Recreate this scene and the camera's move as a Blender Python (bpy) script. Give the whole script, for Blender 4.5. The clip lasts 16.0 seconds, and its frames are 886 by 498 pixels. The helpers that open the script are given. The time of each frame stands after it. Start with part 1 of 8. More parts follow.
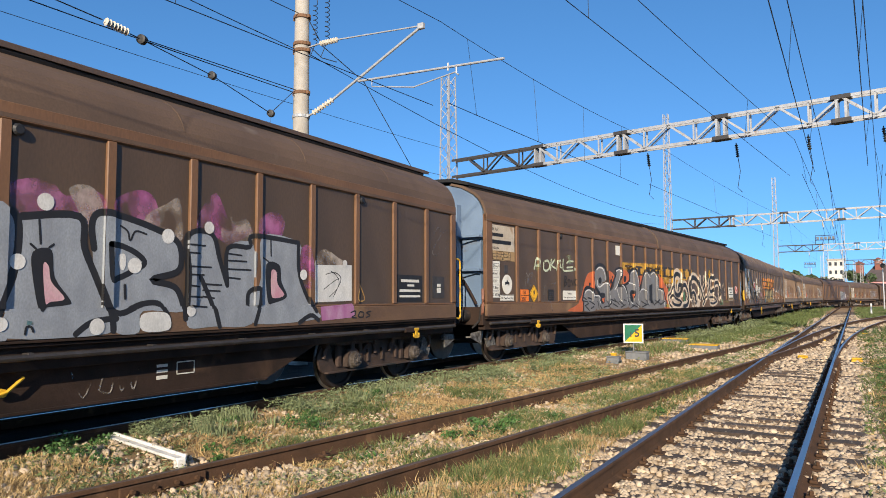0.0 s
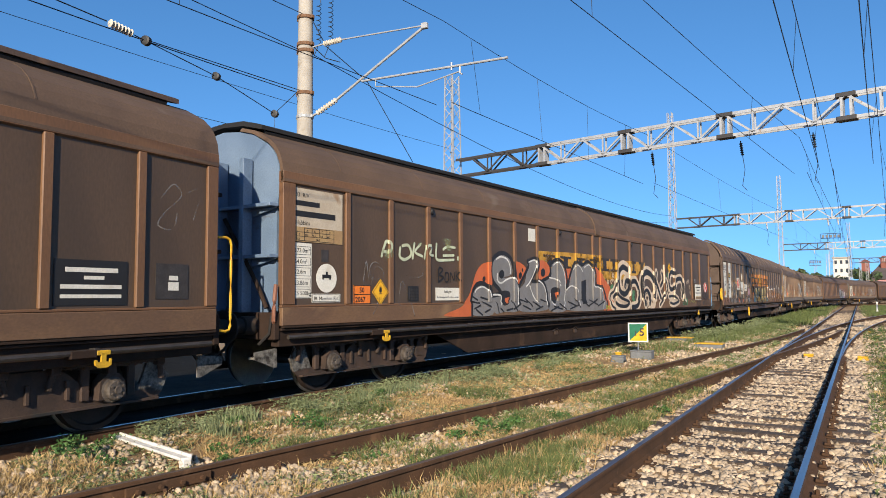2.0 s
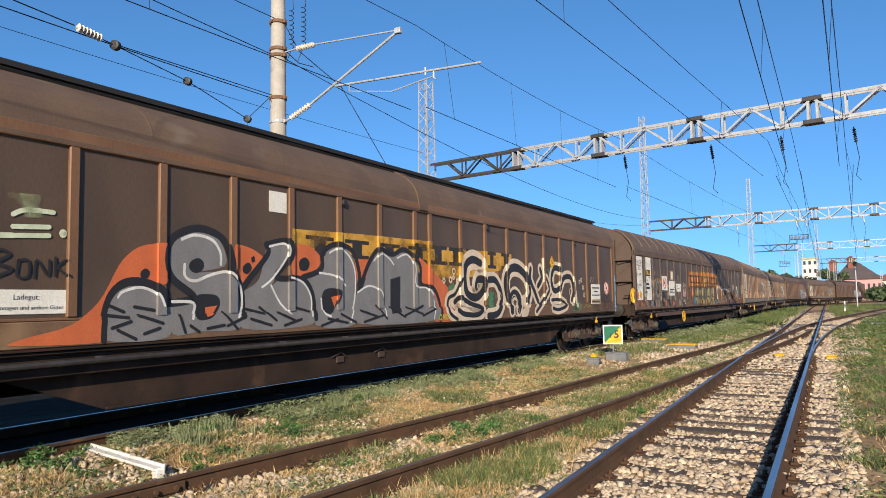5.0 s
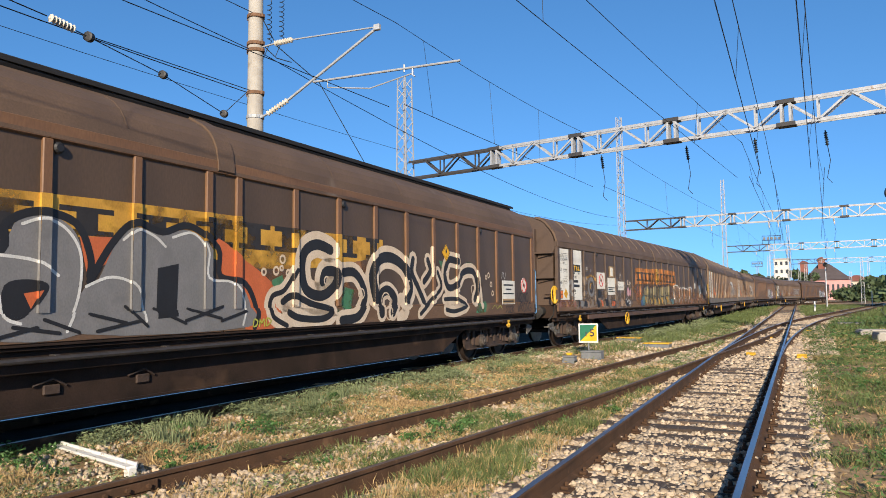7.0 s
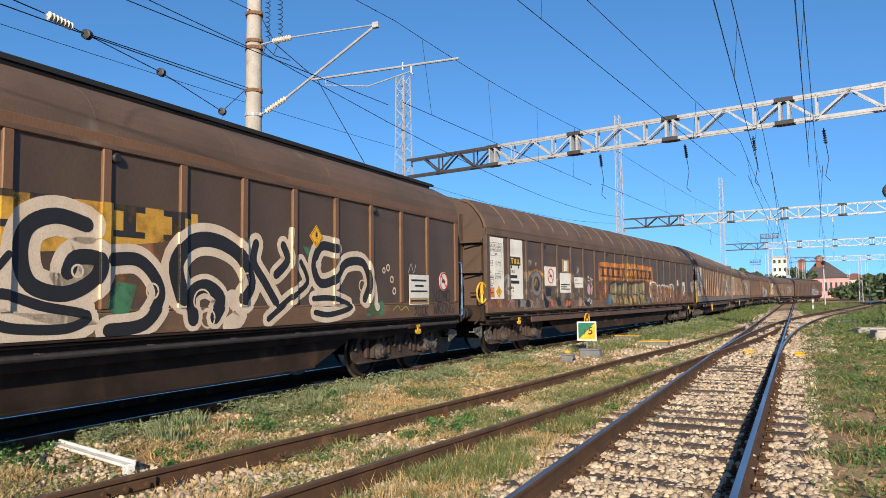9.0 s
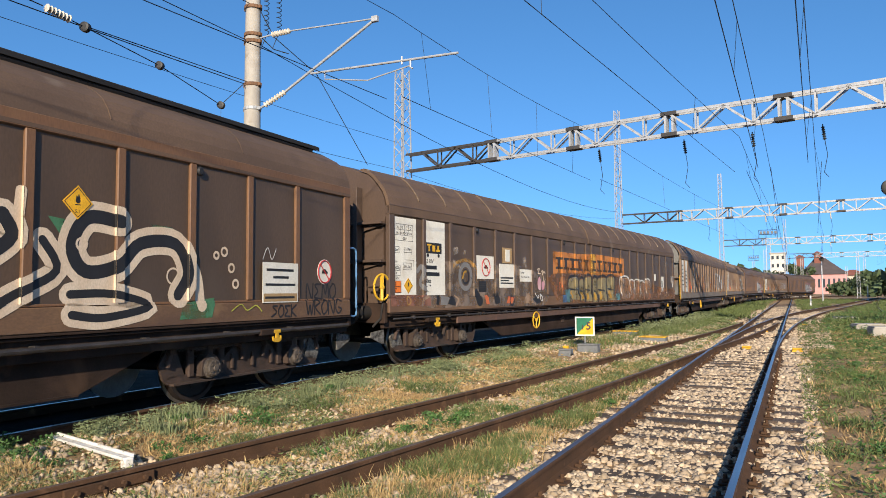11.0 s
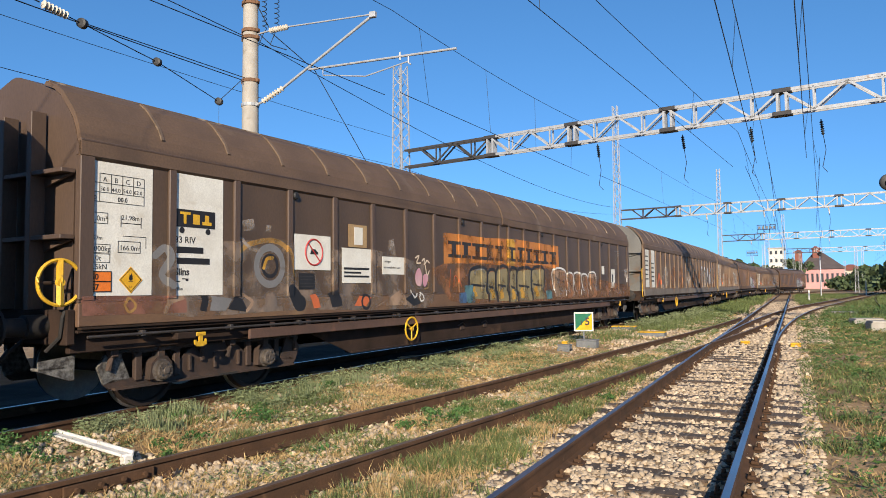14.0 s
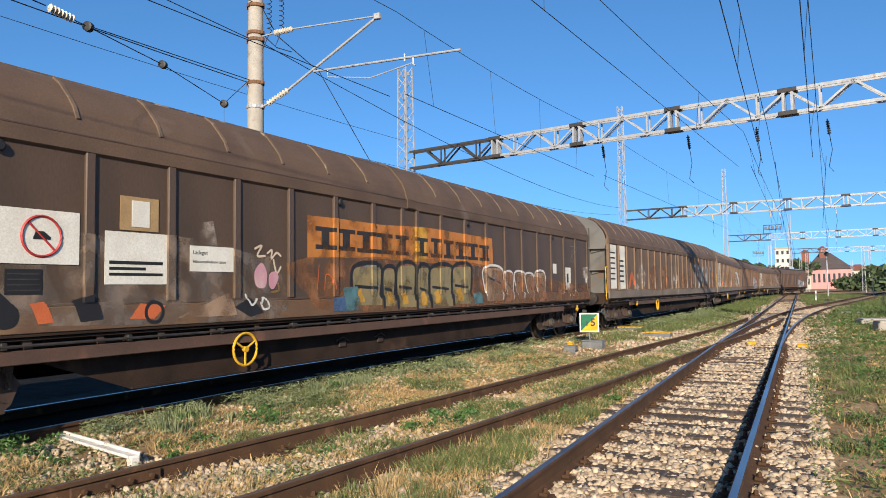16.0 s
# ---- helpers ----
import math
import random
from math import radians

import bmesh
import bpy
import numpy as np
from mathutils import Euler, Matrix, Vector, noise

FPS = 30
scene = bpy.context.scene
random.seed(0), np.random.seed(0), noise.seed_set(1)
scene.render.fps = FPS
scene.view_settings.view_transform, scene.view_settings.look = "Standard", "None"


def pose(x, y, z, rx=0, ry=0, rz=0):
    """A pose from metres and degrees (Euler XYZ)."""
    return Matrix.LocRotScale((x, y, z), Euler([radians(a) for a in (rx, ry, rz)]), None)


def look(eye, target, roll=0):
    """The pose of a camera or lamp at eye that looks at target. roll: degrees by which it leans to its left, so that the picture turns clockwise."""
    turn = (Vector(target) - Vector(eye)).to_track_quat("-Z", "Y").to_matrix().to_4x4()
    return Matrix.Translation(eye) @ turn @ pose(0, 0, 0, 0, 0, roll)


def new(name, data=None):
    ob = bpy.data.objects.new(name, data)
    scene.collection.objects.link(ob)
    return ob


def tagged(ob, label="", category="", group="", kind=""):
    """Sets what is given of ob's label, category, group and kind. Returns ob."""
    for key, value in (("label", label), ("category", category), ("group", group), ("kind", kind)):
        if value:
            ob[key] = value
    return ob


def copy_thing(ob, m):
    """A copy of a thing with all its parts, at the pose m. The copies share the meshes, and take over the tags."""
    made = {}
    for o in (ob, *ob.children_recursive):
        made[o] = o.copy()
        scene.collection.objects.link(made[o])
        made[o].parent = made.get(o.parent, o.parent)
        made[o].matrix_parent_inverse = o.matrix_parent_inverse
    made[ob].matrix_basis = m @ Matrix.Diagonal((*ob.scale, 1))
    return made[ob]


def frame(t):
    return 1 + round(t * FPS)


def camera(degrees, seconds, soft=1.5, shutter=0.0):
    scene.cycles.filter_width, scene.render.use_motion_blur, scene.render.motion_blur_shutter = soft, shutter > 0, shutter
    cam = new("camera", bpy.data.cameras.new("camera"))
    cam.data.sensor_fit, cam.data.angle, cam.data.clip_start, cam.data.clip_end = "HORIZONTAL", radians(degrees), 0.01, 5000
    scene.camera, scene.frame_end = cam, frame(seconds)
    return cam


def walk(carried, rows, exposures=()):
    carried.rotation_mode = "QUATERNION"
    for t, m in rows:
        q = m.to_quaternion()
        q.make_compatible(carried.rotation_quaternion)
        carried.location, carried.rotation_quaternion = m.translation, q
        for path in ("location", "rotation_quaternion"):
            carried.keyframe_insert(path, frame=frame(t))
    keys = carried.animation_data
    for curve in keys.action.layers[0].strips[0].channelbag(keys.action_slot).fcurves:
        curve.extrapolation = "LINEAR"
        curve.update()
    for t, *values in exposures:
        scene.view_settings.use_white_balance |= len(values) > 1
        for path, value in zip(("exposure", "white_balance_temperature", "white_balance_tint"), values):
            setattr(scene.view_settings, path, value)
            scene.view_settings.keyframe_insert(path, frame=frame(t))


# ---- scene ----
# ---- camera ----
EYE_HEIGHT = 1.488          # above the rail head of the near track
AIM = [  # seconds, yaw to the left, pitch up, lean to the right
    (0, 30.12, 4.01, 0.18),
    (0.5, 29.86, 4.02, 0.34),
    (1, 30.31, 4.35, 0.44),
    (1.5, 30.39, 4.19, 0.47),
    (2, 30.46, 3.98, 0.36),
    (2.5, 30.52, 3.83, 0.36),
    (3, 30.23, 4.10, 0.47),
    (3.5, 29.29, 4.52, 0.82),
    (4, 28.69, 4.48, 1.01),
    (4.5, 28.39, 4.36, 1.00),
    (5, 28.46, 4.32, 1.04),
    (7.5, 26.35, 4.08, 0.72),
    (8, 26.37, 4.04, 0.82),
    (10.5, 26.71, 3.80, 0.37),
    (11, 26.40, 3.53, 0.47),
    (11.5, 26.13, 3.35, 0.43),
    (12, 25.90, 3.50, 0.40),
    (12.5, 25.83, 3.34, 0.57),
    (13, 26.25, 3.24, 0.62),
    (13.5, 26.45, 3.32, 0.77),
    (14, 26.30, 3.20, 0.64),
    (14.5, 26.51, 3.21, 0.68),
    (15, 26.78, 3.26, 0.66),
    (15.5, 26.70, 3.31, 0.64),
    (16, 26.72, 3.30, 0.80),
]
RUN = [  # seconds, metres that the train has rolled
    (0, 0.0), (0.5, 1.612), (1, 3.152), (1.5, 4.625), (2, 6.057), (2.5, 7.444), (3, 8.773), (3.5, 10.036), (4, 11.219), (4.5, 12.353), (5, 13.466), (7.5, 18.85), (8, 19.92),
    (10.5, 25.01), (11, 26.028), (11.5, 27.053), (12, 28.083), (12.5, 29.138), (13, 30.206), (13.5, 31.274), (14, 32.357), (14.5, 33.467), (15, 34.596), (15.5, 35.731), (16, 36.869),
]


def aim(yaw, pitch, lean):
    return pose(0, 0, EYE_HEIGHT, 0, 0, yaw) @ pose(0, 0, 0, 90 + pitch) @ pose(0, 0, 0, 0, 0, -lean)


cam = camera(64.15, 16.0, 0.9)
walk(cam, [(t, aim(a, b, c)) for t, a, b, c in AIM])

# ---- daylight ----
SUN_TURN, SUN_HEIGHT = 23.0, 21.5     # degrees from the track's rear towards +x, and above the horizon
sun_way = Vector((math.sin(radians(SUN_TURN)) * math.cos(radians(SUN_HEIGHT)),
                  -math.cos(radians(SUN_TURN)) * math.cos(radians(SUN_HEIGHT)), math.sin(radians(SUN_HEIGHT))))
world = bpy.data.worlds.new("world")
scene.world = world
world.use_nodes = True
wn = world.node_tree.nodes
sky = wn.new("ShaderNodeTexSky")
sky.sky_type = "NISHITA"
sky.sun_disc = False
sky.sun_elevation = radians(SUN_HEIGHT)
sky.sun_rotation = math.atan2(sun_way.x, sun_way.y)
sky.air_density, sky.dust_density, sky.ozone_density = 0.9, 0.25, 5.0
sky.altitude = 300
wn["Background"].inputs["Strength"].default_value = 0.146
way, lift, unit = wn.new("ShaderNodeTexCoord"), wn.new("ShaderNodeMapping"), wn.new("ShaderNodeVectorMath")
lift.inputs["Location"].default_value = (0, 0, 0.16)      # reads the sky higher up, which dims the horizon
unit.operation = "NORMALIZE"
world.node_tree.links.new(way.outputs["Generated"], lift.inputs["Vector"])
world.node_tree.links.new(lift.outputs["Vector"], unit.inputs[0])
world.node_tree.links.new(unit.outputs["Vector"], sky.inputs["Vector"])
tone = wn.new("ShaderNodeHueSaturation")
tone.inputs["Saturation"].default_value, tone.inputs["Hue"].default_value = 1.10, 0.4955
world.node_tree.links.new(sky.outputs["Color"], tone.inputs["Color"])
world.node_tree.links.new(tone.outputs["Color"], wn["Background"].inputs["Color"])
sun = new("sun", bpy.data.lights.new("sun", "SUN"))
sun.data.energy, sun.data.angle, sun.data.color = 5.6, radians(0.55), (1.0, 0.86, 0.67)
sun.matrix_world = look((0, 0, 40), Vector((0, 0, 40)) - sun_way)
scene.view_settings.exposure = 0.5

# ---- materials ----


def mat(name, c1, c2=None, scale=4.0, rough=0.7, metal=0.0, bump=0.15, fine=60.0, spots=None, spot_amount=0.5, spot_scale=1.3,
        stretch=(1, 1, 1), island=0.0, per_object=0.0, rough2=None, spec=0.5):
    """Two-scale noise between c1 and c2, with patches of a third colour, and fine relief."""
    m = bpy.data.materials.new(name)
    m.use_nodes = True
    t = m.node_tree
    n, link = t.nodes, t.links.new
    b = n["Principled BSDF"]
    c2 = c2 or tuple(v * 0.75 for v in c1)
    co = n.new("ShaderNodeTexCoord")
    mp = n.new("ShaderNodeMapping")
    mp.inputs["Scale"].default_value = stretch
    link(co.outputs["Object"], mp.inputs["Vector"])

    def noise_node(s, detail=5.0, distort=0.0):
        k = n.new("ShaderNodeTexNoise")
        k.inputs["Scale"].default_value, k.inputs["Detail"].default_value = s, detail
        k.inputs["Distortion"].default_value = distort
        link(mp.outputs["Vector"], k.inputs["Vector"])
        return k

    def mix(fac, a, bb):
        k = n.new("ShaderNodeMix")
        k.data_type = "RGBA"
        link(fac, k.inputs["Factor"])
        for sock, v in ((k.inputs[6], a), (k.inputs[7], bb)):
            if isinstance(v, tuple):
                sock.default_value = (*v, 1)
            else:
                link(v, sock)
        return k.outputs[2]

    def ramp(src, lo, hi):
        k = n.new("ShaderNodeMapRange")
        k.inputs["From Min"].default_value, k.inputs["From Max"].default_value = lo, hi
        link(src, k.inputs["Value"])
        return k.outputs["Result"]

    big, small = noise_node(scale), noise_node(fine, 4.0)
    col = mix(ramp(big.outputs["Fac"], 0.35, 0.65), c1, c2)
    col = mix(ramp(small.outputs["Fac"], 0.3, 1.25), col, tuple(v * 0.55 for v in c2))
    if spots:
        sp = noise_node(spot_scale, 7.0, 0.6)
        col = mix(ramp(sp.outputs["Fac"], 0.72 - 0.3 * spot_amount, 0.80 - 0.22 * spot_amount), col, spots)
    for amount, node, out in ((island, "ShaderNodeNewGeometry", "Random Per Island"), (per_object, "ShaderNodeObjectInfo", "Random")):
        if amount:
            k = n.new(node)
            hsv = n.new("ShaderNodeHueSaturation")
            mr = n.new("ShaderNodeMapRange")
            mr.inputs["To Min"].default_value, mr.inputs["To Max"].default_value = 1 - amount, 1 + amount
            link(k.outputs[out], mr.inputs["Value"])
            link(mr.outputs["Result"], hsv.inputs["Value"])
            link(col, hsv.inputs["Color"])
            col = hsv.outputs["Color"]
    link(col, b.inputs["Base Color"])
    b.inputs["Metallic"].default_value = metal
    b.inputs["Specular IOR Level"].default_value = spec
    rg = n.new("ShaderNodeMapRange")
    rg.inputs["To Min"].default_value, rg.inputs["To Max"].default_value = rough, rough2 if rough2 is not None else min(1, rough + 0.18)
    link(big.outputs["Fac"], rg.inputs["Value"])
    link(rg.outputs["Result"], b.inputs["Roughness"])
    if bump:
        bp = n.new("ShaderNodeBump")
        bp.inputs["Strength"].default_value, bp.inputs["Distance"].default_value = bump, 0.01
        link(small.outputs["Fac"], bp.inputs["Height"])
        link(bp.outputs["Normal"], b.inputs["Normal"])
    return m


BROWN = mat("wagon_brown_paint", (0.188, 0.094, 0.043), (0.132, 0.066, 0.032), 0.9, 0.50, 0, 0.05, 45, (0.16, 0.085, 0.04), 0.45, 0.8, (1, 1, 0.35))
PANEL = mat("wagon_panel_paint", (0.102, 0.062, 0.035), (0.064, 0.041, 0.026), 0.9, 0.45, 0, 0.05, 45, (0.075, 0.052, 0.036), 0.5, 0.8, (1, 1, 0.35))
ROOF = mat("wagon_roof_sheet", (0.128, 0.078, 0.046), (0.090, 0.056, 0.036), 1.4, 0.6, 0, 0.1, 40, (0.15, 0.11, 0.08), 0.35, 1.1)
ROOF_EDGE = mat("black_rubber_roof_edge", (0.012, 0.011, 0.011), None, 3, 0.7, 0, 0.1)
OCHRE = mat("dusty_lower_strip", (0.175, 0.098, 0.048), (0.105, 0.058, 0.035), 1.6, 0.6, 0, 0.06, 50, (0.20, 0.12, 0.06), 0.4, 1.5, (1, 0.5, 1))
SLATE = mat("blue_grey_end_paint", (0.17, 0.24, 0.34), (0.11, 0.165, 0.25), 1.2, 0.5, 0, 0.05, 45, (0.10, 0.07, 0.05), 0.35, 1.5)
FRAME = mat("underframe_grime", (0.042, 0.025, 0.018), (0.022, 0.014, 0.010), 2.2, 0.8, 0.0, 0.15, 60, (0.062, 0.036, 0.022), 0.35, 1.4, spec=0.2)
GRIME = mat("oily_black_steel", (0.018, 0.014, 0.012), (0.010, 0.009, 0.008), 3.0, 0.7, 0.0, 0.2, 50, (0.07, 0.042, 0.027), 0.35, 2.0)
CASTING = mat("brown_cast_steel", (0.072, 0.043, 0.030), (0.040, 0.026, 0.019), 4.0, 0.7, 0.1, 0.2, 50, (0.022, 0.02, 0.018), 0.5, 3.0)
BOXCAP = mat("dusty_axle_cap", (0.12, 0.098, 0.080), (0.045, 0.036, 0.030), 9.0, 0.65, 0.1, 0.2, 60)
WHEEL = mat("rusty_wheel_steel", (0.035, 0.021, 0.015), (0.020, 0.014, 0.011), 5, 0.6, 0.3, 0.15, 50)
TREAD = mat("bright_wheel_tread", (0.42, 0.40, 0.38), None, 8, 0.3, 0.9, 0.05)
YELLOW = mat("yellow_paint", (0.72, 0.42, 0.02), (0.58, 0.33, 0.02), 5, 0.45, 0, 0.05, 50, (0.25, 0.14, 0.03), 0.25, 6)
ORANGE = mat("orange_plate", (0.80, 0.20, 0.02), (0.70, 0.17, 0.02), 6, 0.45, 0, 0.03)
WHITE = mat("grubby_white_sheet", (0.74, 0.72, 0.64), (0.64, 0.61, 0.53), 3, 0.55, 0, 0.04, 60, (0.50, 0.45, 0.36), 0.25, 3)
CREAM = mat("faded_cream_sheet", (0.52, 0.45, 0.35), (0.42, 0.35, 0.26), 3, 0.55, 0, 0.05, 60, (0.30, 0.20, 0.12), 0.4, 2.5)
TAN = mat("tan_data_panel", (0.40, 0.27, 0.12), (0.33, 0.21, 0.10), 4, 0.55, 0, 0.05)
BLACK = mat("black_print", (0.016, 0.015, 0.015), None, 6, 0.5, 0, 0.02)
RED = mat("red_print", (0.45, 0.03, 0.03), None, 6, 0.5, 0, 0.02)
BLUE = mat("blue_rail_paint", (0.10, 0.24, 0.45), None, 6, 0.45, 0, 0.03)
PIPE = mat("dark_pipe", (0.065, 0.055, 0.05), (0.04, 0.034, 0.03), 6, 0.45, 0.2, 0.08)
RAILSIDE = mat("rusty_rail_side", (0.095, 0.050, 0.027), (0.060, 0.034, 0.020), 3, 0.85, 0.0, 0.25, 70, (0.13, 0.072, 0.04), 0.4, 4, spec=0.2)
RAILTOP = mat("worn_rail_head", (0.36, 0.37, 0.40), (0.22, 0.22, 0.24), 2.0, 0.22, 0.95, 0.03, 90, None, 0.5, 1.3, (6, 0.25, 1))
RAILDULL = mat("dull_rail_head", (0.17, 0.125, 0.095), (0.12, 0.085, 0.065), 3, 0.55, 0.35, 0.1, 70)
SLEEPER = mat("creosoted_timber", (0.115, 0.080, 0.058), (0.062, 0.044, 0.033), 5, 0.85, 0, 0.5, 40, (0.15, 0.125, 0.10), 0.35, 3, (5, 0.6, 1), 0, 0.3)
CONCRETE = mat("weathered_concrete", (0.42, 0.39, 0.34), (0.33, 0.30, 0.26), 3, 0.85, 0, 0.25, 60, (0.25, 0.22, 0.18), 0.3, 2)
GALV = mat("galvanised_steel", (0.48, 0.49, 0.50), (0.36, 0.37, 0.38), 4, 0.5, 0.35, 0.05, 40, (0.25, 0.16, 0.09), 0.25, 3)
DARKSTEEL = mat("dark_painted_steel", (0.06, 0.055, 0.052), None, 4, 0.5, 0.2, 0.08)
RUSTBAND = mat("rusty_clamp", (0.22, 0.115, 0.06), (0.14, 0.075, 0.04), 8, 0.75, 0.1, 0.2)
# Near-black that stands in for the deep shade under and behind the train.
TRAINSHADE = mat("train_shade_black", (0.022, 0.020, 0.016), (0.012, 0.011, 0.009), 3, 0.95, 0, 0.7, 30, (0.035, 0.032, 0.022), 0.35, 5, (1, 1, 1), 0, 0, 1.0, 0.05)
PORCELAIN = mat("stained_white_insulator", (0.62, 0.58, 0.50), (0.48, 0.42, 0.33), 9, 0.35, 0, 0.03)
WIRE = mat("oxidised_wire", (0.035, 0.045, 0.055), None, 8, 0.5, 0.4, 0.0)
STONE = mat("pale_limestone_ballast", (0.54, 0.43, 0.31), (0.36, 0.275, 0.185), 6, 0.95, 0, 0.4, 60, (0.26, 0.17, 0.10), 0.35, 2.0, (1, 1, 1), 0.32)
EARTH = mat("dry_earth_and_straw", (0.38, 0.24, 0.115), (0.22, 0.135, 0.062), 2.2, 0.95, 0, 1.0, 34, (0.46, 0.34, 0.19), 0.5, 5.0)
LEAF_A = mat("green_grass", (0.125, 0.155, 0.05), (0.08, 0.108, 0.036), 0.8, 0.6, 0, 0, 8, None, 0.5, 1, (1, 1, 1), 0.35, 0, None, 0.3)
LEAF_B = mat("dry_grass", (0.46, 0.33, 0.15), (0.34, 0.23, 0.11), 0.8, 0.7, 0, 0, 8, None, 0.5, 1, (1, 1, 1), 0.35, 0, None, 0.3)
LEAF_C = mat("bushy_weed", (0.07, 0.145, 0.038), (0.042, 0.095, 0.024), 0.8, 0.55, 0, 0, 8, None, 0.5, 1, (1, 1, 1), 0.35, 0, None, 0.3)
SAGE = mat("grey_green_weed", (0.21, 0.24, 0.12), (0.15, 0.18, 0.085), 0.8, 0.65, 0, 0, 8, None, 0.5, 1, (1, 1, 1), 0.3, 0, None, 0.3)
CROWN = mat("tree_leaves", (0.075, 0.105, 0.045), (0.05, 0.075, 0.032), 0.3, 0.65, 0, 0, 3, None, 0.5, 1, (1, 1, 1), 0.4, 0, None, 0.3)
BARK = mat("bark", (0.12, 0.09, 0.065), None, 4, 0.9, 0, 0.3)
SIGNWHITE = mat("sign_white", (0.78, 0.77, 0.72), None, 6, 0.5, 0, 0.02)
SIGNGREEN = mat("sign_green", (0.02, 0.16, 0.09), None, 6, 0.8, 0, 0.02)
SIGNYELLOW = mat("sign_yellow", (0.85, 0.45, 0.02), None, 6, 0.8, 0, 0.02)
GREYBOX = mat("grey_box_paint", (0.17, 0.18, 0.19), None, 6, 0.55, 0, 0.05)
PINKWALL = mat("pink_render", (0.58, 0.30, 0.28), (0.50, 0.26, 0.25), 0.4, 0.85, 0, 0.1, 10)
SANDWALL = mat("pale_render", (0.58, 0.50, 0.40), (0.50, 0.43, 0.35), 0.3, 0.85, 0, 0.1, 10)
WHITEWALL = mat("white_render", (0.66, 0.62, 0.56), (0.55, 0.52, 0.47), 0.3, 0.85, 0, 0.1, 10)
TILEROOF = mat("brown_tile_roof", (0.11, 0.085, 0.08), (0.085, 0.066, 0.062), 0.4, 0.8, 0, 0.2, 6)
REDROOF = mat("red_tile_roof", (0.26, 0.09, 0.06), (0.19, 0.07, 0.05), 0.4, 0.8, 0, 0.2, 6)
GLASSDARK = mat("dark_window_glass", (0.05, 0.055, 0.06), None, 1, 0.15, 0, 0)

# ---- mesh helpers ----


def put(name, verts, faces, material, parent=None, label="", slots=None):
    """One mesh object; slots: material index face by face, where material is a list."""
    me = bpy.data.meshes.new(name)
    me.from_pydata([tuple(v) for v in verts], [], faces)
    for m in material if isinstance(material, (list, tuple)) else [material]:
        me.materials.append(m)
    if slots is not None:
        me.polygons.foreach_set("material_index", slots)
    me.update()
    ob = new(name, me)
    if parent:
        ob.parent = parent
    if label:
        ob["label"] = label
    return ob


def part(name, bm, material, parent=None, label="", smooth=False):
    bmesh.ops.recalc_face_normals(bm, faces=bm.faces[:])
    me = bpy.data.meshes.new(name)
    bm.to_mesh(me)
    bm.free()
    for m in material if isinstance(material, (list, tuple)) else [material]:
        me.materials.append(m)
    if smooth:
        me.polygons.foreach_set("use_smooth", [True] * len(me.polygons))
        me.set_sharp_from_angle(angle=radians(38))
    ob = new(name, me)
    if parent:
        ob.parent = parent
    if label:
        ob["label"] = label
    return ob


def thing(name, label, category, m=Matrix(), group="", kind=""):
    ob = new(name)
    ob.empty_display_size = 0.2
    ob.matrix_basis = m
    return tagged(ob, label, category, group, kind)


def box(bm, lo, hi, bev=0.0, slot=0, turn=None):
    """A box between two corners, with softened edges; turn: a matrix put on it."""
    lo, hi = Vector(lo), Vector(hi)
    r = bmesh.ops.create_cube(bm, size=1, matrix=(turn or Matrix()) @ Matrix.Translation((lo + hi) / 2) @ Matrix.Diagonal((*(hi - lo), 1)))
    vs = r["verts"]
    fs = {f for v in vs for f in v.link_faces}
    for f in fs:
        f.material_index = slot
    if bev:
        es = {e for v in vs for e in v.link_edges}
        for f in bmesh.ops.bevel(bm, geom=list(es), offset=bev, segments=1, affect="EDGES", profile=0.5)["faces"]:
            f.material_index = slot


def tube(bm, pts, r, seg=6, slot=0, closed=False, r_end=None):
    """A round bar along a run of points."""
    pts = [Vector(p) for p in pts]
    n = len(pts)
    rings = []
    up = Vector((0, 0, 1))
    for i, p in enumerate(pts):
        a = pts[(i - 1) % n] if closed or i else p
        b = pts[(i + 1) % n] if closed or i < n - 1 else p
        d = (b - a).normalized()
        s = d.cross(up)
        if s.length < 1e-3:
            s = d.cross(Vector((1, 0, 0)))
        s.normalize()
        w = s.cross(d)
        rad = r if r_end is None else r + (r_end - r) * i / (n - 1)
        rings.append([bm.verts.new(p + (s * math.cos(k * math.tau / seg) + w * math.sin(k * math.tau / seg)) * rad) for k in range(seg)])
    for i in range(n if closed else n - 1):
        a, b = rings[i], rings[(i + 1) % n]
        for k in range(seg):
            bm.faces.new((a[k], a[(k + 1) % seg], b[(k + 1) % seg], b[k])).material_index = slot
    if not closed:
        bm.faces.new(rings[0][::-1]).material_index = slot
        bm.faces.new(rings[-1]).material_index = slot


def lathe(bm, prof, m=Matrix(), seg=16, slot=0):
    """A turned shape about local z: prof is a run of (radius, z)."""
    rings = [[bm.verts.new(m @ Vector((r * math.cos(k * math.tau / seg), r * math.sin(k * math.tau / seg), z))) for k in range(seg)] for r, z in prof]
    for a, b in zip(rings, rings[1:]):
        for k in range(seg):
            bm.faces.new((a[k], a[(k + 1) % seg], b[(k + 1) % seg], b[k])).material_index = slot
    for ring in (rings[0], rings[-1]):
        bm.faces.new(ring).material_index = slot


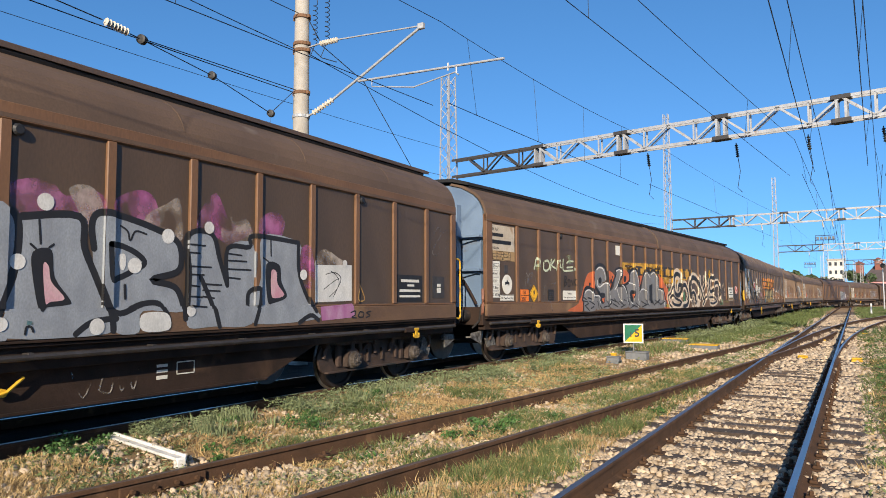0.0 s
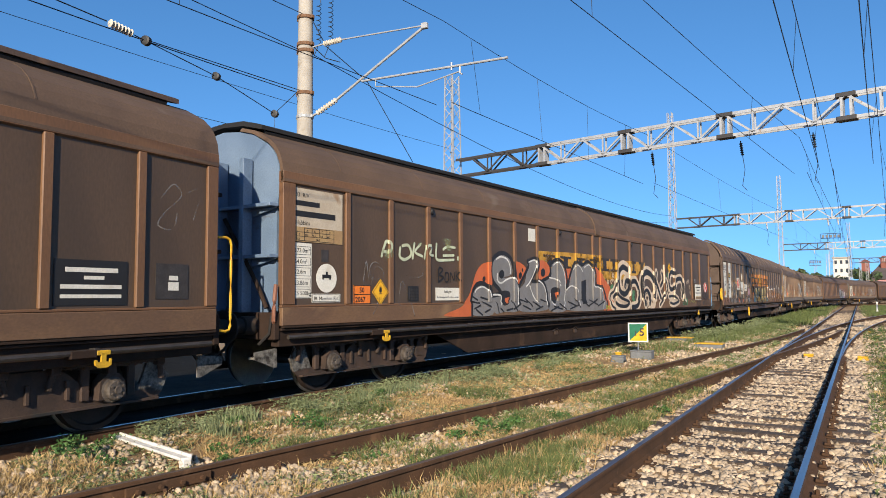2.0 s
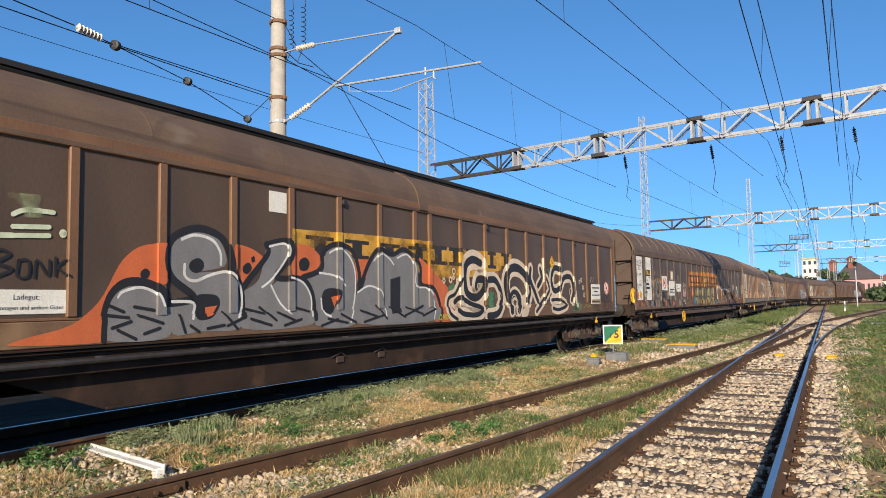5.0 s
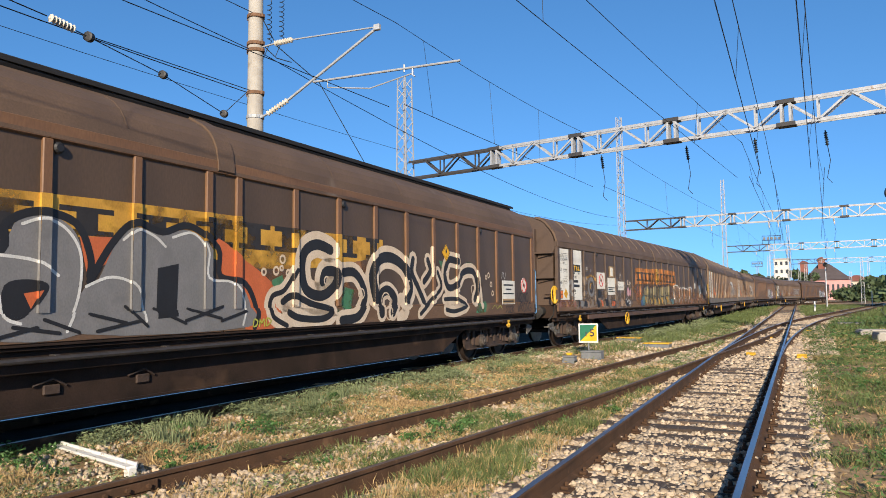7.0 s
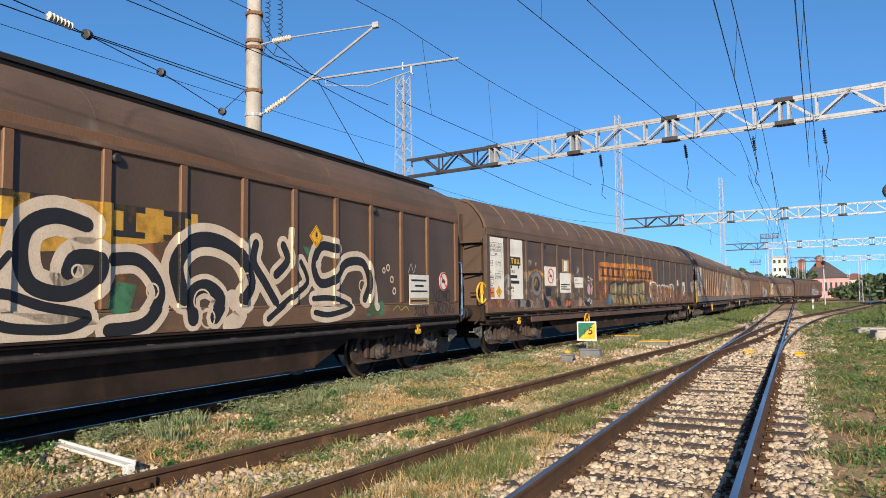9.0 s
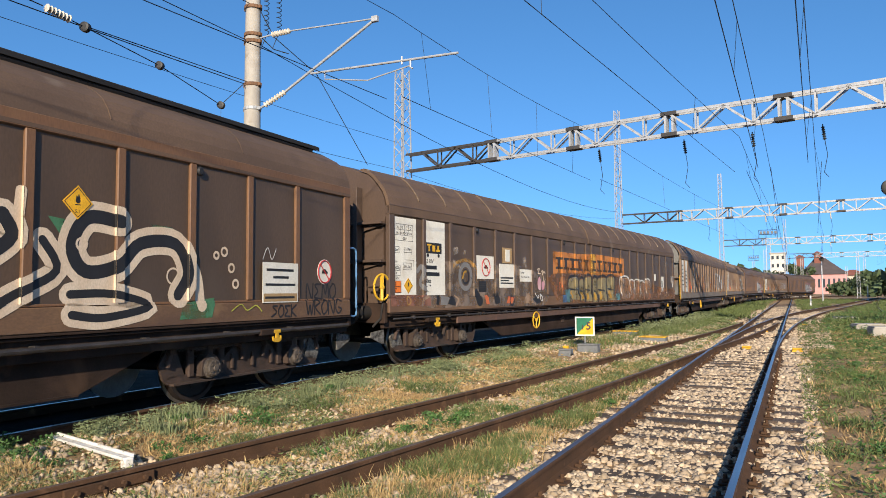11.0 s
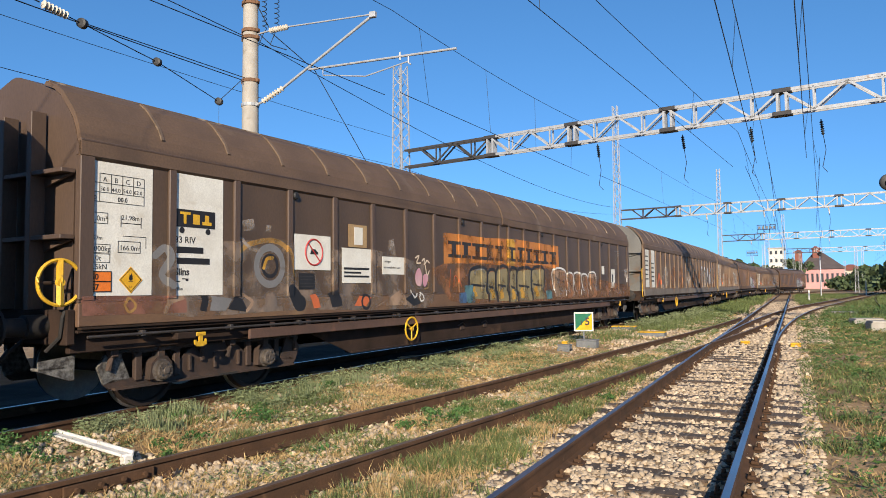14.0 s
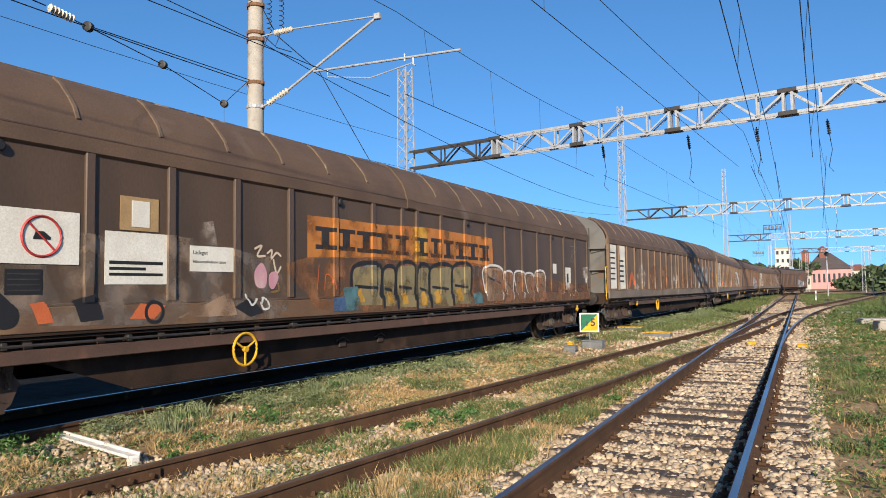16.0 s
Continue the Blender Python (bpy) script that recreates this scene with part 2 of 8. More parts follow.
def prism(bm, outline, x0, x1, slot=0, axis="x"):
    """A plate: an outline in (y, z) given thickness along x (or (x, z) along y)."""
    def at(a, b, c):
        return (c, a, b) if axis == "x" else (a, c, b)
    lo = [bm.verts.new(at(a, b, x0)) for a, b in outline]
    hi = [bm.verts.new(at(a, b, x1)) for a, b in outline]
    n = len(outline)
    bm.faces.new(lo[::-1]).material_index = slot
    bm.faces.new(hi).material_index = slot
    for i in range(n):
        bm.faces.new((lo[i], lo[(i + 1) % n], hi[(i + 1) % n], hi[i])).material_index = slot


def natural_spline(ks):
    kx, ky = np.array(ks, float).T
    n, h = len(kx), np.diff(kx)
    a, r = np.eye(n), np.zeros(n)
    for i in range(1, n - 1):
        a[i, i - 1:i + 2] = h[i - 1], 2 * (h[i - 1] + h[i]), h[i]
        r[i] = 6 * ((ky[i + 1] - ky[i]) / h[i] - (ky[i] - ky[i - 1]) / h[i - 1])
    m = np.linalg.solve(a, r)

    def at(u):
        i = int(np.clip(np.searchsorted(kx, u) - 1, 0, n - 2))
        p, q = (kx[i + 1] - u) / h[i], (u - kx[i]) / h[i]
        return float(p * ky[i] + q * ky[i + 1] + ((p ** 3 - p) * m[i] + (q ** 3 - q) * m[i + 1]) * h[i] ** 2 / 6)
    return at


# The train's track: the line of the wagons' near wall, as x over y
HALF = 1.3525
RAIL_UP = 0.066        # its rail head lies this much over the near track's
wall_line = natural_spline([(-74, -8.3), (-32, -5.5), (5.3, -6.752), (19, -6.243), (31.6, -4.968), (44.3, -4.541), (59.1, -4.598), (80.2, -4.631), (105.5, -3.5),
                            (137.2, 0.77), (174, 9.07), (221.5, 22.2), (284.8, 43.3)])


def train_centre(y):
    return wall_line(y) - HALF

# ---- ground ----
T3X = -1.233          # centre of the near track


def t2_centre(y):
    return natural_t2(y)


natural_t2 = natural_spline([(-20, -7.6), (-8, -6.05), (2, -4.73), (6, -4.20), (9, -3.80), (12, -3.47), (17, -3.02), (24, -2.28), (32, -1.68), (45, -1.25), (60, -1.233)])


def t4_centre(y):
    return T3X + 0.00165 * max(0.0, y - 17.5) ** 2 if y < 60 else T3X + 0.00165 * 42.5 ** 2 + (y - 60) * 0.14


def t5_centre(y):
    return 4.35 + 0.00009 * max(y, 0) ** 2 * 6 if y < 90 else 4.35 + 0.00054 * 8100 + (y - 90) * 0.097


def land(x, y):
    """Height of the ground under the near track's rail head."""
    z = -0.20 + 0.05 * noise.noise((x * 0.35, y * 0.35, 3)) + 0.02 * noise.noise((x * 1.7, y * 1.7, 5))
    d1 = abs(x - train_centre(max(-70, min(y, 260)))) if y < 262 else 99
    z += 0.13 * max(0.0, min(1.0, (3.0 - d1) / 1.6))
    for c, top in ((t2_centre(y) if y < 60 else T3X, -0.115), (T3X, -0.185)):
        d = abs(x - c)
        if d < 1.25:
            z = min(z, top + 0.02 * noise.noise((x * 3, y * 3, 1)))
    return z


def sheet():
    """One sheet from the near yard to the horizon, finer near the camera."""
    xs = [-3000, -900, -300, -120, -60, -35, -22] + [-16 + 0.30 * i for i in range(70)] + [6 + 1.0 * i for i in range(12)] + [20, 26, 36, 60, 120, 300, 900, 3000]
    ys = [-3000, -600, -150, -50, -20, -8, -2] + [0.5 + 0.3 * i for i in range(70)] + [22 + 0.8 * i for i in range(50)] + [64, 68, 74, 80, 90, 100, 115, 130, 160, 200, 260, 400, 900, 3000]
    verts = [(x, y, land(x, y)) for y in ys for x in xs]
    n = len(xs)
    faces = [(j * n + i, j * n + i + 1, (j + 1) * n + i + 1, (j + 1) * n + i) for j in range(len(ys) - 1) for i in range(n - 1)]
    ob = put("ground", verts, faces, EARTH)
    ob.data.polygons.foreach_set("use_smooth", [True] * len(faces))
    return tagged(ob, "dry earth with straw and gravel between the tracks", "ground", kind="structure")


sheet()

# ---- tracks ----
RAIL = [(-0.070, -0.172), (0.070, -0.172), (0.070, -0.160), (0.012, -0.140), (0.010, -0.045), (0.036, -0.034), (0.036, -0.006), (0.028, 0.0),
        (-0.028, 0.0), (-0.036, -0.006), (-0.036, -0.034), (-0.010, -0.045), (-0.012, -0.140), (-0.070, -0.160)]


def rail(name, line, side, ys, up, parent, top, label):
    """A rail swept along a centre line; side: its offset from it."""
    verts, faces, slots = [], [], []
    k = len(RAIL)
    for y in ys:
        h = (line(y + 0.2) - line(y - 0.2)) / 0.4
        c, s = 1 / math.hypot(1, h), h / math.hypot(1, h)
        for a, b in RAIL:
            verts.append((line(y) + (side + a) * c, y - (side + a) * s, b + up))
    for j in range(len(ys) - 1):
        for i in range(k):
            faces.append((j * k + i, j * k + (i + 1) % k, (j + 1) * k + (i + 1) % k, (j + 1) * k + i))
            slots.append(1 if i == 7 else 0)
    faces += [tuple(range(k))[::-1], tuple(range((len(ys) - 1) * k, len(ys) * k))]
    slots += [0, 0]
    return put(name, verts, faces, [RAILSIDE, top], parent, label, slots)


def timber(seed):
    """One worn sleeper, split and rounded at its ends."""
    rnd = random.Random(seed)
    bm = bmesh.new()
    box(bm, (-1.28, -0.125, -0.14), (1.28, 0.125, 0.0), 0.014)
    bmesh.ops.subdivide_edges(bm, edges=[e for e in bm.edges if abs(e.verts[0].co.x - e.verts[1].co.x) > 1], cuts=5)
    for v in bm.verts:
        v.co += Vector((rnd.uniform(-.015, .015), rnd.uniform(-.012, .012), rnd.uniform(-.012, .006)))
    me = bpy.data.meshes.new("sleeper")
    bm.to_mesh(me)
    bm.free()
    me.materials.append(SLEEPER)
    return me


TIMBERS = [timber(i) for i in range(6)]


def clip_mesh():
    """Base plate with two screws and clamps."""
    bm = bmesh.new()
    box(bm, (-0.17, -0.08, -0.002), (0.17, 0.08, 0.016), 0.004)
    for s in (-1, 1):
        box(bm, (s * 0.105 - 0.035, -0.045, 0.014), (s * 0.105 + 0.035, 0.045, 0.045), 0.008)
        lathe(bm, [(0.019, 0.03), (0.019, 0.075), (0.012, 0.082)], Matrix.Translation((s * 0.115, 0, 0)), 6)
    me = bpy.data.meshes.new("rail_fastening")
    bmesh.ops.recalc_face_normals(bm, faces=bm.faces[:])
    bm.to_mesh(me)
    bm.free()
    me.materials.append(RAILSIDE)
    return me


CLIP = clip_mesh()


def track(name, label, line, y0, y1, up, tops, timbers, step, pitch=0.62, sink=0.0, clips=None):
    base = tagged(new(name), label, "railway track", kind="structure")
    n = max(2, int((y1 - y0) / step))
    ys = [y0 + (y1 - y0) * i / n for i in range(n + 1)]
    for s, t in zip((-1, 1), tops):
        rail("rail", line, s * 0.7525, ys, up, base, t, "polished rail head on rusty rail" if t == RAILTOP else "dull rusty rail")
    rnd = random.Random(name)
    y = timbers[0]
    while y < timbers[1]:
        h = math.atan((line(y + 0.3) - line(y - 0.3)) / 0.6)
        ob = new("sleeper", TIMBERS[rnd.randrange(6)])
        ob.parent = base
        ob.matrix_basis = pose(line(y) + rnd.uniform(-.04, .04), y, up - 0.178 - sink + rnd.uniform(-.012, .006), 0, 0, -math.degrees(h) + rnd.uniform(-1.2, 1.2))
        if clips and clips[0] < y < clips[1]:
            for s in (-1, 1):
                k = new("rail_fastening", CLIP)
                k.parent = base
                k.matrix_basis = pose(line(y) + s * 0.7525, y, up - 0.176, 0, 0, -math.degrees(h))
        y += pitch + rnd.uniform(-.04, .04)
    return base


near_track = track("track_1", "straight track with polished rails on dark timber sleepers", lambda y: T3X, -8, 170, 0.0, (RAILTOP, RAILTOP), (-3, 95), 2.0, 0.60, 0, (2, 20))
siding = track("track_2", "dull brown siding rails running into a turnout", t2_centre, -12, 36, 0.0, (RAILDULL, RAILDULL), (-6, 22), 0.8, 0.63, 0.05, (2, 12))
train_track = track("track_3", "rusty rails under the train on dark sleepers", train_centre, -60, 240, RAIL_UP, (RAILTOP, RAILTOP), (-4, 40), 2.0, 0.62, 0.02, (2, 14))
branch = track("track_4", "branch track curving away from the turnout", t4_centre, 18, 150, -0.004, (RAILTOP, RAILTOP), (26, 100), 1.5, 0.7, 0.02)
side_track = track("track_5", "curved rusty track beyond the dry verge", t5_centre, 20, 150, -0.02, (RAILDULL, RAILDULL), (22, 70), 1.5, 0.7, 0.0)



def shade_bed():
    """Near-black sheet between and beyond the rails under the train: its shade as colour."""
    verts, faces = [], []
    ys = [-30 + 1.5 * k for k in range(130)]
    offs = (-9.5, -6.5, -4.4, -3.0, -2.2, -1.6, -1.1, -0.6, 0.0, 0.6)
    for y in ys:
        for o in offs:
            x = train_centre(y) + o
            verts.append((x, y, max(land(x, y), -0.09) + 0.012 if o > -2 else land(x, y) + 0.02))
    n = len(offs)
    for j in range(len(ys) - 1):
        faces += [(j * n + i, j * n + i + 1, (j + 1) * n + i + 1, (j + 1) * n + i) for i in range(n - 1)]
    return tagged(put("trackbed", verts, faces, TRAINSHADE), "trackbed under the train with its shade put into the colour", "trackbed", kind="structure")


shade_bed()

# ---- portals and masts ----


def lattice(bm, a, b, w0, w1, bays, r, d0=None, d1=None):
    """An upright lattice mast from a to b, tapering from w0 to w1."""
    a, b = Vector(a), Vector(b)
    d0, d1 = d0 or w0, d1 or w1
    def corner(f, i):
        w, dd = w0 + (w1 - w0) * f, d0 + (d1 - d0) * f
        sx, sy = ((-1, -1), (1, -1), (1, 1), (-1, 1))[i % 4]
        return a.lerp(b, f) + Vector((sx * w / 2, sy * dd / 2, 0))
    for i in range(4):
        tube(bm, [corner(0, i), corner(1, i)], r, 4)
    for k in range(bays):
        f0, f1 = k / bays, (k + 1) / bays
        for i in range(4):
            p, q = (i, i + 1) if k % 2 == 0 else (i + 1, i)
            tube(bm, [corner(f0, p), corner(f1, q)], r * 0.6, 4)


def portal(y, x0, x1, tilt, h, mast_top, mast_w, label):
    """A catenary portal: a lattice mast and a trussed beam over the tracks."""
    t = thing("catenary_portal", label, "catenary portal", pose(x0, y, -0.2, 0, 0, tilt), "portals over the tracks")
    bm = bmesh.new()
    lattice(bm, (-0.35, 0, 0), (-0.35, 0, mast_top), mast_w, mast_w * 0.62, int(mast_top / 0.55), 0.035)
    part("mast", bm, GALV, t)
    bm = bmesh.new()
    lattice(bm, (x1 - x0 + 0.35, 0, 0), (x1 - x0 + 0.35, 0, mast_top * 0.8), mast_w, mast_w * 0.62, 16, 0.035)
    part("mast", bm, GALV, t)
    dz, dy, span = 0.80, 0.15, x1 - x0
    bm, dark = bmesh.new(), bmesh.new()
    seg, cut = 3.98, 4.9
    def bar(dst, a, b, r):
        """A flat bar from a to b in the truss's plane."""
        a, b = Vector(a), Vector(b)
        d = b - a
        turn = Matrix.Translation((a + b) / 2) @ Matrix.Rotation(-math.atan2(d.z, d.x), 4, "Y")
        box(dst, (-d.length / 2, -0.02, -r), (d.length / 2, 0.02, r), 0.0, 0, turn)
    for yy in (-dy, dy):
        for zz in (h, h + dz):
            bar(dark, (0, yy, zz), (cut, yy, zz), 0.055)
            bar(bm, (cut, yy, zz), (span, yy, zz), 0.055)
        k = 0
        while cut - seg + k * seg * 0.5 < span:
            xa = cut - seg + k * seg * 0.5
            for p, q, za, zb, r in ((xa, xa + seg * 0.25, h + dz, h, 0.036), (xa + seg * 0.25, xa + seg * 0.25, h, h + dz, 0.030), (xa + seg * 0.25, xa + seg * 0.5, h, h + dz, 0.036)):
                if p >= 0 and q <= span:
                    bar(dark if q <= cut else bm, (p, yy, za), (q, yy, zb), r)
            k += 1
    part("beam", bm, GALV, t, "bright galvanised trussed beam")
    part("beam_end", dark, DARKSTEEL, t, "dark painted end of the trussed beam")
    k = 0
    while cut + k * seg < span:
        for zz in (h, h + dz):
            p = bmesh.new()
            box(p, (cut + k * seg - 0.30, -dy - 0.05, zz - 0.075), (cut + k * seg + 0.30, dy + 0.05, zz + 0.075), 0.01)
            part("joint_plate", p, DARKSTEEL, t)
        for xx in (-0.14, 0.14):
            p = bmesh.new()
            box(p, (cut + k * seg + xx - 0.04, -dy - 0.03, h), (cut + k * seg + xx + 0.04, dy + 0.03, h + dz))
            part("joint_post", p, GALV, t)
        k += 1
    return t


portal(29.9, -16.7, 14.5, -10.0, 7.6, 12.7, 0.78, "lattice mast with a galvanised trussed beam over the yard")
portal(62.8, -13.4, 18, -6.0, 7.6, 17.8, 0.62, "lattice mast with a galvanised trussed beam over the yard")
portal(102.0, -8.3, 24, -4, 7.6, 17.5, 0.62, "lattice mast with a galvanised trussed beam over the yard")
portal(148.0, -1.0, 34, -4, 7.6, 15.0, 0.62, "distant lattice mast with a trussed beam over the yard")

# ---- train ----
ZB, ZP0, ZP1 = 1.05, 1.34, 3.065      # body's lower edge, panels' lower and upper edges, over the rail head


def section(kind):
    """Half outline of the body from the wall's top to the crown: (x, z)."""
    if kind != "strapped":
        return [(HALF, 3.08), (HALF - 0.004, 3.16), (1.318, 3.36), (1.262, 3.49), (1.258, 3.497), (1.185, 3.60), (1.07, 3.70), (0.93, 3.776), (0.745, 3.872), (0.45, 3.95), (0.0, 4.0)]
    return [(HALF, 2.92), (HALF, 3.08), (HALF - 0.012, 3.09), (1.30, 3.25), (1.235, 3.39), (1.15, 3.50), (1.0, 3.67), (0.88, 3.755), (0.68, 3.83), (0.36, 3.935), (0.08, 4.02), (0.0, 4.03)]


RIBS = {"smooth": ([1.34 + 1.06 * k for k in range(9)], 11.15, [12.58 + 1.078 * k for k in range(9)]),
        "block": ([1.34 + 1.06 * k for k in range(9)], 11.29, [12.93 + 1.08 * k for k in range(9)]),
        "strapped": ([1.21 + 1.053 * k for k in range(9)], 10.83, [12.03 + 1.057 * k for k in range(9)])}
DEEP = 0.038          # how far the panels lie behind the ribs


def ribs_for(kind):
    """Centres of the wall's upright ribs, from the rear end."""
    left, mid, right = RIBS[kind]
    return sorted([u for u in left if u < mid - 0.4] + [mid - 0.26, mid + 0.26] + right)


SHARED = {}


def slab_mesh(name, sx, sy, sz, bev, material):
    """A shared block mesh, centred, its front face at x = 0."""
    key = (name, round(sy, 3), round(sz, 3), material.name)
    if key not in SHARED:
        bm = bmesh.new()
        box(bm, (-sx, -sy / 2, -sz / 2), (0, sy / 2, sz / 2), bev)
        me = bpy.data.meshes.new(name)
        bm.to_mesh(me)
        bm.free()
        me.materials.append(material)
        SHARED[key] = me
    return SHARED[key]


def piece(name, me, parent, x, y, z):
    ob = new(name, me)
    ob.parent = parent
    ob.matrix_basis = pose(x, y, z)
    return ob


STEP = mat("speckled_step_steel", (0.20, 0.19, 0.17), (0.035, 0.03, 0.026), 18, 0.7, 0.1, 0.2, 60)
RUSTCHANNEL = mat("rust_brown_channel", (0.115, 0.062, 0.04), (0.075, 0.043, 0.03), 1.5, 0.6, 0, 0.1, 45, (0.16, 0.075, 0.045), 0.4, 1.4)
STRAP = mat("worn_roof_strap", (0.17, 0.115, 0.075), (0.11, 0.075, 0.05), 3, 0.55, 0, 0.1, 40, (0.34, 0.27, 0.19), 0.45, 3)
DARKBROWN = mat("dark_brown_paint", (0.098, 0.062, 0.043), (0.07, 0.045, 0.032), 0.9, 0.5, 0, 0.05, 45, (0.14, 0.08, 0.045), 0.4, 0.9, (1, 1, 0.35))
FADED = mat("faded_rust_paint", (0.21, 0.135, 0.08), (0.14, 0.09, 0.058), 0.9, 0.6, 0, 0.06, 45, (0.28, 0.19, 0.11), 0.5, 0.9, (1, 1, 0.3))
FADED2 = mat("faded_rust_panel", (0.17, 0.10, 0.058), (0.10, 0.065, 0.043), 0.7, 0.6, 0, 0.06, 45, (0.27, 0.14, 0.06), 0.5, 0.6, (1, 1, 0.3))
FADED3 = mat("grey_dusty_strip", (0.20, 0.165, 0.13), (0.14, 0.11, 0.085), 1.2, 0.65, 0, 0.06, 45, (0.26, 0.15, 0.08), 0.4, 1.2)
GREYEND = mat("grey_end_paint", (0.15, 0.145, 0.135), (0.10, 0.098, 0.092), 1.4, 0.55, 0, 0.06, 45, (0.12, 0.07, 0.04), 0.35, 1.4)


def wagon(name, length, kind, label, end_paint, paints):
    """A four-axle wagon with sliding walls. Local y runs along the track, x towards the near side, z up from the rail head."""
    w = thing(name, label, "freight wagon", Matrix(), "wagons of the train")
    half = length / 2
    top = ZP1 if kind != "strapped" else 2.917
    # body shell
    bm = bmesh.new()
    prof = section(kind)
    ring = prof + [(-x, z) for x, z in prof[-2::-1]]
    outline = [(-HALF + 0.07, ZB)] + [(-HALF + 0.07, 2.7)] + ring[::-1] + [(HALF - 0.07, 2.7), (HALF - 0.07, ZB)]
    inner = [(x * 0.925, z if z < 3 else z - 0.05) for x, z in outline]
    prism(bm, inner, -half + 0.03, half - 0.03, axis="y")
    part("body", bm, [end_paint], w, "painted end wall and inner shell")
    # near wall in pieces, far wall plain
    ribs = ribs_for(kind)
    mid = RIBS[kind][1]
    for side in (1, -1):
        bm = bmesh.new()
        def plate(ya, yb, za, zb, depth, slot, bev=0.0):
            xa, xb = sorted((side * (HALF - 0.10), side * (HALF - depth)))
            box(bm, (xa, ya - half, za), (xb, yb - half, zb), bev, slot)
        plate(0.0, 0.24 if kind != "strapped" else 0.17, ZP0 + 0.003, top - 0.003, 0.004, 0, 0.008)
        wall = part("sliding_wall", bm, paints[0], w, "brown ribbed sliding wall")
        bm = bmesh.new()
        plate(length - 0.17, length, ZP0 + 0.003, top - 0.003, 0.004, 0, 0.008)
        part("corner_post", bm, paints[0], wall)
        for ya, yb in ((0, mid - 0.01), (mid + 0.01, length)):
            bm = bmesh.new()
            plate(ya, yb, ZB, ZP0 - 0.033, 0.004, 0, 0.01)
            part("lower_strip", bm, paints[2], wall, "dusty lower strip")
        bm = bmesh.new()
        plate(0, length, ZP0 - 0.030, ZP0, 0.016, 0, 0.006)
        part("ledge", bm, paints[0], wall)
        bm = bmesh.new()
        plate(0, length, top, top + 0.16, 0.002, 0, 0.006)
        part("top_rail", bm, paints[0], wall)
        if side < 0:
            bm = bmesh.new()
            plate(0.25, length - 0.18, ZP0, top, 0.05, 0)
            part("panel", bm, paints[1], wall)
        if side > 0:
            hz, zc = top - ZP0, (top + ZP0) / 2
            edges = [0.17] + ribs + [length - 0.13]
            for a, b in zip(edges, edges[1:]):
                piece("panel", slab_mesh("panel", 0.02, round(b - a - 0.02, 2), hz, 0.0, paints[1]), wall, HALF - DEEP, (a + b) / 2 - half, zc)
            for u in ribs:
                piece("rib", slab_mesh("rib", 0.085, 0.11, hz, 0.010, paints[0]), wall, HALF - 0.002, u - half, zc)
        # the wall's curved upper half
        bm = bmesh.new()
        p2 = [(side * x, z) for x, z in prof if x > 0.42]
        thick = [(side * (HALF - 0.06), 2.86)] + [(side * (x - 0.05), z - 0.04) for x, z in ((abs(a), b) for a, b in p2)]
        prism(bm, p2 + thick[:0:-1], -half, mid - half - 0.02, axis="y")
        prism(bm, p2 + thick[:0:-1], mid - half + 0.02, half, axis="y")
        roof = part("roof_panel", bm, paints[3], w)
        rise = 0.014 if kind == "strapped" else 0.004
        belt = [(x, z) for x, z in p2 if 3.2 < z < 3.80]
        band = [(side * (abs(x) + rise), z + rise) for x, z in belt]
        for u in (ribs if kind == "strapped" else ribs[::2]) if side > 0 else []:
            if abs(u - mid) < 0.4:
                continue
            wid = 0.020 if kind == "strapped" else 0.010
            bm = bmesh.new()
            prism(bm, band + belt[::-1], u - half - wid - 0.13, u - half + wid - 0.13, axis="y")
            part("roof_strap", bm, STRAP if kind == "strapped" else paints[3], roof)
        bm = bmesh.new()
        prism(bm, [(side * (abs(x) + 0.02), z + 0.02) for x, z in p2] + p2[::-1], mid - half - 0.14, mid - half + 0.14, axis="y")
        part("roof_joint_cover", bm, paints[3], roof)
        if kind == "strapped":
            for zz, xx in ((3.085, HALF + 0.004), (3.815, 0.74)):
                bm = bmesh.new()
                box(bm, (min(side * xx, side * (xx - 0.03)), -half, zz - 0.012), (max(side * xx, side * (xx - 0.03)), half, zz + 0.012), 0.004)
                part("roof_moulding", bm, paints[0] if zz < 3.5 else STRAP, roof)
        else:
            bm = bmesh.new()
            n = 40
            path = [(side * (0.80 + 0.02 * noise.noise((i * 0.9, 0, 7))), -half + 0.12 + (length - 0.5) * i / n, 3.862 + 0.014 * noise.noise((i * 0.7, 3, 1))) for i in range(n + 1)]
            tube(bm, path, 0.040, 6)
            part("roof_seal", bm, ROOF_EDGE, w, "sagging black rubber seal along the roof")
    if kind != "strapped":
        # the fixed roof cap that overhangs both walls
        bm = bmesh.new()
        lip = [(0.86, 3.885), (0.86, 3.94), (0.80, 3.968), (0.45, 4.06), (0.0, 4.085)]
        under = [(0.78, 3.90), (0.45, 3.985), (0.0, 4.02)]
        full = lip + [(-x, z) for x, z in lip[-2::-1]] + [(-x, z) for x, z in under] + under[-2::-1]
        prism(bm, full, -half + 0.02, half - 0.22, axis="y")
        part("roof_cap", bm, DARKBROWN if kind == "block" else ROOF_EDGE, w, "overhanging roof cap")
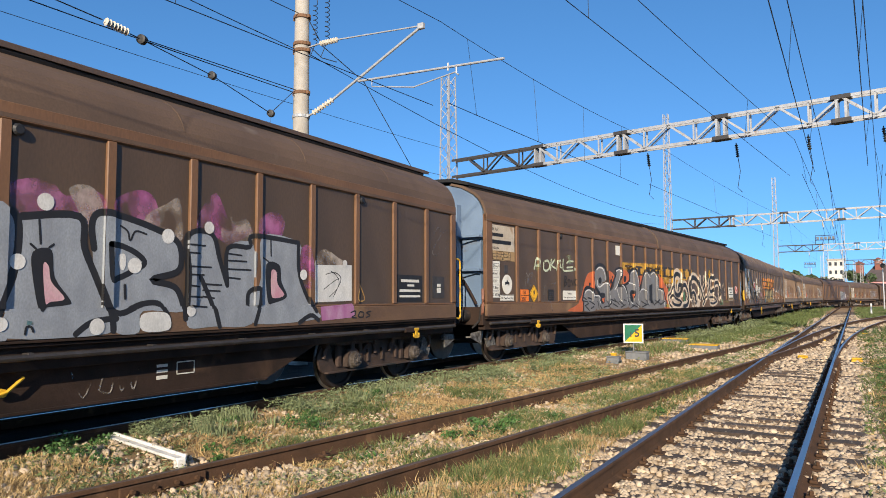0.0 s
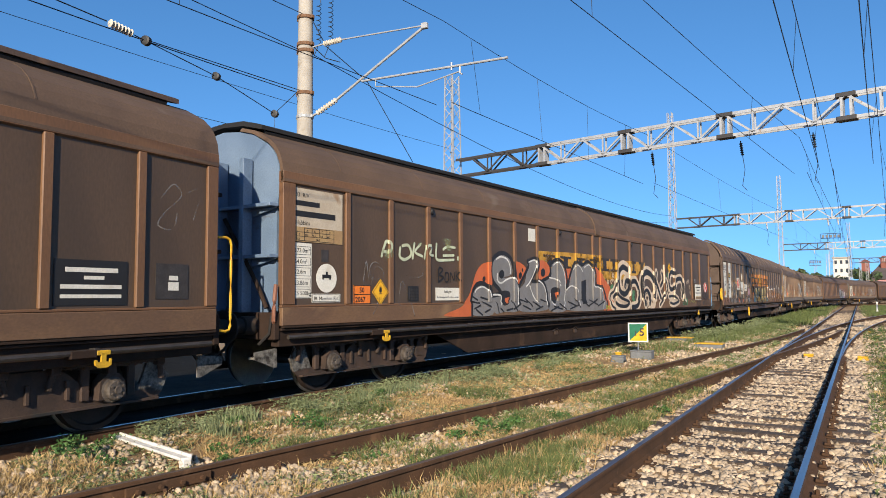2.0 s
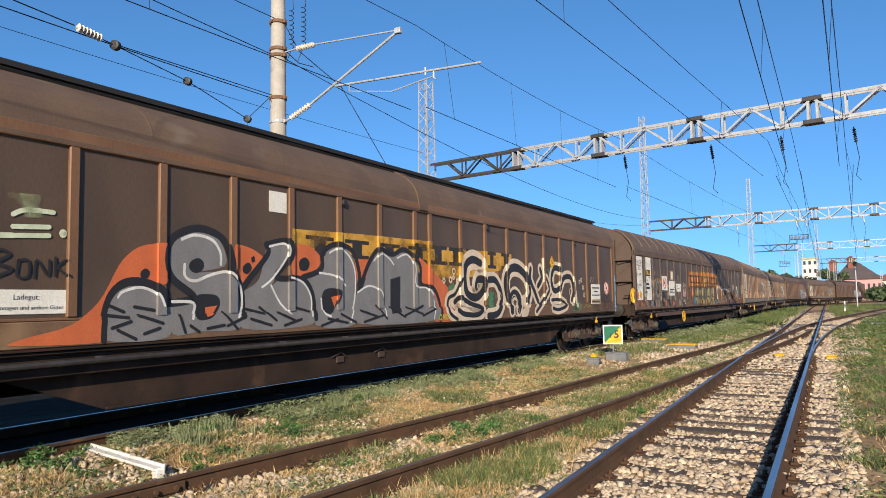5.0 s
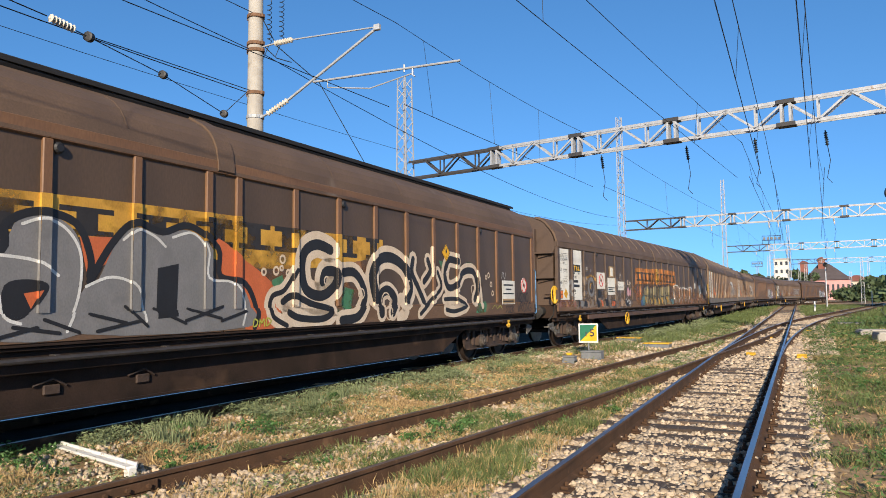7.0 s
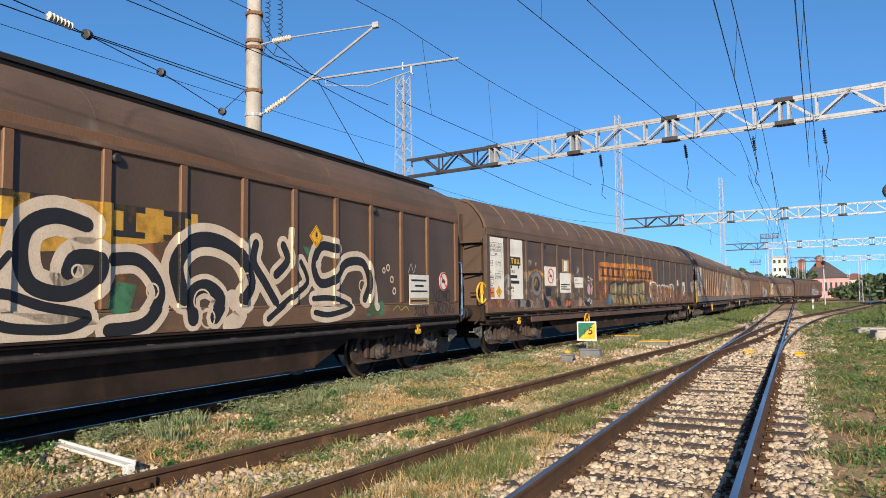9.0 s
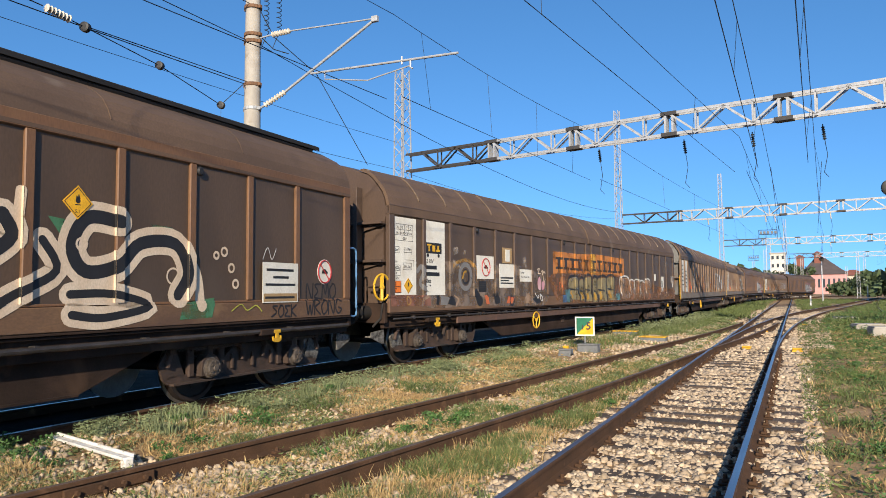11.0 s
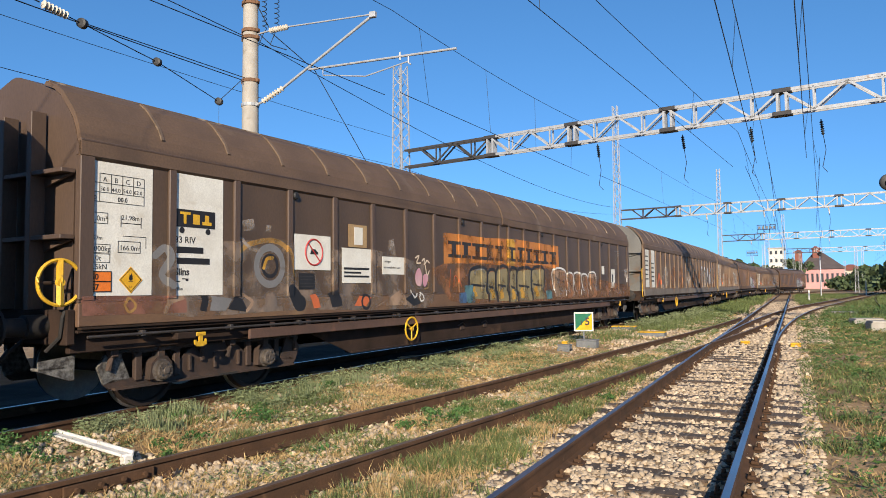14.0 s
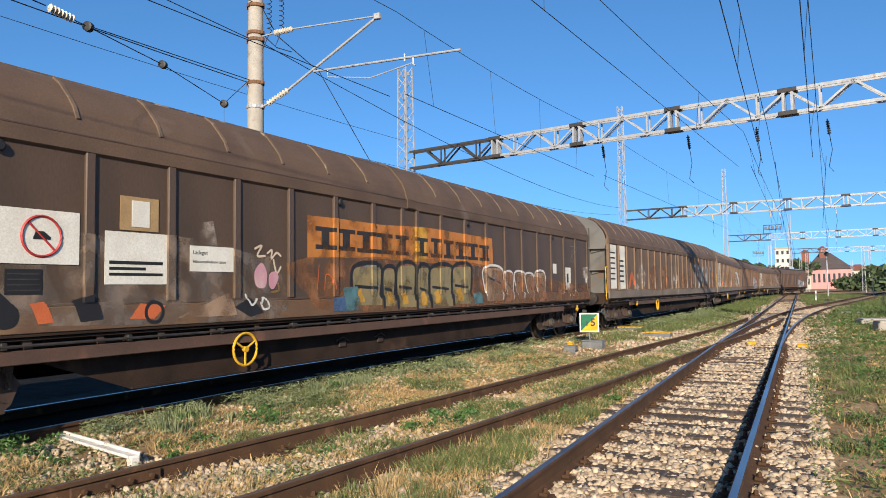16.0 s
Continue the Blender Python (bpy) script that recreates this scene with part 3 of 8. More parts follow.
    # sole bar, pipe, fish-belly
    for side in (1, -1):
        if kind == "strapped":
            bm = bmesh.new()
            xs = sorted((side * 1.345, side * 1.30))
            box(bm, (xs[0], -half + 2.5, 0.76), (xs[1], half - 2.5, 0.90), 0.008)
            part("lower_channel", bm, RUSTCHANNEL, w, "rust-brown channel below the wall")
            for k in range(int((length - 6) / 0.78)):
                bm = bmesh.new()
                y = -half + 3.0 + 0.78 * k
                prism(bm, [(y - 0.09, 1.0), (y + 0.0, 1.0), (y + 0.03, 0.89), (y - 0.05, 0.89)], *sorted((side * 1.315, side * 1.29)))
                part("channel_bracket", bm, RUSTCHANNEL, w)
        bm = bmesh.new()
        xs = sorted((side * (1.28 if kind != "strapped" else 1.20), side * 1.12))
        box(bm, (xs[0], -half, 0.76), (xs[1], half, 1.03), 0.01)
        part("sole_bar", bm, FRAME, w)
        bm = bmesh.new()
        xs = sorted((side * 1.34, side * 1.18))
        box(bm, (xs[0], -half, 0.985), (xs[1], half, 1.015), 0.006)
        part("sole_flange", bm, FRAME, w)
        bm = bmesh.new()
        box(bm, (min(side * 1.37, side * 1.3), -half + 0.02, 1.022), (max(side * 1.37, side * 1.3), half - 0.02, 1.046), 0.004)
        part("wall_guide", bm, FRAME, w)
        if kind == "strapped":
            side_tube = 0.94
        else:
            side_tube = 0.895
        bm = bmesh.new()
        tube(bm, [(side * 1.36, -half + 0.1, side_tube), (side * 1.36, half - 0.1, side_tube)], 0.030 if kind != "strapped" else 0.016, 8)
        for k in range(int(length / 1.35)):
            y = -half + 0.8 + 1.35 * k
            box(bm, (min(side * 1.27, side * 1.37), y - 0.03, side_tube - 0.03), (max(side * 1.27, side * 1.37), y + 0.03, side_tube + 0.04), 0.006)
        part("guide_tube", bm, PIPE, w, "long tube carrying the sliding walls")
        bm = bmesh.new()
        x0, x1 = sorted((side * 1.12, side * 1.10))
        prism(bm, [(-half + 3.85, 0.80), (-half + 5.05, 0.35), (half - 5.05, 0.35), (half - 3.85, 0.80)], x0, x1)
        prism(bm, [(-half + 5.05, 0.35), (half - 5.05, 0.35), (half - 5.05, 0.375), (-half + 5.05, 0.375)], *sorted((side * 1.0, side * 1.16)))
        part("fish_belly_girder", bm, FRAME, w, "deep brown trapezoid girder")
    bm = bmesh.new()
    box(bm, (-1.1, -half, 0.96), (1.1, half, 1.02))
    part("floor_plate", bm, GRIME, w)
    # ends: headstock, buffers, ladder posts, hook
    for e in (-1, 1):
        bm = bmesh.new()
        y = e * half
        box(bm, (-1.30, min(y, y + e * 0.10), 0.86), (1.30, max(y, y + e * 0.10), 1.24), 0.012)
        part("headstock", bm, FRAME, w)
        for x in (-0.875, 0.875):
            bm = bmesh.new()
            turn = Matrix.Translation((x, y + e * 0.1, 1.06)) @ Euler((radians(-90 * e), 0, 0)).to_matrix().to_4x4()
            lathe(bm, [(0.13, 0.0), (0.13, 0.22), (0.10, 0.23), (0.10, 0.50), (0.22, 0.505), (0.225, 0.53), (0.19, 0.55)], turn, 16)
            part("buffer", bm, GRIME, w, smooth=True)
        bm = bmesh.new()
        tube(bm, [(0, y + e * 0.1, 1.0), (0, y + e * 0.42, 0.98), (0, y + e * 0.55, 0.9)], 0.035, 6)
        part("coupling", bm, GRIME, w)
        for x in (-0.45, 0.1, 0.65):
            bm = bmesh.new()
            box(bm, (x - 0.04, min(y, y + e * 0.17), 1.24), (x + 0.05, max(y, y + e * 0.17), 3.45), 0.006)
            part("end_post", bm, end_paint, w)
        for z in (2.0, 2.72):
            bm = bmesh.new()
            box(bm, (-1.25, min(y, y + e * 0.16), z), (1.25, max(y, y + e * 0.16), z + 0.05), 0.006)
            prism(bm, [(0.75, z - 0.12), (1.25, z - 0.01), (0.75, z - 0.01)], y + e * 0.01, y + e * 0.04, axis="y")
            part("end_rail", bm, end_paint, w)
    for e in (-1, 1):
        bogie(w, e * (half - 2.15), kind)
    return w


def bogie(w, y, kind):
    b = new("bogie")
    b.parent = w
    b.matrix_basis = pose(0, y, 0)
    for s in (1, -1):
        x0, x1 = sorted((s * 1.03, s * 0.99))
        xa, xb = sorted((s * 1.10, s * 0.98))
        bm = bmesh.new()
        prism(bm, [(-1.55, 0.30), (1.55, 0.30), (1.62, 0.36), (1.50, 0.40), (-1.50, 0.40), (-1.62, 0.36)], x0, x1)
        prism(bm, [(-1.52, 0.285), (1.52, 0.285), (1.52, 0.31), (-1.52, 0.31)], xa, xb)
        part("lower_frame", bm, CASTING, b)
        bm = bmesh.new()
        prism(bm, [(-0.62, 0.40), (0.62, 0.40), (0.60, 0.52), (0.44, 0.66), (0.30, 0.72), (-0.30, 0.72), (-0.44, 0.66), (-0.60, 0.52)], x0, x1)
        for k in (-0.42, 0.0, 0.42):
            box(bm, (min(s * 1.03, s * 1.07), k - 0.02, 0.40), (max(s * 1.03, s * 1.07), k + 0.02, 0.60), 0.005)
        part("side_frame", bm, CASTING, b, "brown cast side frame with ribs")
        for q in (-1, 1):
            bm = bmesh.new()
            prism(bm, [(q * 1.28, 0.40), (q * 1.62, 0.36), (q * 1.70, 0.55), (q * 1.60, 0.70), (q * 1.42, 0.74), (q * 1.36, 0.58)], x0, x1)
            part("end_plate", bm, STEP if q * (1 if y > 0 else -1) > 0 else CASTING, b, "pale speckled end plate" if q * (1 if y > 0 else -1) > 0 else "")
            for k in (0.62, 1.18):
                bm = bmesh.new()
                box(bm, (min(s * 0.99, s * 1.06), q * k - 0.05, 0.36), (max(s * 0.99, s * 1.06), q * k + 0.05, 0.72), 0.012)
                part("horn_guide", bm, CASTING, b)
        for a in (-0.9, 0.9):
            bm = bmesh.new()
            xa, xb = sorted((s * 1.12, s * 0.98))
            prism(bm, [(a - 0.17, 0.36), (a + 0.17, 0.36), (a + 0.15, 0.55), (a + 0.07, 0.63), (a - 0.07, 0.63), (a - 0.15, 0.55)], xa, xb)
            turn = Matrix.Translation((s * 1.10, a, 0.46)) @ Euler((0, radians(90 * s), 0)).to_matrix().to_4x4()
            lathe(bm, [(0.145, -0.04), (0.14, 0.02), (0.115, 0.03), (0.115, 0.08), (0.10, 0.10), (0.045, 0.105), (0.04, 0.12)], turn, 16, 1)
            for k in range(6):
                an = k * math.tau / 6
                lathe(bm, [(0.014, 0.09), (0.014, 0.118)], turn @ Matrix.Translation((0.078 * math.cos(an), 0.078 * math.sin(an), 0)), 6, 1)
            part("axle_box", bm, [CASTING, BOXCAP], b, "dusty axle box with a round cap")
            bm = bmesh.new()
            for k in range(6):
                ln, zz = 0.62 - 0.075 * k, 0.81 - 0.0185 * k
                n = 8
                path = [(a + ln * (2 * i / n - 1), zz - 0.09 * (ln / 0.62 * (2 * i / n - 1)) ** 2) for i in range(n + 1)]
                prism(bm, path + [(p, q - 0.016) for p, q in path[::-1]], *sorted((s * 1.0, s * 1.10)))
            box(bm, (min(s * 0.985, s * 1.115), a - 0.05, 0.60), (max(s * 0.985, s * 1.115), a + 0.05, 0.83), 0.008)
            part("leaf_spring", bm, CASTING, b)
            for q in (-0.62, 0.62):
                bm = bmesh.new()
                tube(bm, [(s * 1.05, a + q, 0.74), (s * 1.07, a + q * 1.06, 0.66), (s * 1.05, a + q * 1.1, 0.52)], 0.035, 6)
                box(bm, (min(s * 1.0, s * 1.12), a + q * 1.03 - 0.05, 0.67), (max(s * 1.0, s * 1.12), a + q * 1.03 + 0.05, 0.77), 0.012)
                part("spring_shackle", bm, CASTING, b)
    bm = bmesh.new()
    box(bm, (-1.0, -0.2, 0.45), (1.0, 0.2, 0.80), 0.02)
    part("bolster", bm, GRIME, b)
    for a in (-0.9, 0.9):
        bm = bmesh.new()
        turn = Euler((0, radians(90), 0)).to_matrix().to_4x4()
        for s in (-1, 1):
            k = Matrix.Translation((s * 0.76, 0, 0)) @ Euler((0, radians(90 * s), 0)).to_matrix().to_4x4()
            lathe(bm, [(0.49, -0.07), (0.49, -0.045), (0.462, -0.03)], k, 28, 1)
            lathe(bm, [(0.462, -0.03), (0.455, 0.062), (0.40, 0.065), (0.385, 0.03), (0.16, 0.01), (0.13, 0.06), (0.10, 0.07)], k, 28, 0)
            for j in range(5):
                an = j * math.tau / 5
                lathe(bm, [(0.03, 0.012), (0.03, 0.03)], k @ Matrix.Translation((0.27 * math.cos(an), 0.27 * math.sin(an), 0)), 8, 0)
        lathe(bm, [(0.075, -1.05), (0.075, 1.05)], turn, 10)
        wh = part("wheelset", bm, [WHEEL, TREAD], b, "rusty wheelset with bright treads", smooth=True)
        wh.matrix_basis = pose(0, a, 0.46)
        if ROLLING is not None:
            ROLLING.append((wh, a))


ROLLING = []
run_y = {}
LEFT_END = [(-34.55, 22.68), (-10.56, 22.68), (13.44, 22.68), (37.48, 21.8), (60.61, 21.8), (83.74, 21.8), (106.87, 22.68), (130.87, 21.8), (154.0, 22.68)]
COAT = (BROWN, PANEL, OCHRE, ROOF)
slate_wagon = wagon("freight_wagon", 22.68, "smooth", "brown sliding-wall wagon with blue ends and grey bubble-letter graffiti", SLATE, COAT)
grey_wagon = wagon("freight_wagon", 22.68, "block", "brown sliding-wall wagon with silver block-letter graffiti", FRAME, COAT)
strap_wagon = wagon("freight_wagon", 21.8, "strapped", "brown sliding-wall wagon with white data sheets and roof straps", DARKBROWN, (DARKBROWN, PANEL, OCHRE, ROOF))
fourth_wagon = wagon("freight_wagon", 21.8, "strapped", "faded rusty sliding-wall wagon with grey ends", GREYEND, (FADED, FADED2, FADED3, ROOF))


def text(body, size, material, parent, m, bold=0.0, name="lettering"):
    """Letters cut from the built-in font, lying in local xy and moved by m."""
    cu = bpy.data.curves.new(name, "FONT")
    cu.body, cu.size, cu.offset, cu.extrude, cu.resolution_u = body, size, bold * size, 0.001, 2
    cu.align_x = "LEFT"
    tmp = bpy.data.objects.new(name, cu)
    me = bpy.data.meshes.new_from_object(tmp)
    bpy.data.objects.remove(tmp)
    bpy.data.curves.remove(cu)
    me.transform(m)
    me.materials.clear()
    me.materials.append(material)
    ob = new(name, me)
    ob.parent = parent
    return ob



# ---- paint and plates on the wagons ----


def spray(name, c1, c2=None, density=0.75, rough=0.5):
    """Sprayed paint whose cover thins out in patches."""
    m = mat(name, c1, c2, 5, rough, 0, 0.03, 60, tuple(v * 0.7 for v in c1), 0.3, 2.5, (1, 1, 0.6))
    if density < 1:
        t = m.node_tree
        n, link = t.nodes, t.links.new
        co, k, mr = n.new("ShaderNodeTexCoord"), n.new("ShaderNodeTexNoise"), n.new("ShaderNodeMapRange")
        k.inputs["Scale"].default_value, k.inputs["Detail"].default_value = 3.2, 8.0
        mr.inputs["From Min"].default_value, mr.inputs["From Max"].default_value = 0.72 - 0.5 * density, 1.0 - 0.5 * density
        link(co.outputs["Object"], k.inputs["Vector"])
        link(k.outputs["Fac"], mr.inputs["Value"])
        link(mr.outputs["Result"], n["Principled BSDF"].inputs["Alpha"])
    return m


SILVER = spray("silver_spray", (0.30, 0.32, 0.34), (0.23, 0.245, 0.265), 1)
BLACKSP = spray("black_spray", (0.016, 0.015, 0.016), None, 1)
WHITESP = spray("white_spray", (0.70, 0.68, 0.63), None, 1)
PINKSP = spray("pink_spray", (0.50, 0.22, 0.28), (0.58, 0.38, 0.38), 1)
MAGSP = spray("magenta_spray", (0.33, 0.09, 0.23), (0.45, 0.25, 0.36), 1)
MAGMIST = spray("magenta_mist", (0.33, 0.085, 0.22), (0.40, 0.16, 0.28), 0.62)
CREAMMIST = spray("cream_mist", (0.55, 0.46, 0.38), None, 0.58)
RUSTMIST = spray("rust_mist", (0.30, 0.13, 0.05), (0.22, 0.10, 0.045), 0.66)
LIMEMIST = spray("pale_green_mist", (0.36, 0.40, 0.22), None, 0.42)
GREYMIST = spray("grey_scrawl", (0.30, 0.28, 0.26), None, 0.62)
DARKMIST = spray("smoky_mist", (0.13, 0.11, 0.095), (0.24, 0.17, 0.12), 0.72)
RUSTBAND2 = spray("dull_red_band", (0.27, 0.115, 0.075), (0.20, 0.09, 0.06), 0.85)
ORANGESP = spray("orange_red_spray", (0.55, 0.13, 0.04), (0.47, 0.11, 0.035), 1)
ORANGEPANEL = spray("faded_orange_panel", (0.50, 0.19, 0.035), (0.42, 0.15, 0.03), 0.95)
YELLOWSP = spray("yellow_spray", (0.62, 0.34, 0.04), (0.50, 0.26, 0.035), 0.92)
GREYSP = spray("mid_grey_spray", (0.20, 0.19, 0.185), (0.165, 0.16, 0.155), 1)
GREENSP = spray("green_spray", (0.05, 0.17, 0.075), (0.07, 0.20, 0.10), 0.85)
CREAMSP = spray("cream_spray", (0.66, 0.54, 0.40), (0.58, 0.45, 0.32), 1)
OCHRESP = spray("ochre_spray", (0.45, 0.25, 0.07), None, 0.9)
TANSP = spray("tan_spray", (0.38, 0.25, 0.16), None, 0.9)
OLIVESP = spray("olive_spray", (0.21, 0.18, 0.10), (0.26, 0.20, 0.09), 0.95)
LIMESP = spray("lime_spray", (0.45, 0.45, 0.06), None, 1)
PALEGREEN = spray("pale_green_spray", (0.58, 0.63, 0.44), None, 1)
BLUESP = spray("blue_spray", (0.07, 0.14, 0.27), None, 0.9)
TEALSP = spray("teal_spray", (0.10, 0.22, 0.24), None, 0.9)
BLACKPRINT = spray("black_block_print", (0.03, 0.025, 0.022), None, 0.93)


def glide_points(pts, closed=False, n=5):
    """A smooth curve through the points."""
    pts = [Vector(p) for p in pts]
    if len(pts) < 3 and not closed:
        return pts
    out, k = [], len(pts)
    for i in range(k if closed else k - 1):
        a, b, c, d = (pts[(i + j) % k] if closed else pts[min(max(i + j, 0), k - 1)] for j in (-1, 0, 1, 2))
        for j in range(n):
            t = j / n
            out.append(0.5 * (2 * b + (c - a) * t + (2 * a - 5 * b + 4 * c - d) * t * t + (3 * b - a - 3 * c + d) * t ** 3))
    return out if closed else out + [pts[-1]]


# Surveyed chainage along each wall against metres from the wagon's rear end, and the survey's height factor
TALL = 1.055
GREY_MARKS = ((14.95, 14.01), (16.95, 16.13), (18.88, 18.24), (20.89, 20.51), (22.76, 22.66))
SLATE_MARKS = ((0.1, 0.0), (3.0, 3.04), (4.4, 4.46), (5.2, 5.07), (12.0, 12.22))
CURL_MARKS = ((1.05, 0.0), (21.05, 21.1))
STRAP_MARKS = ((0.17, 0.0), (20.17, 21.1))


def chain(marks, u):
    """Metres from the rear end, read between (and on beyond) the marks."""
    k = max(i for i in range(len(marks) - 1) if i == 0 or marks[i][0] <= u)
    (a, b), (c, d) = marks[k], marks[k + 1]
    return b + (u - a) * (d - b) / (c - a)


class Paint:
    """Paint laid over a wagon's near wall, following its ribs and panels; places are (along from the rear end, height)."""

    def __init__(self, w, length, kind, marks):
        self.w, self.length, self.kind, self.marks = w, length, kind, marks
        self.bm, self.mats, self.n = bmesh.new(), [], 0

    def faces(self, material, polys):
        if material not in self.mats:
            self.mats.append(material)
        slot = self.mats.index(material)
        self.n += 1
        x = 0.00013 * self.n
        made = {}
        for poly in polys:
            vs = []
            for p in poly:
                key = (round(p[0], 4), round(p[1], 4))
                if key not in made:
                    made[key] = self.bm.verts.new((x, chain(self.marks, p[0]) - self.length / 2, max(p[1] * TALL, ZB + 0.005)))
                if made[key] not in vs:
                    vs.append(made[key])
            if len(vs) > 2:
                try:
                    self.bm.faces.new(vs).material_index = slot
                except ValueError:
                    pass

    def fill(self, material, layer, pts):
        c = [Vector((p[0], p[1], 0)) for p in glide_points(pts, True, 4 if len(pts) > 4 and material not in (ORANGEPANEL, YELLOWSP, RUSTBAND2) else 1)]
        from mathutils.geometry import tessellate_polygon
        self.faces(material, [[c[i] for i in tri] for tri in tessellate_polygon([c])])

    def slab(self, material, u, z, w, h):
        """A plain slab-ended upright block in place of a printed letter."""
        t = h * 0.2
        self.faces(material, [[(u, z), (u + w, z), (u + w, z + t), (u, z + t)], [(u, z + h - t), (u + w, z + h - t), (u + w, z + h), (u, z + h)],
                              [(u + w * 0.3, z + t), (u + w * 0.7, z + t), (u + w * 0.7, z + h - t), (u + w * 0.3, z + h - t)]])

    def line(self, material, width, pts):
        c = glide_points(pts)
        left, right = [], []
        for i, p in enumerate(c):
            d = (c[min(i + 1, len(c) - 1)] - c[max(i - 1, 0)])
            d = d.normalized() if d.length > 1e-6 else Vector((1, 0))
            nrm = Vector((-d.y, d.x)) * width / 2
            left.append(p + nrm)
            right.append(p - nrm)
        polys = [[left[i], left[i + 1], right[i + 1], right[i]] for i in range(len(c) - 1)]
        for p, q, a in ((c[0], c[1], -1), (c[-1], c[-2], -1)):
            d = (p - q).normalized()
            nrm = Vector((-d.y, d.x))
            polys.append([p + (nrm * math.cos(t) + d * math.sin(t)) * width / 2 for t in (0, 0.6, 1.2, 1.57, 1.94, 2.54, math.pi)])
        self.faces(material, polys)

    def ring(self, material, c, r, width):
        self.line(material, width, [(c[0] + r * math.cos(a * 0.55), c[1] + r * math.sin(a * 0.55)) for a in range(12)])

    def disc(self, material, layer, c, r):
        self.faces(material, [[(c[0] + r * math.cos(a * math.tau / 18), c[1] + r * math.sin(a * math.tau / 18)) for a in range(18)]])

    def done(self, label):
        bm, half = self.bm, self.length / 2
        top = ZP1 if self.kind != "strapped" else 2.917
        ribs = ribs_for(self.kind)
        ys = sorted([u + s - half for u in ribs for s in (-0.056, 0.056)] + [0.245 - half if self.kind != "strapped" else 0.172 - half, half - 0.172])
        lo, hi = min(v.co.y for v in bm.verts), max(v.co.y for v in bm.verts)
        for y in ys:
            if lo < y < hi:
                bmesh.ops.bisect_plane(bm, geom=bm.verts[:] + bm.edges[:] + bm.faces[:], plane_co=(0, y, 0), plane_no=(0, 1, 0))
        for z in (ZP0 - 0.031, ZP0 + 0.001, top):
            bmesh.ops.bisect_plane(bm, geom=bm.verts[:] + bm.edges[:] + bm.faces[:], plane_co=(0, 0, z), plane_no=(0, 0, 1))
        def base(f):
            c = f.calc_center_median()
            u = c.y + half
            if c.z < ZP0 - 0.031 or c.z > top:
                return HALF - 0.002
            if c.z < ZP0 + 0.001:
                return HALF - 0.014
            if u < 0.245 or u > self.length - 0.172 or any(abs(u - r) < 0.056 for r in ribs):
                return HALF + 0.0005
            return HALF - DEEP + 0.002
        level = {f: base(f) for f in bm.faces}
        cut = [e for e in bm.edges if len({level[f] for f in e.link_faces}) > 1]
        sides = []
        for e in cut:
            fa, fb = sorted(e.link_faces[:2], key=lambda f: level[f])
            a, b = e.verts
            if level[fb] - level[fa] > 0.03 and abs(a.co.y - b.co.y) < 1e-4 and fa.calc_center_median().y < fb.calc_center_median().y:
                sides.append(((a.co.y, a.co.z), (b.co.y, b.co.z), a.co.x, level[fa], level[fb], fa.material_index))
        bmesh.ops.split_edges(bm, edges=cut)
        moved = set()
        for f in bm.faces:
            x = base(f)
            for v in f.verts:
                if v not in moved:
                    moved.add(v)
                    v.co.x += x
        for a, b, n, lo, hi, slot in sides:
            y = -0.0002 - 1.2 * n
            bm.faces.new([bm.verts.new(q) for q in ((lo, a[0] + y, a[1]), (hi, a[0] + y, a[1]), (hi, b[0] + y, b[1]), (lo, b[0] + y, b[1]))]).material_index = slot
        ob = part("graffiti", bm, self.mats, self.w, label)
        for p in ob.data.polygons:
            if p.normal.x < -0.5 or (abs(p.normal.x) < 0.5 and p.normal.y > 0):
                p.flip()
        return ob


ON_WALL = Matrix(((0, 0, 1, 0), (1, 0, 0, 0), (0, 1, 0, 0), (0, 0, 0, 1)))


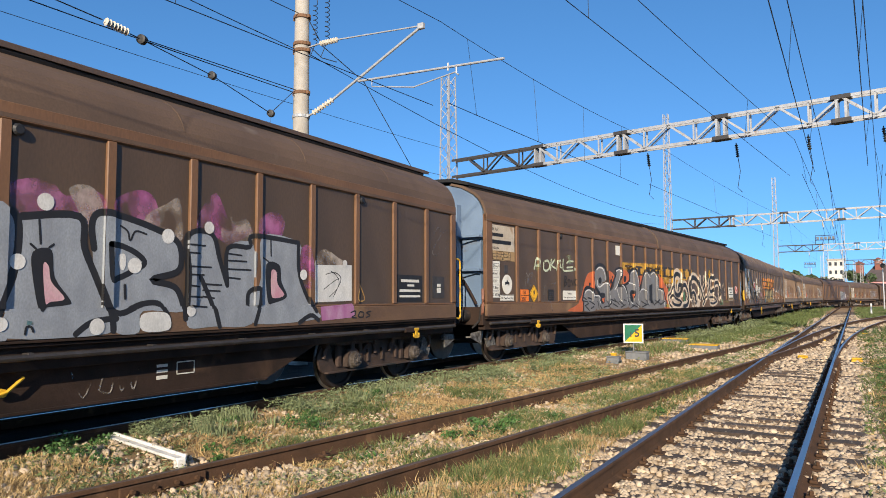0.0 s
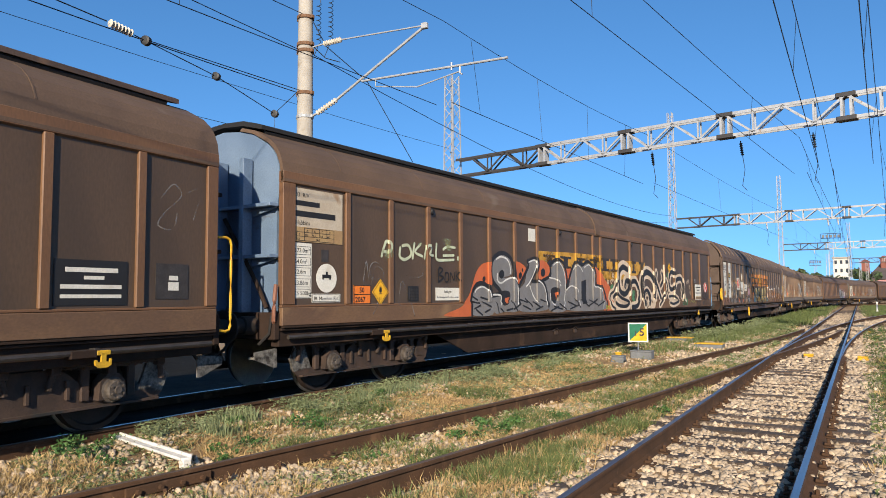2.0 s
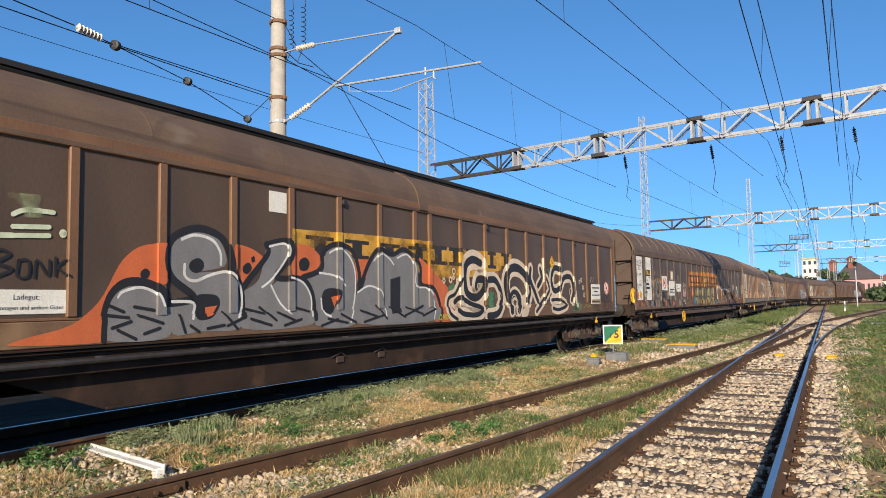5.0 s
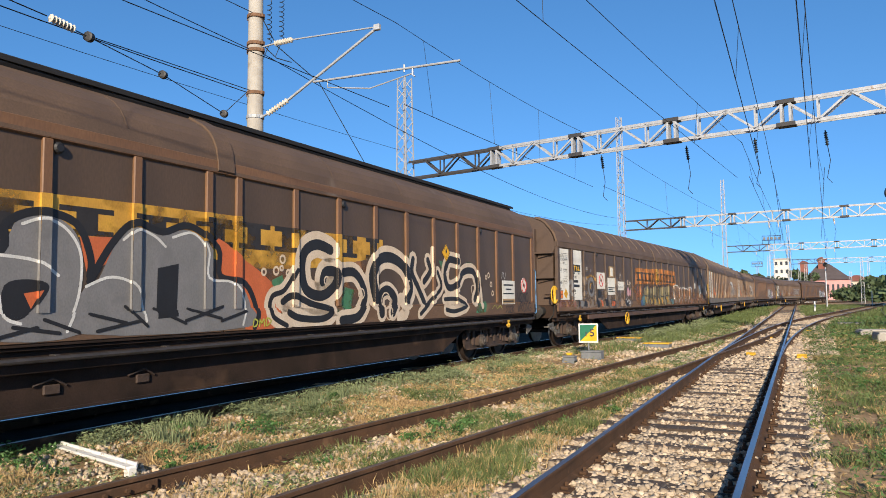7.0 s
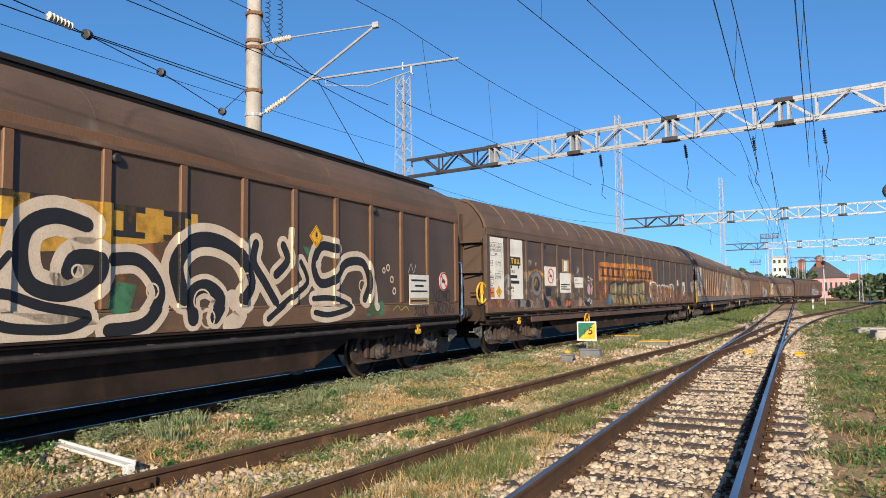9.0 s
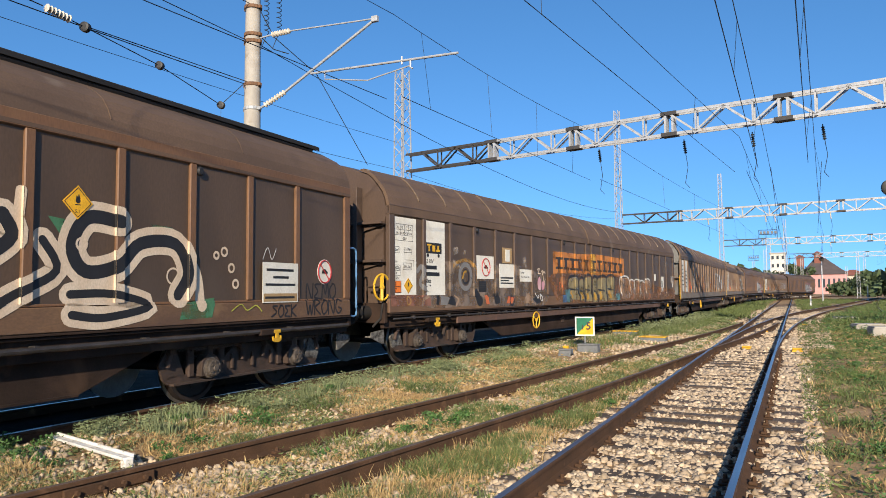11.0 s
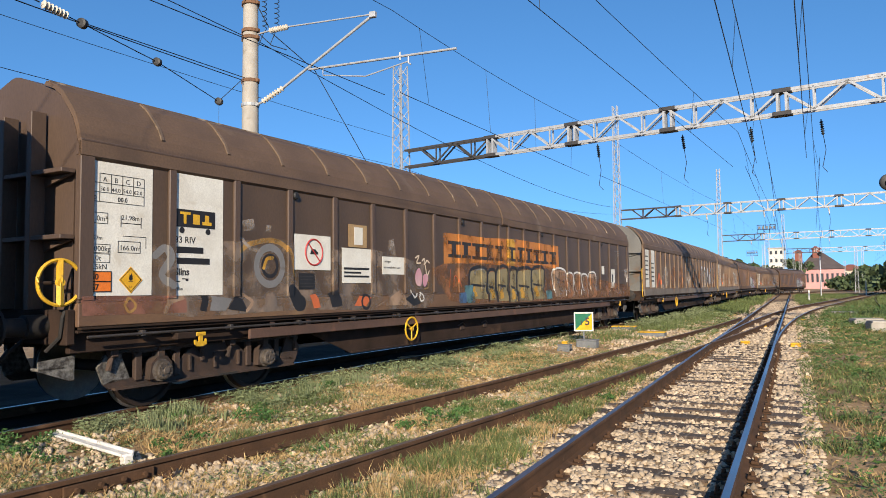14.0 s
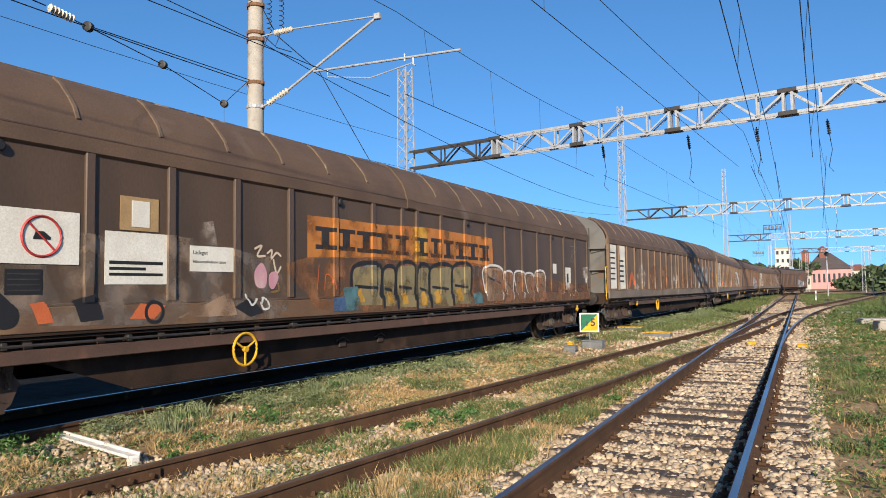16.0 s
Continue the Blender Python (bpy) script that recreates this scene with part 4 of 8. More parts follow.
class Plates:
    """Sheets, plates and print on a wagon's near wall."""

    def __init__(self, w, length, marks):
        self.w, self.half, self.marks = w, length / 2, marks

    def y(self, u):
        return chain(self.marks, u) - self.half

    def sheet(self, name, material, u0, z0, u1, z1, label="", lift=0.0, parent=None, proud=False):
        bm = bmesh.new()
        x = (HALF + 0.004 if proud else HALF - DEEP) + lift
        box(bm, (x, self.y(u0), z0 * TALL), (x + 0.005, self.y(u1), z1 * TALL))
        return part(name, bm, material, parent or self.w, label)

    def diamond(self, u, z, r, proud=False):
        x = HALF + 0.004 if proud else HALF - DEEP + 0.012
        bm = bmesh.new()
        h, z, r = self.y(u), z * TALL, r * TALL
        prism(bm, [(h - r, z), (h, z - r), (h + r, z), (h, z + r)], x, x + 0.003)
        d = part("hazard_diamond", bm, SIGNYELLOW, self.w, "yellow oxidiser hazard diamond")
        bm = bmesh.new()
        for a, b in ((1, 0), (0, 1), (-1, 0), (0, -1)):
            c, e = -b, a
            k0, k1 = r * 0.90, r * 0.84
            prism(bm, [(h + a * k0, z + b * k0), (h + c * k0, z + e * k0), (h + c * k1, z + e * k1), (h + a * k1, z + b * k1)], x + 0.003, x + 0.0045)
        part("border", bm, BLACK, d)
        bm = bmesh.new()
        lathe(bm, [(r * 0.16, 0), (r * 0.16, 0.0015)], Matrix.Translation((x + 0.003, h, z + r * 0.1)) @ pose(0, 0, 0, 0, 90, 0), 14)
        prism(bm, [(h - r * .2, z - r * .16), (h + r * .2, z - r * .16), (h + r * .2, z - r * .11), (h - r * .2, z - r * .11)], x + 0.003, x + 0.0045)
        prism(bm, [(h - r * .14, z + r * .18), (h - r * .10, z + r * .42), (h - r * .02, z + r * .32), (h + r * .04, z + r * .52), (h + r * .16, z + r * .22)], x + 0.003, x + 0.0045)
        part("flame_symbol", bm, BLACK, d)
        text("5.1", r * 0.28, BLACK, d, Matrix.Translation((x + 0.0035, h - r * 0.19, z - r * 0.62)) @ ON_WALL, 0.01)

    def letters(self, body, u, z, size, material, parent, bold=0.0, lift=0.006, proud=False):
        x = (HALF + 0.004 if proud else HALF - DEEP) + lift
        return text(body, size * TALL, material, parent, Matrix.Translation((x, self.y(u), z * TALL)) @ ON_WALL, bold, "print")

    def bars(self, material, parent, rows, lift=0.005, proud=False):
        """Plain bars in place of writing: rows of u0, u1, z, height."""
        x = (HALF + 0.004 if proud else HALF - DEEP) + lift
        bm = bmesh.new()
        for u0, u1, z, h in rows:
            box(bm, (x, self.y(u0), z * TALL), (x + 0.0015, self.y(u1), (z + h) * TALL))
        return part("print_bar", bm, material, parent)

    def outline(self, material, parent, u0, z0, u1, z1, t=0.008, lift=0.005, proud=False):
        self.bars(material, parent, [(u0, u1, z0, t), (u0, u1, z1 - t, t), (u0, u0 + t, z0, z1 - z0), (u1 - t, u1, z0, z1 - z0)], lift, proud)

    def placard(self, u0, z0, u1, z1, lift=0.006):
        zm = (z0 + z1) / 2
        p = self.sheet("hazard_plate", ORANGE, u0, z0, u1, z1, "orange hazard plate numbered 50 over 2067", lift)
        self.outline(BLACK, p, u0, z0, u1, zm + 0.004, 0.010, lift + 0.006)
        self.outline(BLACK, p, u0, zm - 0.004, u1, z1, 0.010, lift + 0.006)
        h = (z1 - z0) * 0.40
        self.letters("50", u0 + (u1 - u0) * 0.32, zm + h * 0.25, h, BLACK, p, 0.02, lift + 0.006)
        self.letters("2067", u0 + (u1 - u0) * 0.08, z0 + h * 0.25, h, BLACK, p, 0.02, lift + 0.006)

    def no_shunt(self, u, z, r, lift=0.011):
        """A red ring with a bar over a small wagon mark."""
        x = HALF - DEEP + lift
        h, z, r = self.y(u), z * TALL, r * TALL
        bm = bmesh.new()
        pts = [(x, h + r * math.cos(k * math.tau / 24), z + r * math.sin(k * math.tau / 24)) for k in range(24)]
        tube(bm, pts, r * 0.07, 4, 0, True)
        tube(bm, [(x, h - r * 0.7, z + r * 0.7), (x, h + r * 0.7, z - r * 0.7)], r * 0.06, 4)
        k = part("prohibition_ring", bm, RED, self.w)
        bm = bmesh.new()
        prism(bm, [(h - r * .45, z - r * .15), (h + r * .45, z - r * .15), (h + r * .45, z - r * .02), (h + r * .1, z + r * .25), (h - r * .3, z + r * .25)], x - 0.004, x + 0.002)
        part("wagon_mark", bm, BLACK, k)

    def load_table(self, parent, u0, z0, du, dz, numbers, lift, sub="120"):
        for k, c in enumerate("ABCD"):
            self.letters(c, u0 + du * (k + 1) + du * 0.3, z0 + dz * 2.2, dz * 0.75, BLACK, parent, 0.0, lift)
            self.letters(numbers[k], u0 + du * (k + 1) + du * 0.06, z0 + dz * 1.2, dz * 0.62, BLACK, parent, 0.0, lift)
        self.letters("S", u0 + du * 0.3, z0 + dz * 1.2, dz * 0.7, BLACK, parent, 0.0, lift)
        self.letters(sub, u0 + du * 0.06, z0 + dz * 0.2, dz * 0.65, BLACK, parent, 0.0, lift)
        self.letters("00.0", u0 + du * 2.6, z0 + dz * 0.2, dz * 0.7, BLACK, parent, 0.02, lift)
        t = 0.007
        rowsb = [(u0 + (du if j == 3 else 0), u0 + du * 5, z0 + dz * j, t) for j in range(4)]
        rowsb += [(u0 + du * k, u0 + du * k + t, z0 + (dz if k not in (0, 1, 5) else 0), dz * (3 if k not in (0,) else 2) - (dz if k not in (0, 1, 5) else 0)) for k in range(6)]
        self.bars(BLACK, parent, rowsb, lift)


def paint_grey_wagon():
    p = Paint(grey_wagon, 22.68, "block", GREY_MARKS)
    p.fill(MAGMIST, 0, [(15.01, 2.36), (15.34, 2.44), (15.52, 2.31), (15.71, 2.39), (15.9, 2.36), (15.91, 2.16), (15.72, 2.05), (15.66, 2.15), (15.15, 2.1), (15.05, 2.16)])
    p.fill(CREAMMIST, 0, [(15.55, 2.38), (15.74, 2.44), (15.86, 2.35), (15.91, 2.21), (15.79, 2.13), (15.72, 1.84), (15.66, 2.15)])
    p.fill(MAGMIST, 0, [(16.03, 2.34), (16.32, 2.47), (16.5, 2.39), (16.56, 2.12), (16.33, 2.14), (16.03, 2.19)])
    p.fill(CREAMMIST, 0, [(16.37, 2.16), (16.65, 2.37), (16.81, 2.43), (16.87, 2.11), (16.8, 1.98)])
    p.fill(MAGMIST, 0, [(17.05, 2.25), (17.31, 2.57), (17.54, 2.25), (17.89, 2.19), (17.54, 1.99), (17.32, 2.06), (17.05, 2.1)])
    p.fill(CREAMMIST, 0, [(17.4, 2.15), (17.59, 2.34), (17.83, 2.28), (17.87, 2.03), (17.51, 1.96)])
    p.fill(MAGMIST, 0, [(17.98, 2.33), (18.27, 2.46), (18.44, 2.33), (18.34, 2.13), (17.99, 2.14)])
    p.fill(CREAMMIST, 0, [(18.98, 1.83), (19.2, 2.04), (19.52, 1.93), (19.77, 1.83), (19.13, 1.78)])
    p.fill(MAGMIST, 0, [(18.74, 1.97), (18.9, 2.07), (18.98, 1.78), (19.0, 1.53), (18.8, 1.53)])
    p.fill(MAGSP, 0, [(19.11, 1.24), (19.82, 1.28), (19.85, 1.08), (19.14, 1.05)])
    p.fill(MAGSP, 0, [(14.9, 1.06), (14.99, 1.07), (15.0, 1.02), (14.9, 1.03)])
    p.fill(WHITESP, 3, [(19.0, 1.81), (19.81, 1.84), (19.82, 1.32), (19.0, 1.3)])
    p.line(BLACKSP, 0.012, [(19.25, 1.69), (19.44, 1.72), (19.57, 1.64), (19.49, 1.49), (19.33, 1.38)])
    p.line(BLACKSP, 0.01, [(19.21, 1.48), (19.41, 1.59), (19.53, 1.64)])
    p.line(BLACKSP, 0.012, [(19.36, 1.74), (19.48, 1.67), (19.53, 1.56), (19.41, 1.38)])
    p.line(OCHRESP, 0.02, [(19.99, 1.57), (20.12, 1.34), (19.93, 1.34), (19.99, 1.57)])
    p.line(BLACKSP, 0.02, [(19.76, 1.15), (19.86, 1.17), (19.85, 1.11), (19.78, 1.08), (19.88, 1.07)])
    p.line(BLACKSP, 0.02, [(19.97, 1.16), (19.93, 1.09), (20.04, 1.08), (20.05, 1.14), (19.97, 1.16)])
    p.line(BLACKSP, 0.02, [(20.23, 1.16), (20.12, 1.14), (20.21, 1.1), (20.12, 1.07)])
    p.fill(SILVER, 1, [(14.86, 2.1), (15.03, 2.12), (15.1, 1.96), (15.07, 1.64), (14.96, 1.25), (15.03, 1.03), (14.9, 1.03)])
    p.fill(SILVER, 1, [(15.13, 2.08), (15.66, 2.13), (15.72, 1.84), (15.87, 1.56), (15.98, 1.2), (15.97, 1.02), (15.03, 1.02), (14.99, 1.22), (15.1, 1.54), (15.14, 1.84)])
    p.fill(SILVER, 1, [(15.81, 2.15), (16.03, 2.19), (16.7, 2.03), (16.83, 1.86), (16.81, 1.66), (16.53, 1.57), (16.82, 1.48), (16.87, 1.22), (16.36, 1.23), (16.32, 1.02), (16.07, 1.02), (15.94, 1.23), (15.83, 1.56)])
    p.fill(SILVER, 1, [(16.95, 2.07), (17.26, 2.08), (17.38, 1.85), (17.51, 1.55), (17.51, 1.96), (17.9, 2.01), (17.91, 1.43), (17.86, 1.05), (17.29, 1.04), (16.95, 1.04), (16.92, 1.22), (16.95, 1.62)])
    p.fill(SILVER, 1, [(18.02, 2.13), (18.72, 2.09), (18.69, 1.77), (18.8, 1.48), (18.97, 1.23), (19.06, 1.08), (17.92, 1.05), (17.85, 1.29), (18.0, 1.61)])
    p.line(BLACKSP, 0.07, [(15.05, 2.12), (15.1, 2.0), (15.09, 1.7), (14.98, 1.31), (14.9, 1.19)])
    p.line(BLACKSP, 0.07, [(15.13, 2.08), (15.66, 2.13), (15.72, 1.84), (15.85, 1.56), (16.0, 1.23), (16.03, 1.05)])
    p.line(BLACKSP, 0.07, [(15.82, 1.84), (15.79, 2.06), (15.85, 2.18), (16.03, 2.19), (16.42, 2.11), (16.78, 1.98), (16.85, 1.78), (16.79, 1.64), (16.48, 1.55), (16.77, 1.48), (16.88, 1.3), (16.9, 1.14)])
    p.line(BLACKSP, 0.06, [(15.98, 1.89), (16.01, 1.56), (16.09, 1.56), (16.26, 1.64), (16.39, 1.72), (16.3, 1.81), (16.12, 1.88), (15.98, 1.89)])
    p.line(BLACKSP, 0.06, [(15.94, 1.31), (16.1, 1.21), (16.36, 1.3), (16.58, 1.3), (16.68, 1.14)])
    p.line(BLACKSP, 0.06, [(15.64, 1.03), (15.79, 1.13), (15.98, 1.16), (16.06, 1.16)])
    p.line(BLACKSP, 0.06, [(16.92, 1.18), (16.94, 1.62), (16.92, 2.05), (17.26, 2.09), (17.38, 1.81), (17.5, 1.51)])
    p.line(BLACKSP, 0.06, [(17.12, 1.59), (17.28, 1.3), (17.37, 1.04)])
    p.line(BLACKSP, 0.06, [(17.5, 1.51), (17.5, 1.94), (17.84, 1.98), (17.9, 2.12), (18.7, 2.09)])
    p.line(BLACKSP, 0.06, [(18.7, 2.09), (18.71, 1.72), (18.84, 1.43), (19.03, 1.18)])
    p.line(BLACKSP, 0.06, [(17.82, 1.29), (17.84, 1.43), (18.0, 1.47), (17.99, 1.25), (17.92, 1.05)])
    p.line(BLACKSP, 0.06, [(18.7, 1.04), (18.92, 1.13), (19.07, 1.06)])
    p.fill(BLACKSP, 2, [(15.23, 1.77), (15.4, 1.8), (15.44, 1.55), (15.6, 1.34), (15.57, 1.3), (15.38, 1.28), (15.31, 1.25), (15.24, 1.54)])
    p.fill(PINKSP, 3, [(15.33, 1.66), (15.38, 1.65), (15.41, 1.51), (15.54, 1.36), (15.41, 1.33), (15.36, 1.33)])
    p.fill(BLACKSP, 2, [(18.12, 1.78), (18.35, 1.78), (18.39, 1.57), (18.49, 1.38), (18.26, 1.3), (18.15, 1.33)])
    p.fill(PINKSP, 3, [(18.21, 1.7), (18.3, 1.69), (18.32, 1.54), (18.44, 1.4), (18.26, 1.36), (18.21, 1.43)])
    p.line(BLACKSP, 0.022, [(15.28, 2.06), (15.3, 1.85)])
    p.line(BLACKSP, 0.022, [(15.21, 1.84), (15.26, 1.8)])
    p.line(BLACKSP, 0.022, [(15.42, 1.85), (15.38, 1.82)])
    p.line(BLACKSP, 0.02, [(16.1, 2.08), (16.18, 2.03), (16.21, 1.94), (16.27, 2.04), (16.4, 2.02)])
    p.line(BLACKSP, 0.022, [(18.19, 2.1), (18.2, 1.89)])
    p.line(BLACKSP, 0.02, [(18.07, 1.86), (18.15, 1.82)])
    p.line(BLACKSP, 0.02, [(16.94, 1.95), (17.17, 1.95)])
    p.line(BLACKSP, 0.02, [(16.94, 1.86), (17.1, 1.86)])
    p.line(BLACKSP, 0.02, [(16.95, 1.71), (17.26, 1.71)])
    p.line(BLACKSP, 0.02, [(16.95, 1.62), (17.16, 1.62)])
    p.line(BLACKSP, 0.02, [(16.95, 1.5), (17.1, 1.49)])
    p.line(BLACKSP, 0.02, [(16.96, 1.38), (17.14, 1.37)])
    p.line(BLACKSP, 0.02, [(16.96, 1.28), (17.19, 1.26)])
    p.line(BLACKSP, 0.02, [(17.51, 1.88), (17.71, 1.87)])
    p.line(BLACKSP, 0.02, [(17.51, 1.8), (17.79, 1.8)])
    p.line(BLACKSP, 0.02, [(17.51, 1.7), (17.86, 1.7)])
    p.line(BLACKSP, 0.02, [(17.51, 1.6), (17.69, 1.59)])
    p.line(BLACKSP, 0.02, [(17.14, 1.52), (17.41, 1.51)])
    p.line(BLACKSP, 0.02, [(17.15, 1.45), (17.39, 1.44)])
    p.line(BLACKSP, 0.02, [(17.15, 1.38), (17.31, 1.36)])
    p.fill(WHITESP, 4, [(16.08, 1.78), (16.15, 1.8), (16.17, 1.71), (16.14, 1.64), (16.1, 1.67)])
    p.fill(WHITESP, 3, [(16.34, 1.19), (16.54, 1.22), (16.68, 1.18), (16.68, 1.03), (16.36, 1.03)])
    p.line(BLACKSP, 0.03, [(16.16, 1.49), (16.17, 1.36)])
    p.line(BLACKSP, 0.02, [(15.17, 1.05), (15.18, 1.11), (15.22, 1.11), (15.24, 1.07)])
    p.fill(TEALSP, 3, [(15.18, 1.17), (15.23, 1.16), (15.23, 1.13), (15.18, 1.13)])
    p.disc(WHITESP, 5, (15.33, 2.23), 0.080)
    p.disc(WHITESP, 5, (15.1, 1.68), 0.070)
    p.disc(WHITESP, 5, (16.27, 1.69), 0.080)
    p.disc(WHITESP, 5, (16.67, 2.02), 0.080)
    p.disc(WHITESP, 5, (17.22, 2.16), 0.070)
    p.disc(WHITESP, 5, (18.8, 1.67), 0.070)
    p.disc(WHITESP, 5, (19.65, 1.86), 0.050)
    p.disc(WHITESP, 5, (14.96, 1.14), 0.060)
    p.disc(WHITESP, 4, (15.85, 1.09), 0.080)
    p.disc(WHITESP, 5, (16.97, 1.22), 0.060)
    p.done("silver block letters outlined in black over magenta mist")
    q = Plates(grey_wagon, 22.68, GREY_MARKS)
    s = q.sheet("address_sheet", BLACK, 20.96, 1.30, 21.68, 1.74, "black sheet with white lines of print", 0.004)
    q.bars(WHITE, s, [(21.06, 21.58, 1.62, 0.045), (21.24, 21.44, 1.55, 0.035), (21.02, 21.62, 1.46, 0.04), (21.02, 21.62, 1.37, 0.035)], 0.010)
    s = q.sheet("code_sheet", PIPE, 22.0, 1.36, 22.40, 1.74, "small dark sheet with a pale square", 0.004)
    q.bars(WHITE, s, [(22.16, 22.27, 1.56, 0.05), (22.15, 22.28, 1.45, 0.09)], 0.010)
    p = Paint(grey_wagon, 22.68, "block", GREY_MARKS)
    p.line(GREYMIST, 0.014, [(22.05, 2.45), (22.2, 2.62), (22.3, 2.5), (22.1, 2.3), (22.02, 2.15), (22.2, 2.12), (22.25, 2.3)])
    p.line(GREYMIST, 0.014, [(22.38, 2.55), (22.55, 2.6), (22.46, 2.25)])
    p.done("thin scratched scrawl")
    bm = bmesh.new()
    x = 1.121
    for u0, u1, z, h in ((5.0 + 11.72, 16.86, 0.62, 0.03), (16.72, 16.86, 0.56, 0.03), (16.72, 16.86, 0.49, 0.04), (16.98, 17.22, 0.52, 0.012), (16.98, 17.22, 0.65, 0.012), (16.98, 16.99, 0.52, 0.13), (17.21, 17.22, 0.52, 0.13)):
        box(bm, (x, q.y(u0), z * TALL), (x + 0.003, q.y(u1), (z + h) * TALL))
    part("girder_print", bm, WHITE, grey_wagon)
    bm = bmesh.new()
    for pts in ([(15.75, 0.66), (15.88, 0.40), (16.0, 0.66)], [(16.05, 0.45), (16.1, 0.6), (16.2, 0.58), (16.17, 0.42), (16.05, 0.45)], [(16.25, 0.62), (16.3, 0.42), (16.38, 0.55), (16.44, 0.42), (16.5, 0.64)]):
        tube(bm, glide_points([(1.122, q.y(u), z * TALL) for u, z in pts], False, 4), 0.009, 4)
    part("girder_scrawl", bm, GREYMIST, grey_wagon, "faint grey scrawl on the girder")
    bm = bmesh.new()
    tube(bm, [(1.18, q.y(15.02), 0.55), (1.20, q.y(15.12), 0.58), (1.20, q.y(15.26), 0.70)], 0.016, 6)
    lathe(bm, [(0.04, 0), (0.04, 0.05)], Matrix.Translation((1.13, q.y(15.10), 0.57)) @ pose(0, 0, 0, 0, 90, 0), 10)
    part("valve_lever", bm, YELLOW, grey_wagon, "yellow valve lever")


paint_grey_wagon()


def paint_slate_wagon():
    p = Paint(slate_wagon, 22.68, "smooth", SLATE_MARKS)
    p.fill(YELLOWSP, 0, [(7.7, 2.36), (9.3, 2.40), (11.3, 2.42), (11.3, 2.0), (9.3, 2.0), (7.7, 2.0)])
    for k in range(4):
        u = 8.0 + 0.85 * k
        p.slab(BLACKPRINT, u, 2.02, 0.6, 0.28)
    p.fill(ORANGESP, 0, [(3.94, 1.08), (4.47, 1.2), (4.87, 1.41), (5.16, 1.77), (5.35, 1.95), (5.55, 2.02), (5.77, 2.01), (5.77, 1.62), (5.31, 1.58), (5.05, 1.38), (4.91, 1.15), (4.91, 1.02), (3.94, 1.03)])
    p.fill(ORANGESP, 0, [(6.69, 2.03), (6.79, 2.09), (7.07, 2.03), (7.22, 1.89), (6.91, 1.63), (6.8, 1.63)])
    p.fill(ORANGESP, 0, [(7.74, 2.13), (8.07, 2.15), (8.32, 1.98), (8.14, 1.79), (7.74, 1.73), (7.68, 1.91)])
    p.fill(ORANGESP, 0, [(9.07, 2.01), (9.53, 2.03), (9.44, 1.77), (9.15, 1.67)])
    p.fill(ORANGESP, 0, [(10.85, 2.08), (11.38, 1.87), (11.93, 1.53), (11.97, 1.02), (11.35, 1.01)])
    p.fill(GREYSP, 2, [(4.94, 1.04), (4.96, 1.28), (5.05, 1.46), (5.24, 1.57), (5.43, 1.58), (5.64, 1.53), (5.73, 1.37), (5.76, 1.03)])
    p.fill(GREYSP, 2, [(5.77, 1.98), (5.94, 2.17), (6.18, 2.22), (6.43, 2.17), (6.58, 1.98), (6.56, 1.82), (6.18, 1.74), (6.58, 1.75), (6.77, 1.63), (6.82, 1.35), (6.77, 1.08), (6.19, 1.07), (5.82, 1.06), (5.8, 1.42), (6.14, 1.44), (6.09, 1.51), (5.86, 1.65), (5.76, 1.8)])
    p.fill(GREYSP, 2, [(7.29, 2.12), (7.65, 2.17), (7.65, 1.95), (7.34, 1.6), (7.55, 1.71), (7.87, 1.71), (8.07, 1.52), (8.1, 1.2), (8.0, 1.07), (6.83, 1.08), (6.82, 1.47), (7.13, 1.68)])
    p.fill(GREYSP, 2, [(8.35, 1.89), (8.46, 2.12), (8.72, 2.19), (8.99, 2.08), (9.11, 1.81), (9.07, 1.52), (9.06, 1.06), (8.17, 1.07), (8.14, 1.52), (8.0, 1.7), (8.28, 1.83)])
    p.fill(GREYSP, 2, [(9.27, 1.57), (9.49, 1.98), (9.71, 2.15), (10.07, 2.1), (10.45, 2.18), (10.79, 1.97), (10.84, 1.64), (11.26, 1.58), (11.47, 1.29), (11.4, 1.04), (9.1, 1.06), (9.11, 1.47)])
    p.line(BLACKSP, 0.09, [(4.93, 1.04), (4.95, 1.28), (5.05, 1.48), (5.24, 1.6), (5.43, 1.62), (5.64, 1.56), (5.75, 1.44)])
    p.line(BLACKSP, 0.09, [(5.75, 1.51), (5.78, 1.4), (6.09, 1.43), (6.09, 1.49), (5.82, 1.67), (5.75, 1.9), (5.85, 2.12), (6.18, 2.24), (6.53, 2.15), (6.66, 1.91), (6.66, 1.79)])
    p.line(BLACKSP, 0.09, [(6.66, 1.77), (6.82, 1.59), (6.86, 1.23)])
    p.fill(BLACKSP, 3, [(6.09, 1.87), (6.19, 1.9), (6.26, 1.85), (6.25, 1.78), (6.17, 1.73), (6.08, 1.75), (6.05, 1.81)])
    p.fill(BLACKSP, 3, [(6.14, 1.46), (6.38, 1.49), (6.49, 1.44), (6.48, 1.32), (6.33, 1.21), (6.14, 1.22)])
    p.fill(ORANGESP, 4, [(6.28, 1.34), (6.46, 1.36), (6.38, 1.25), (6.29, 1.23)])
    p.line(BLACKSP, 0.08, [(7.25, 2.12), (7.66, 2.19), (7.69, 1.97), (7.43, 1.71), (7.94, 1.69), (8.14, 1.47), (8.17, 1.16)])
    p.line(BLACKSP, 0.08, [(7.25, 2.12), (7.28, 2.0), (6.96, 1.68), (6.84, 1.55)])
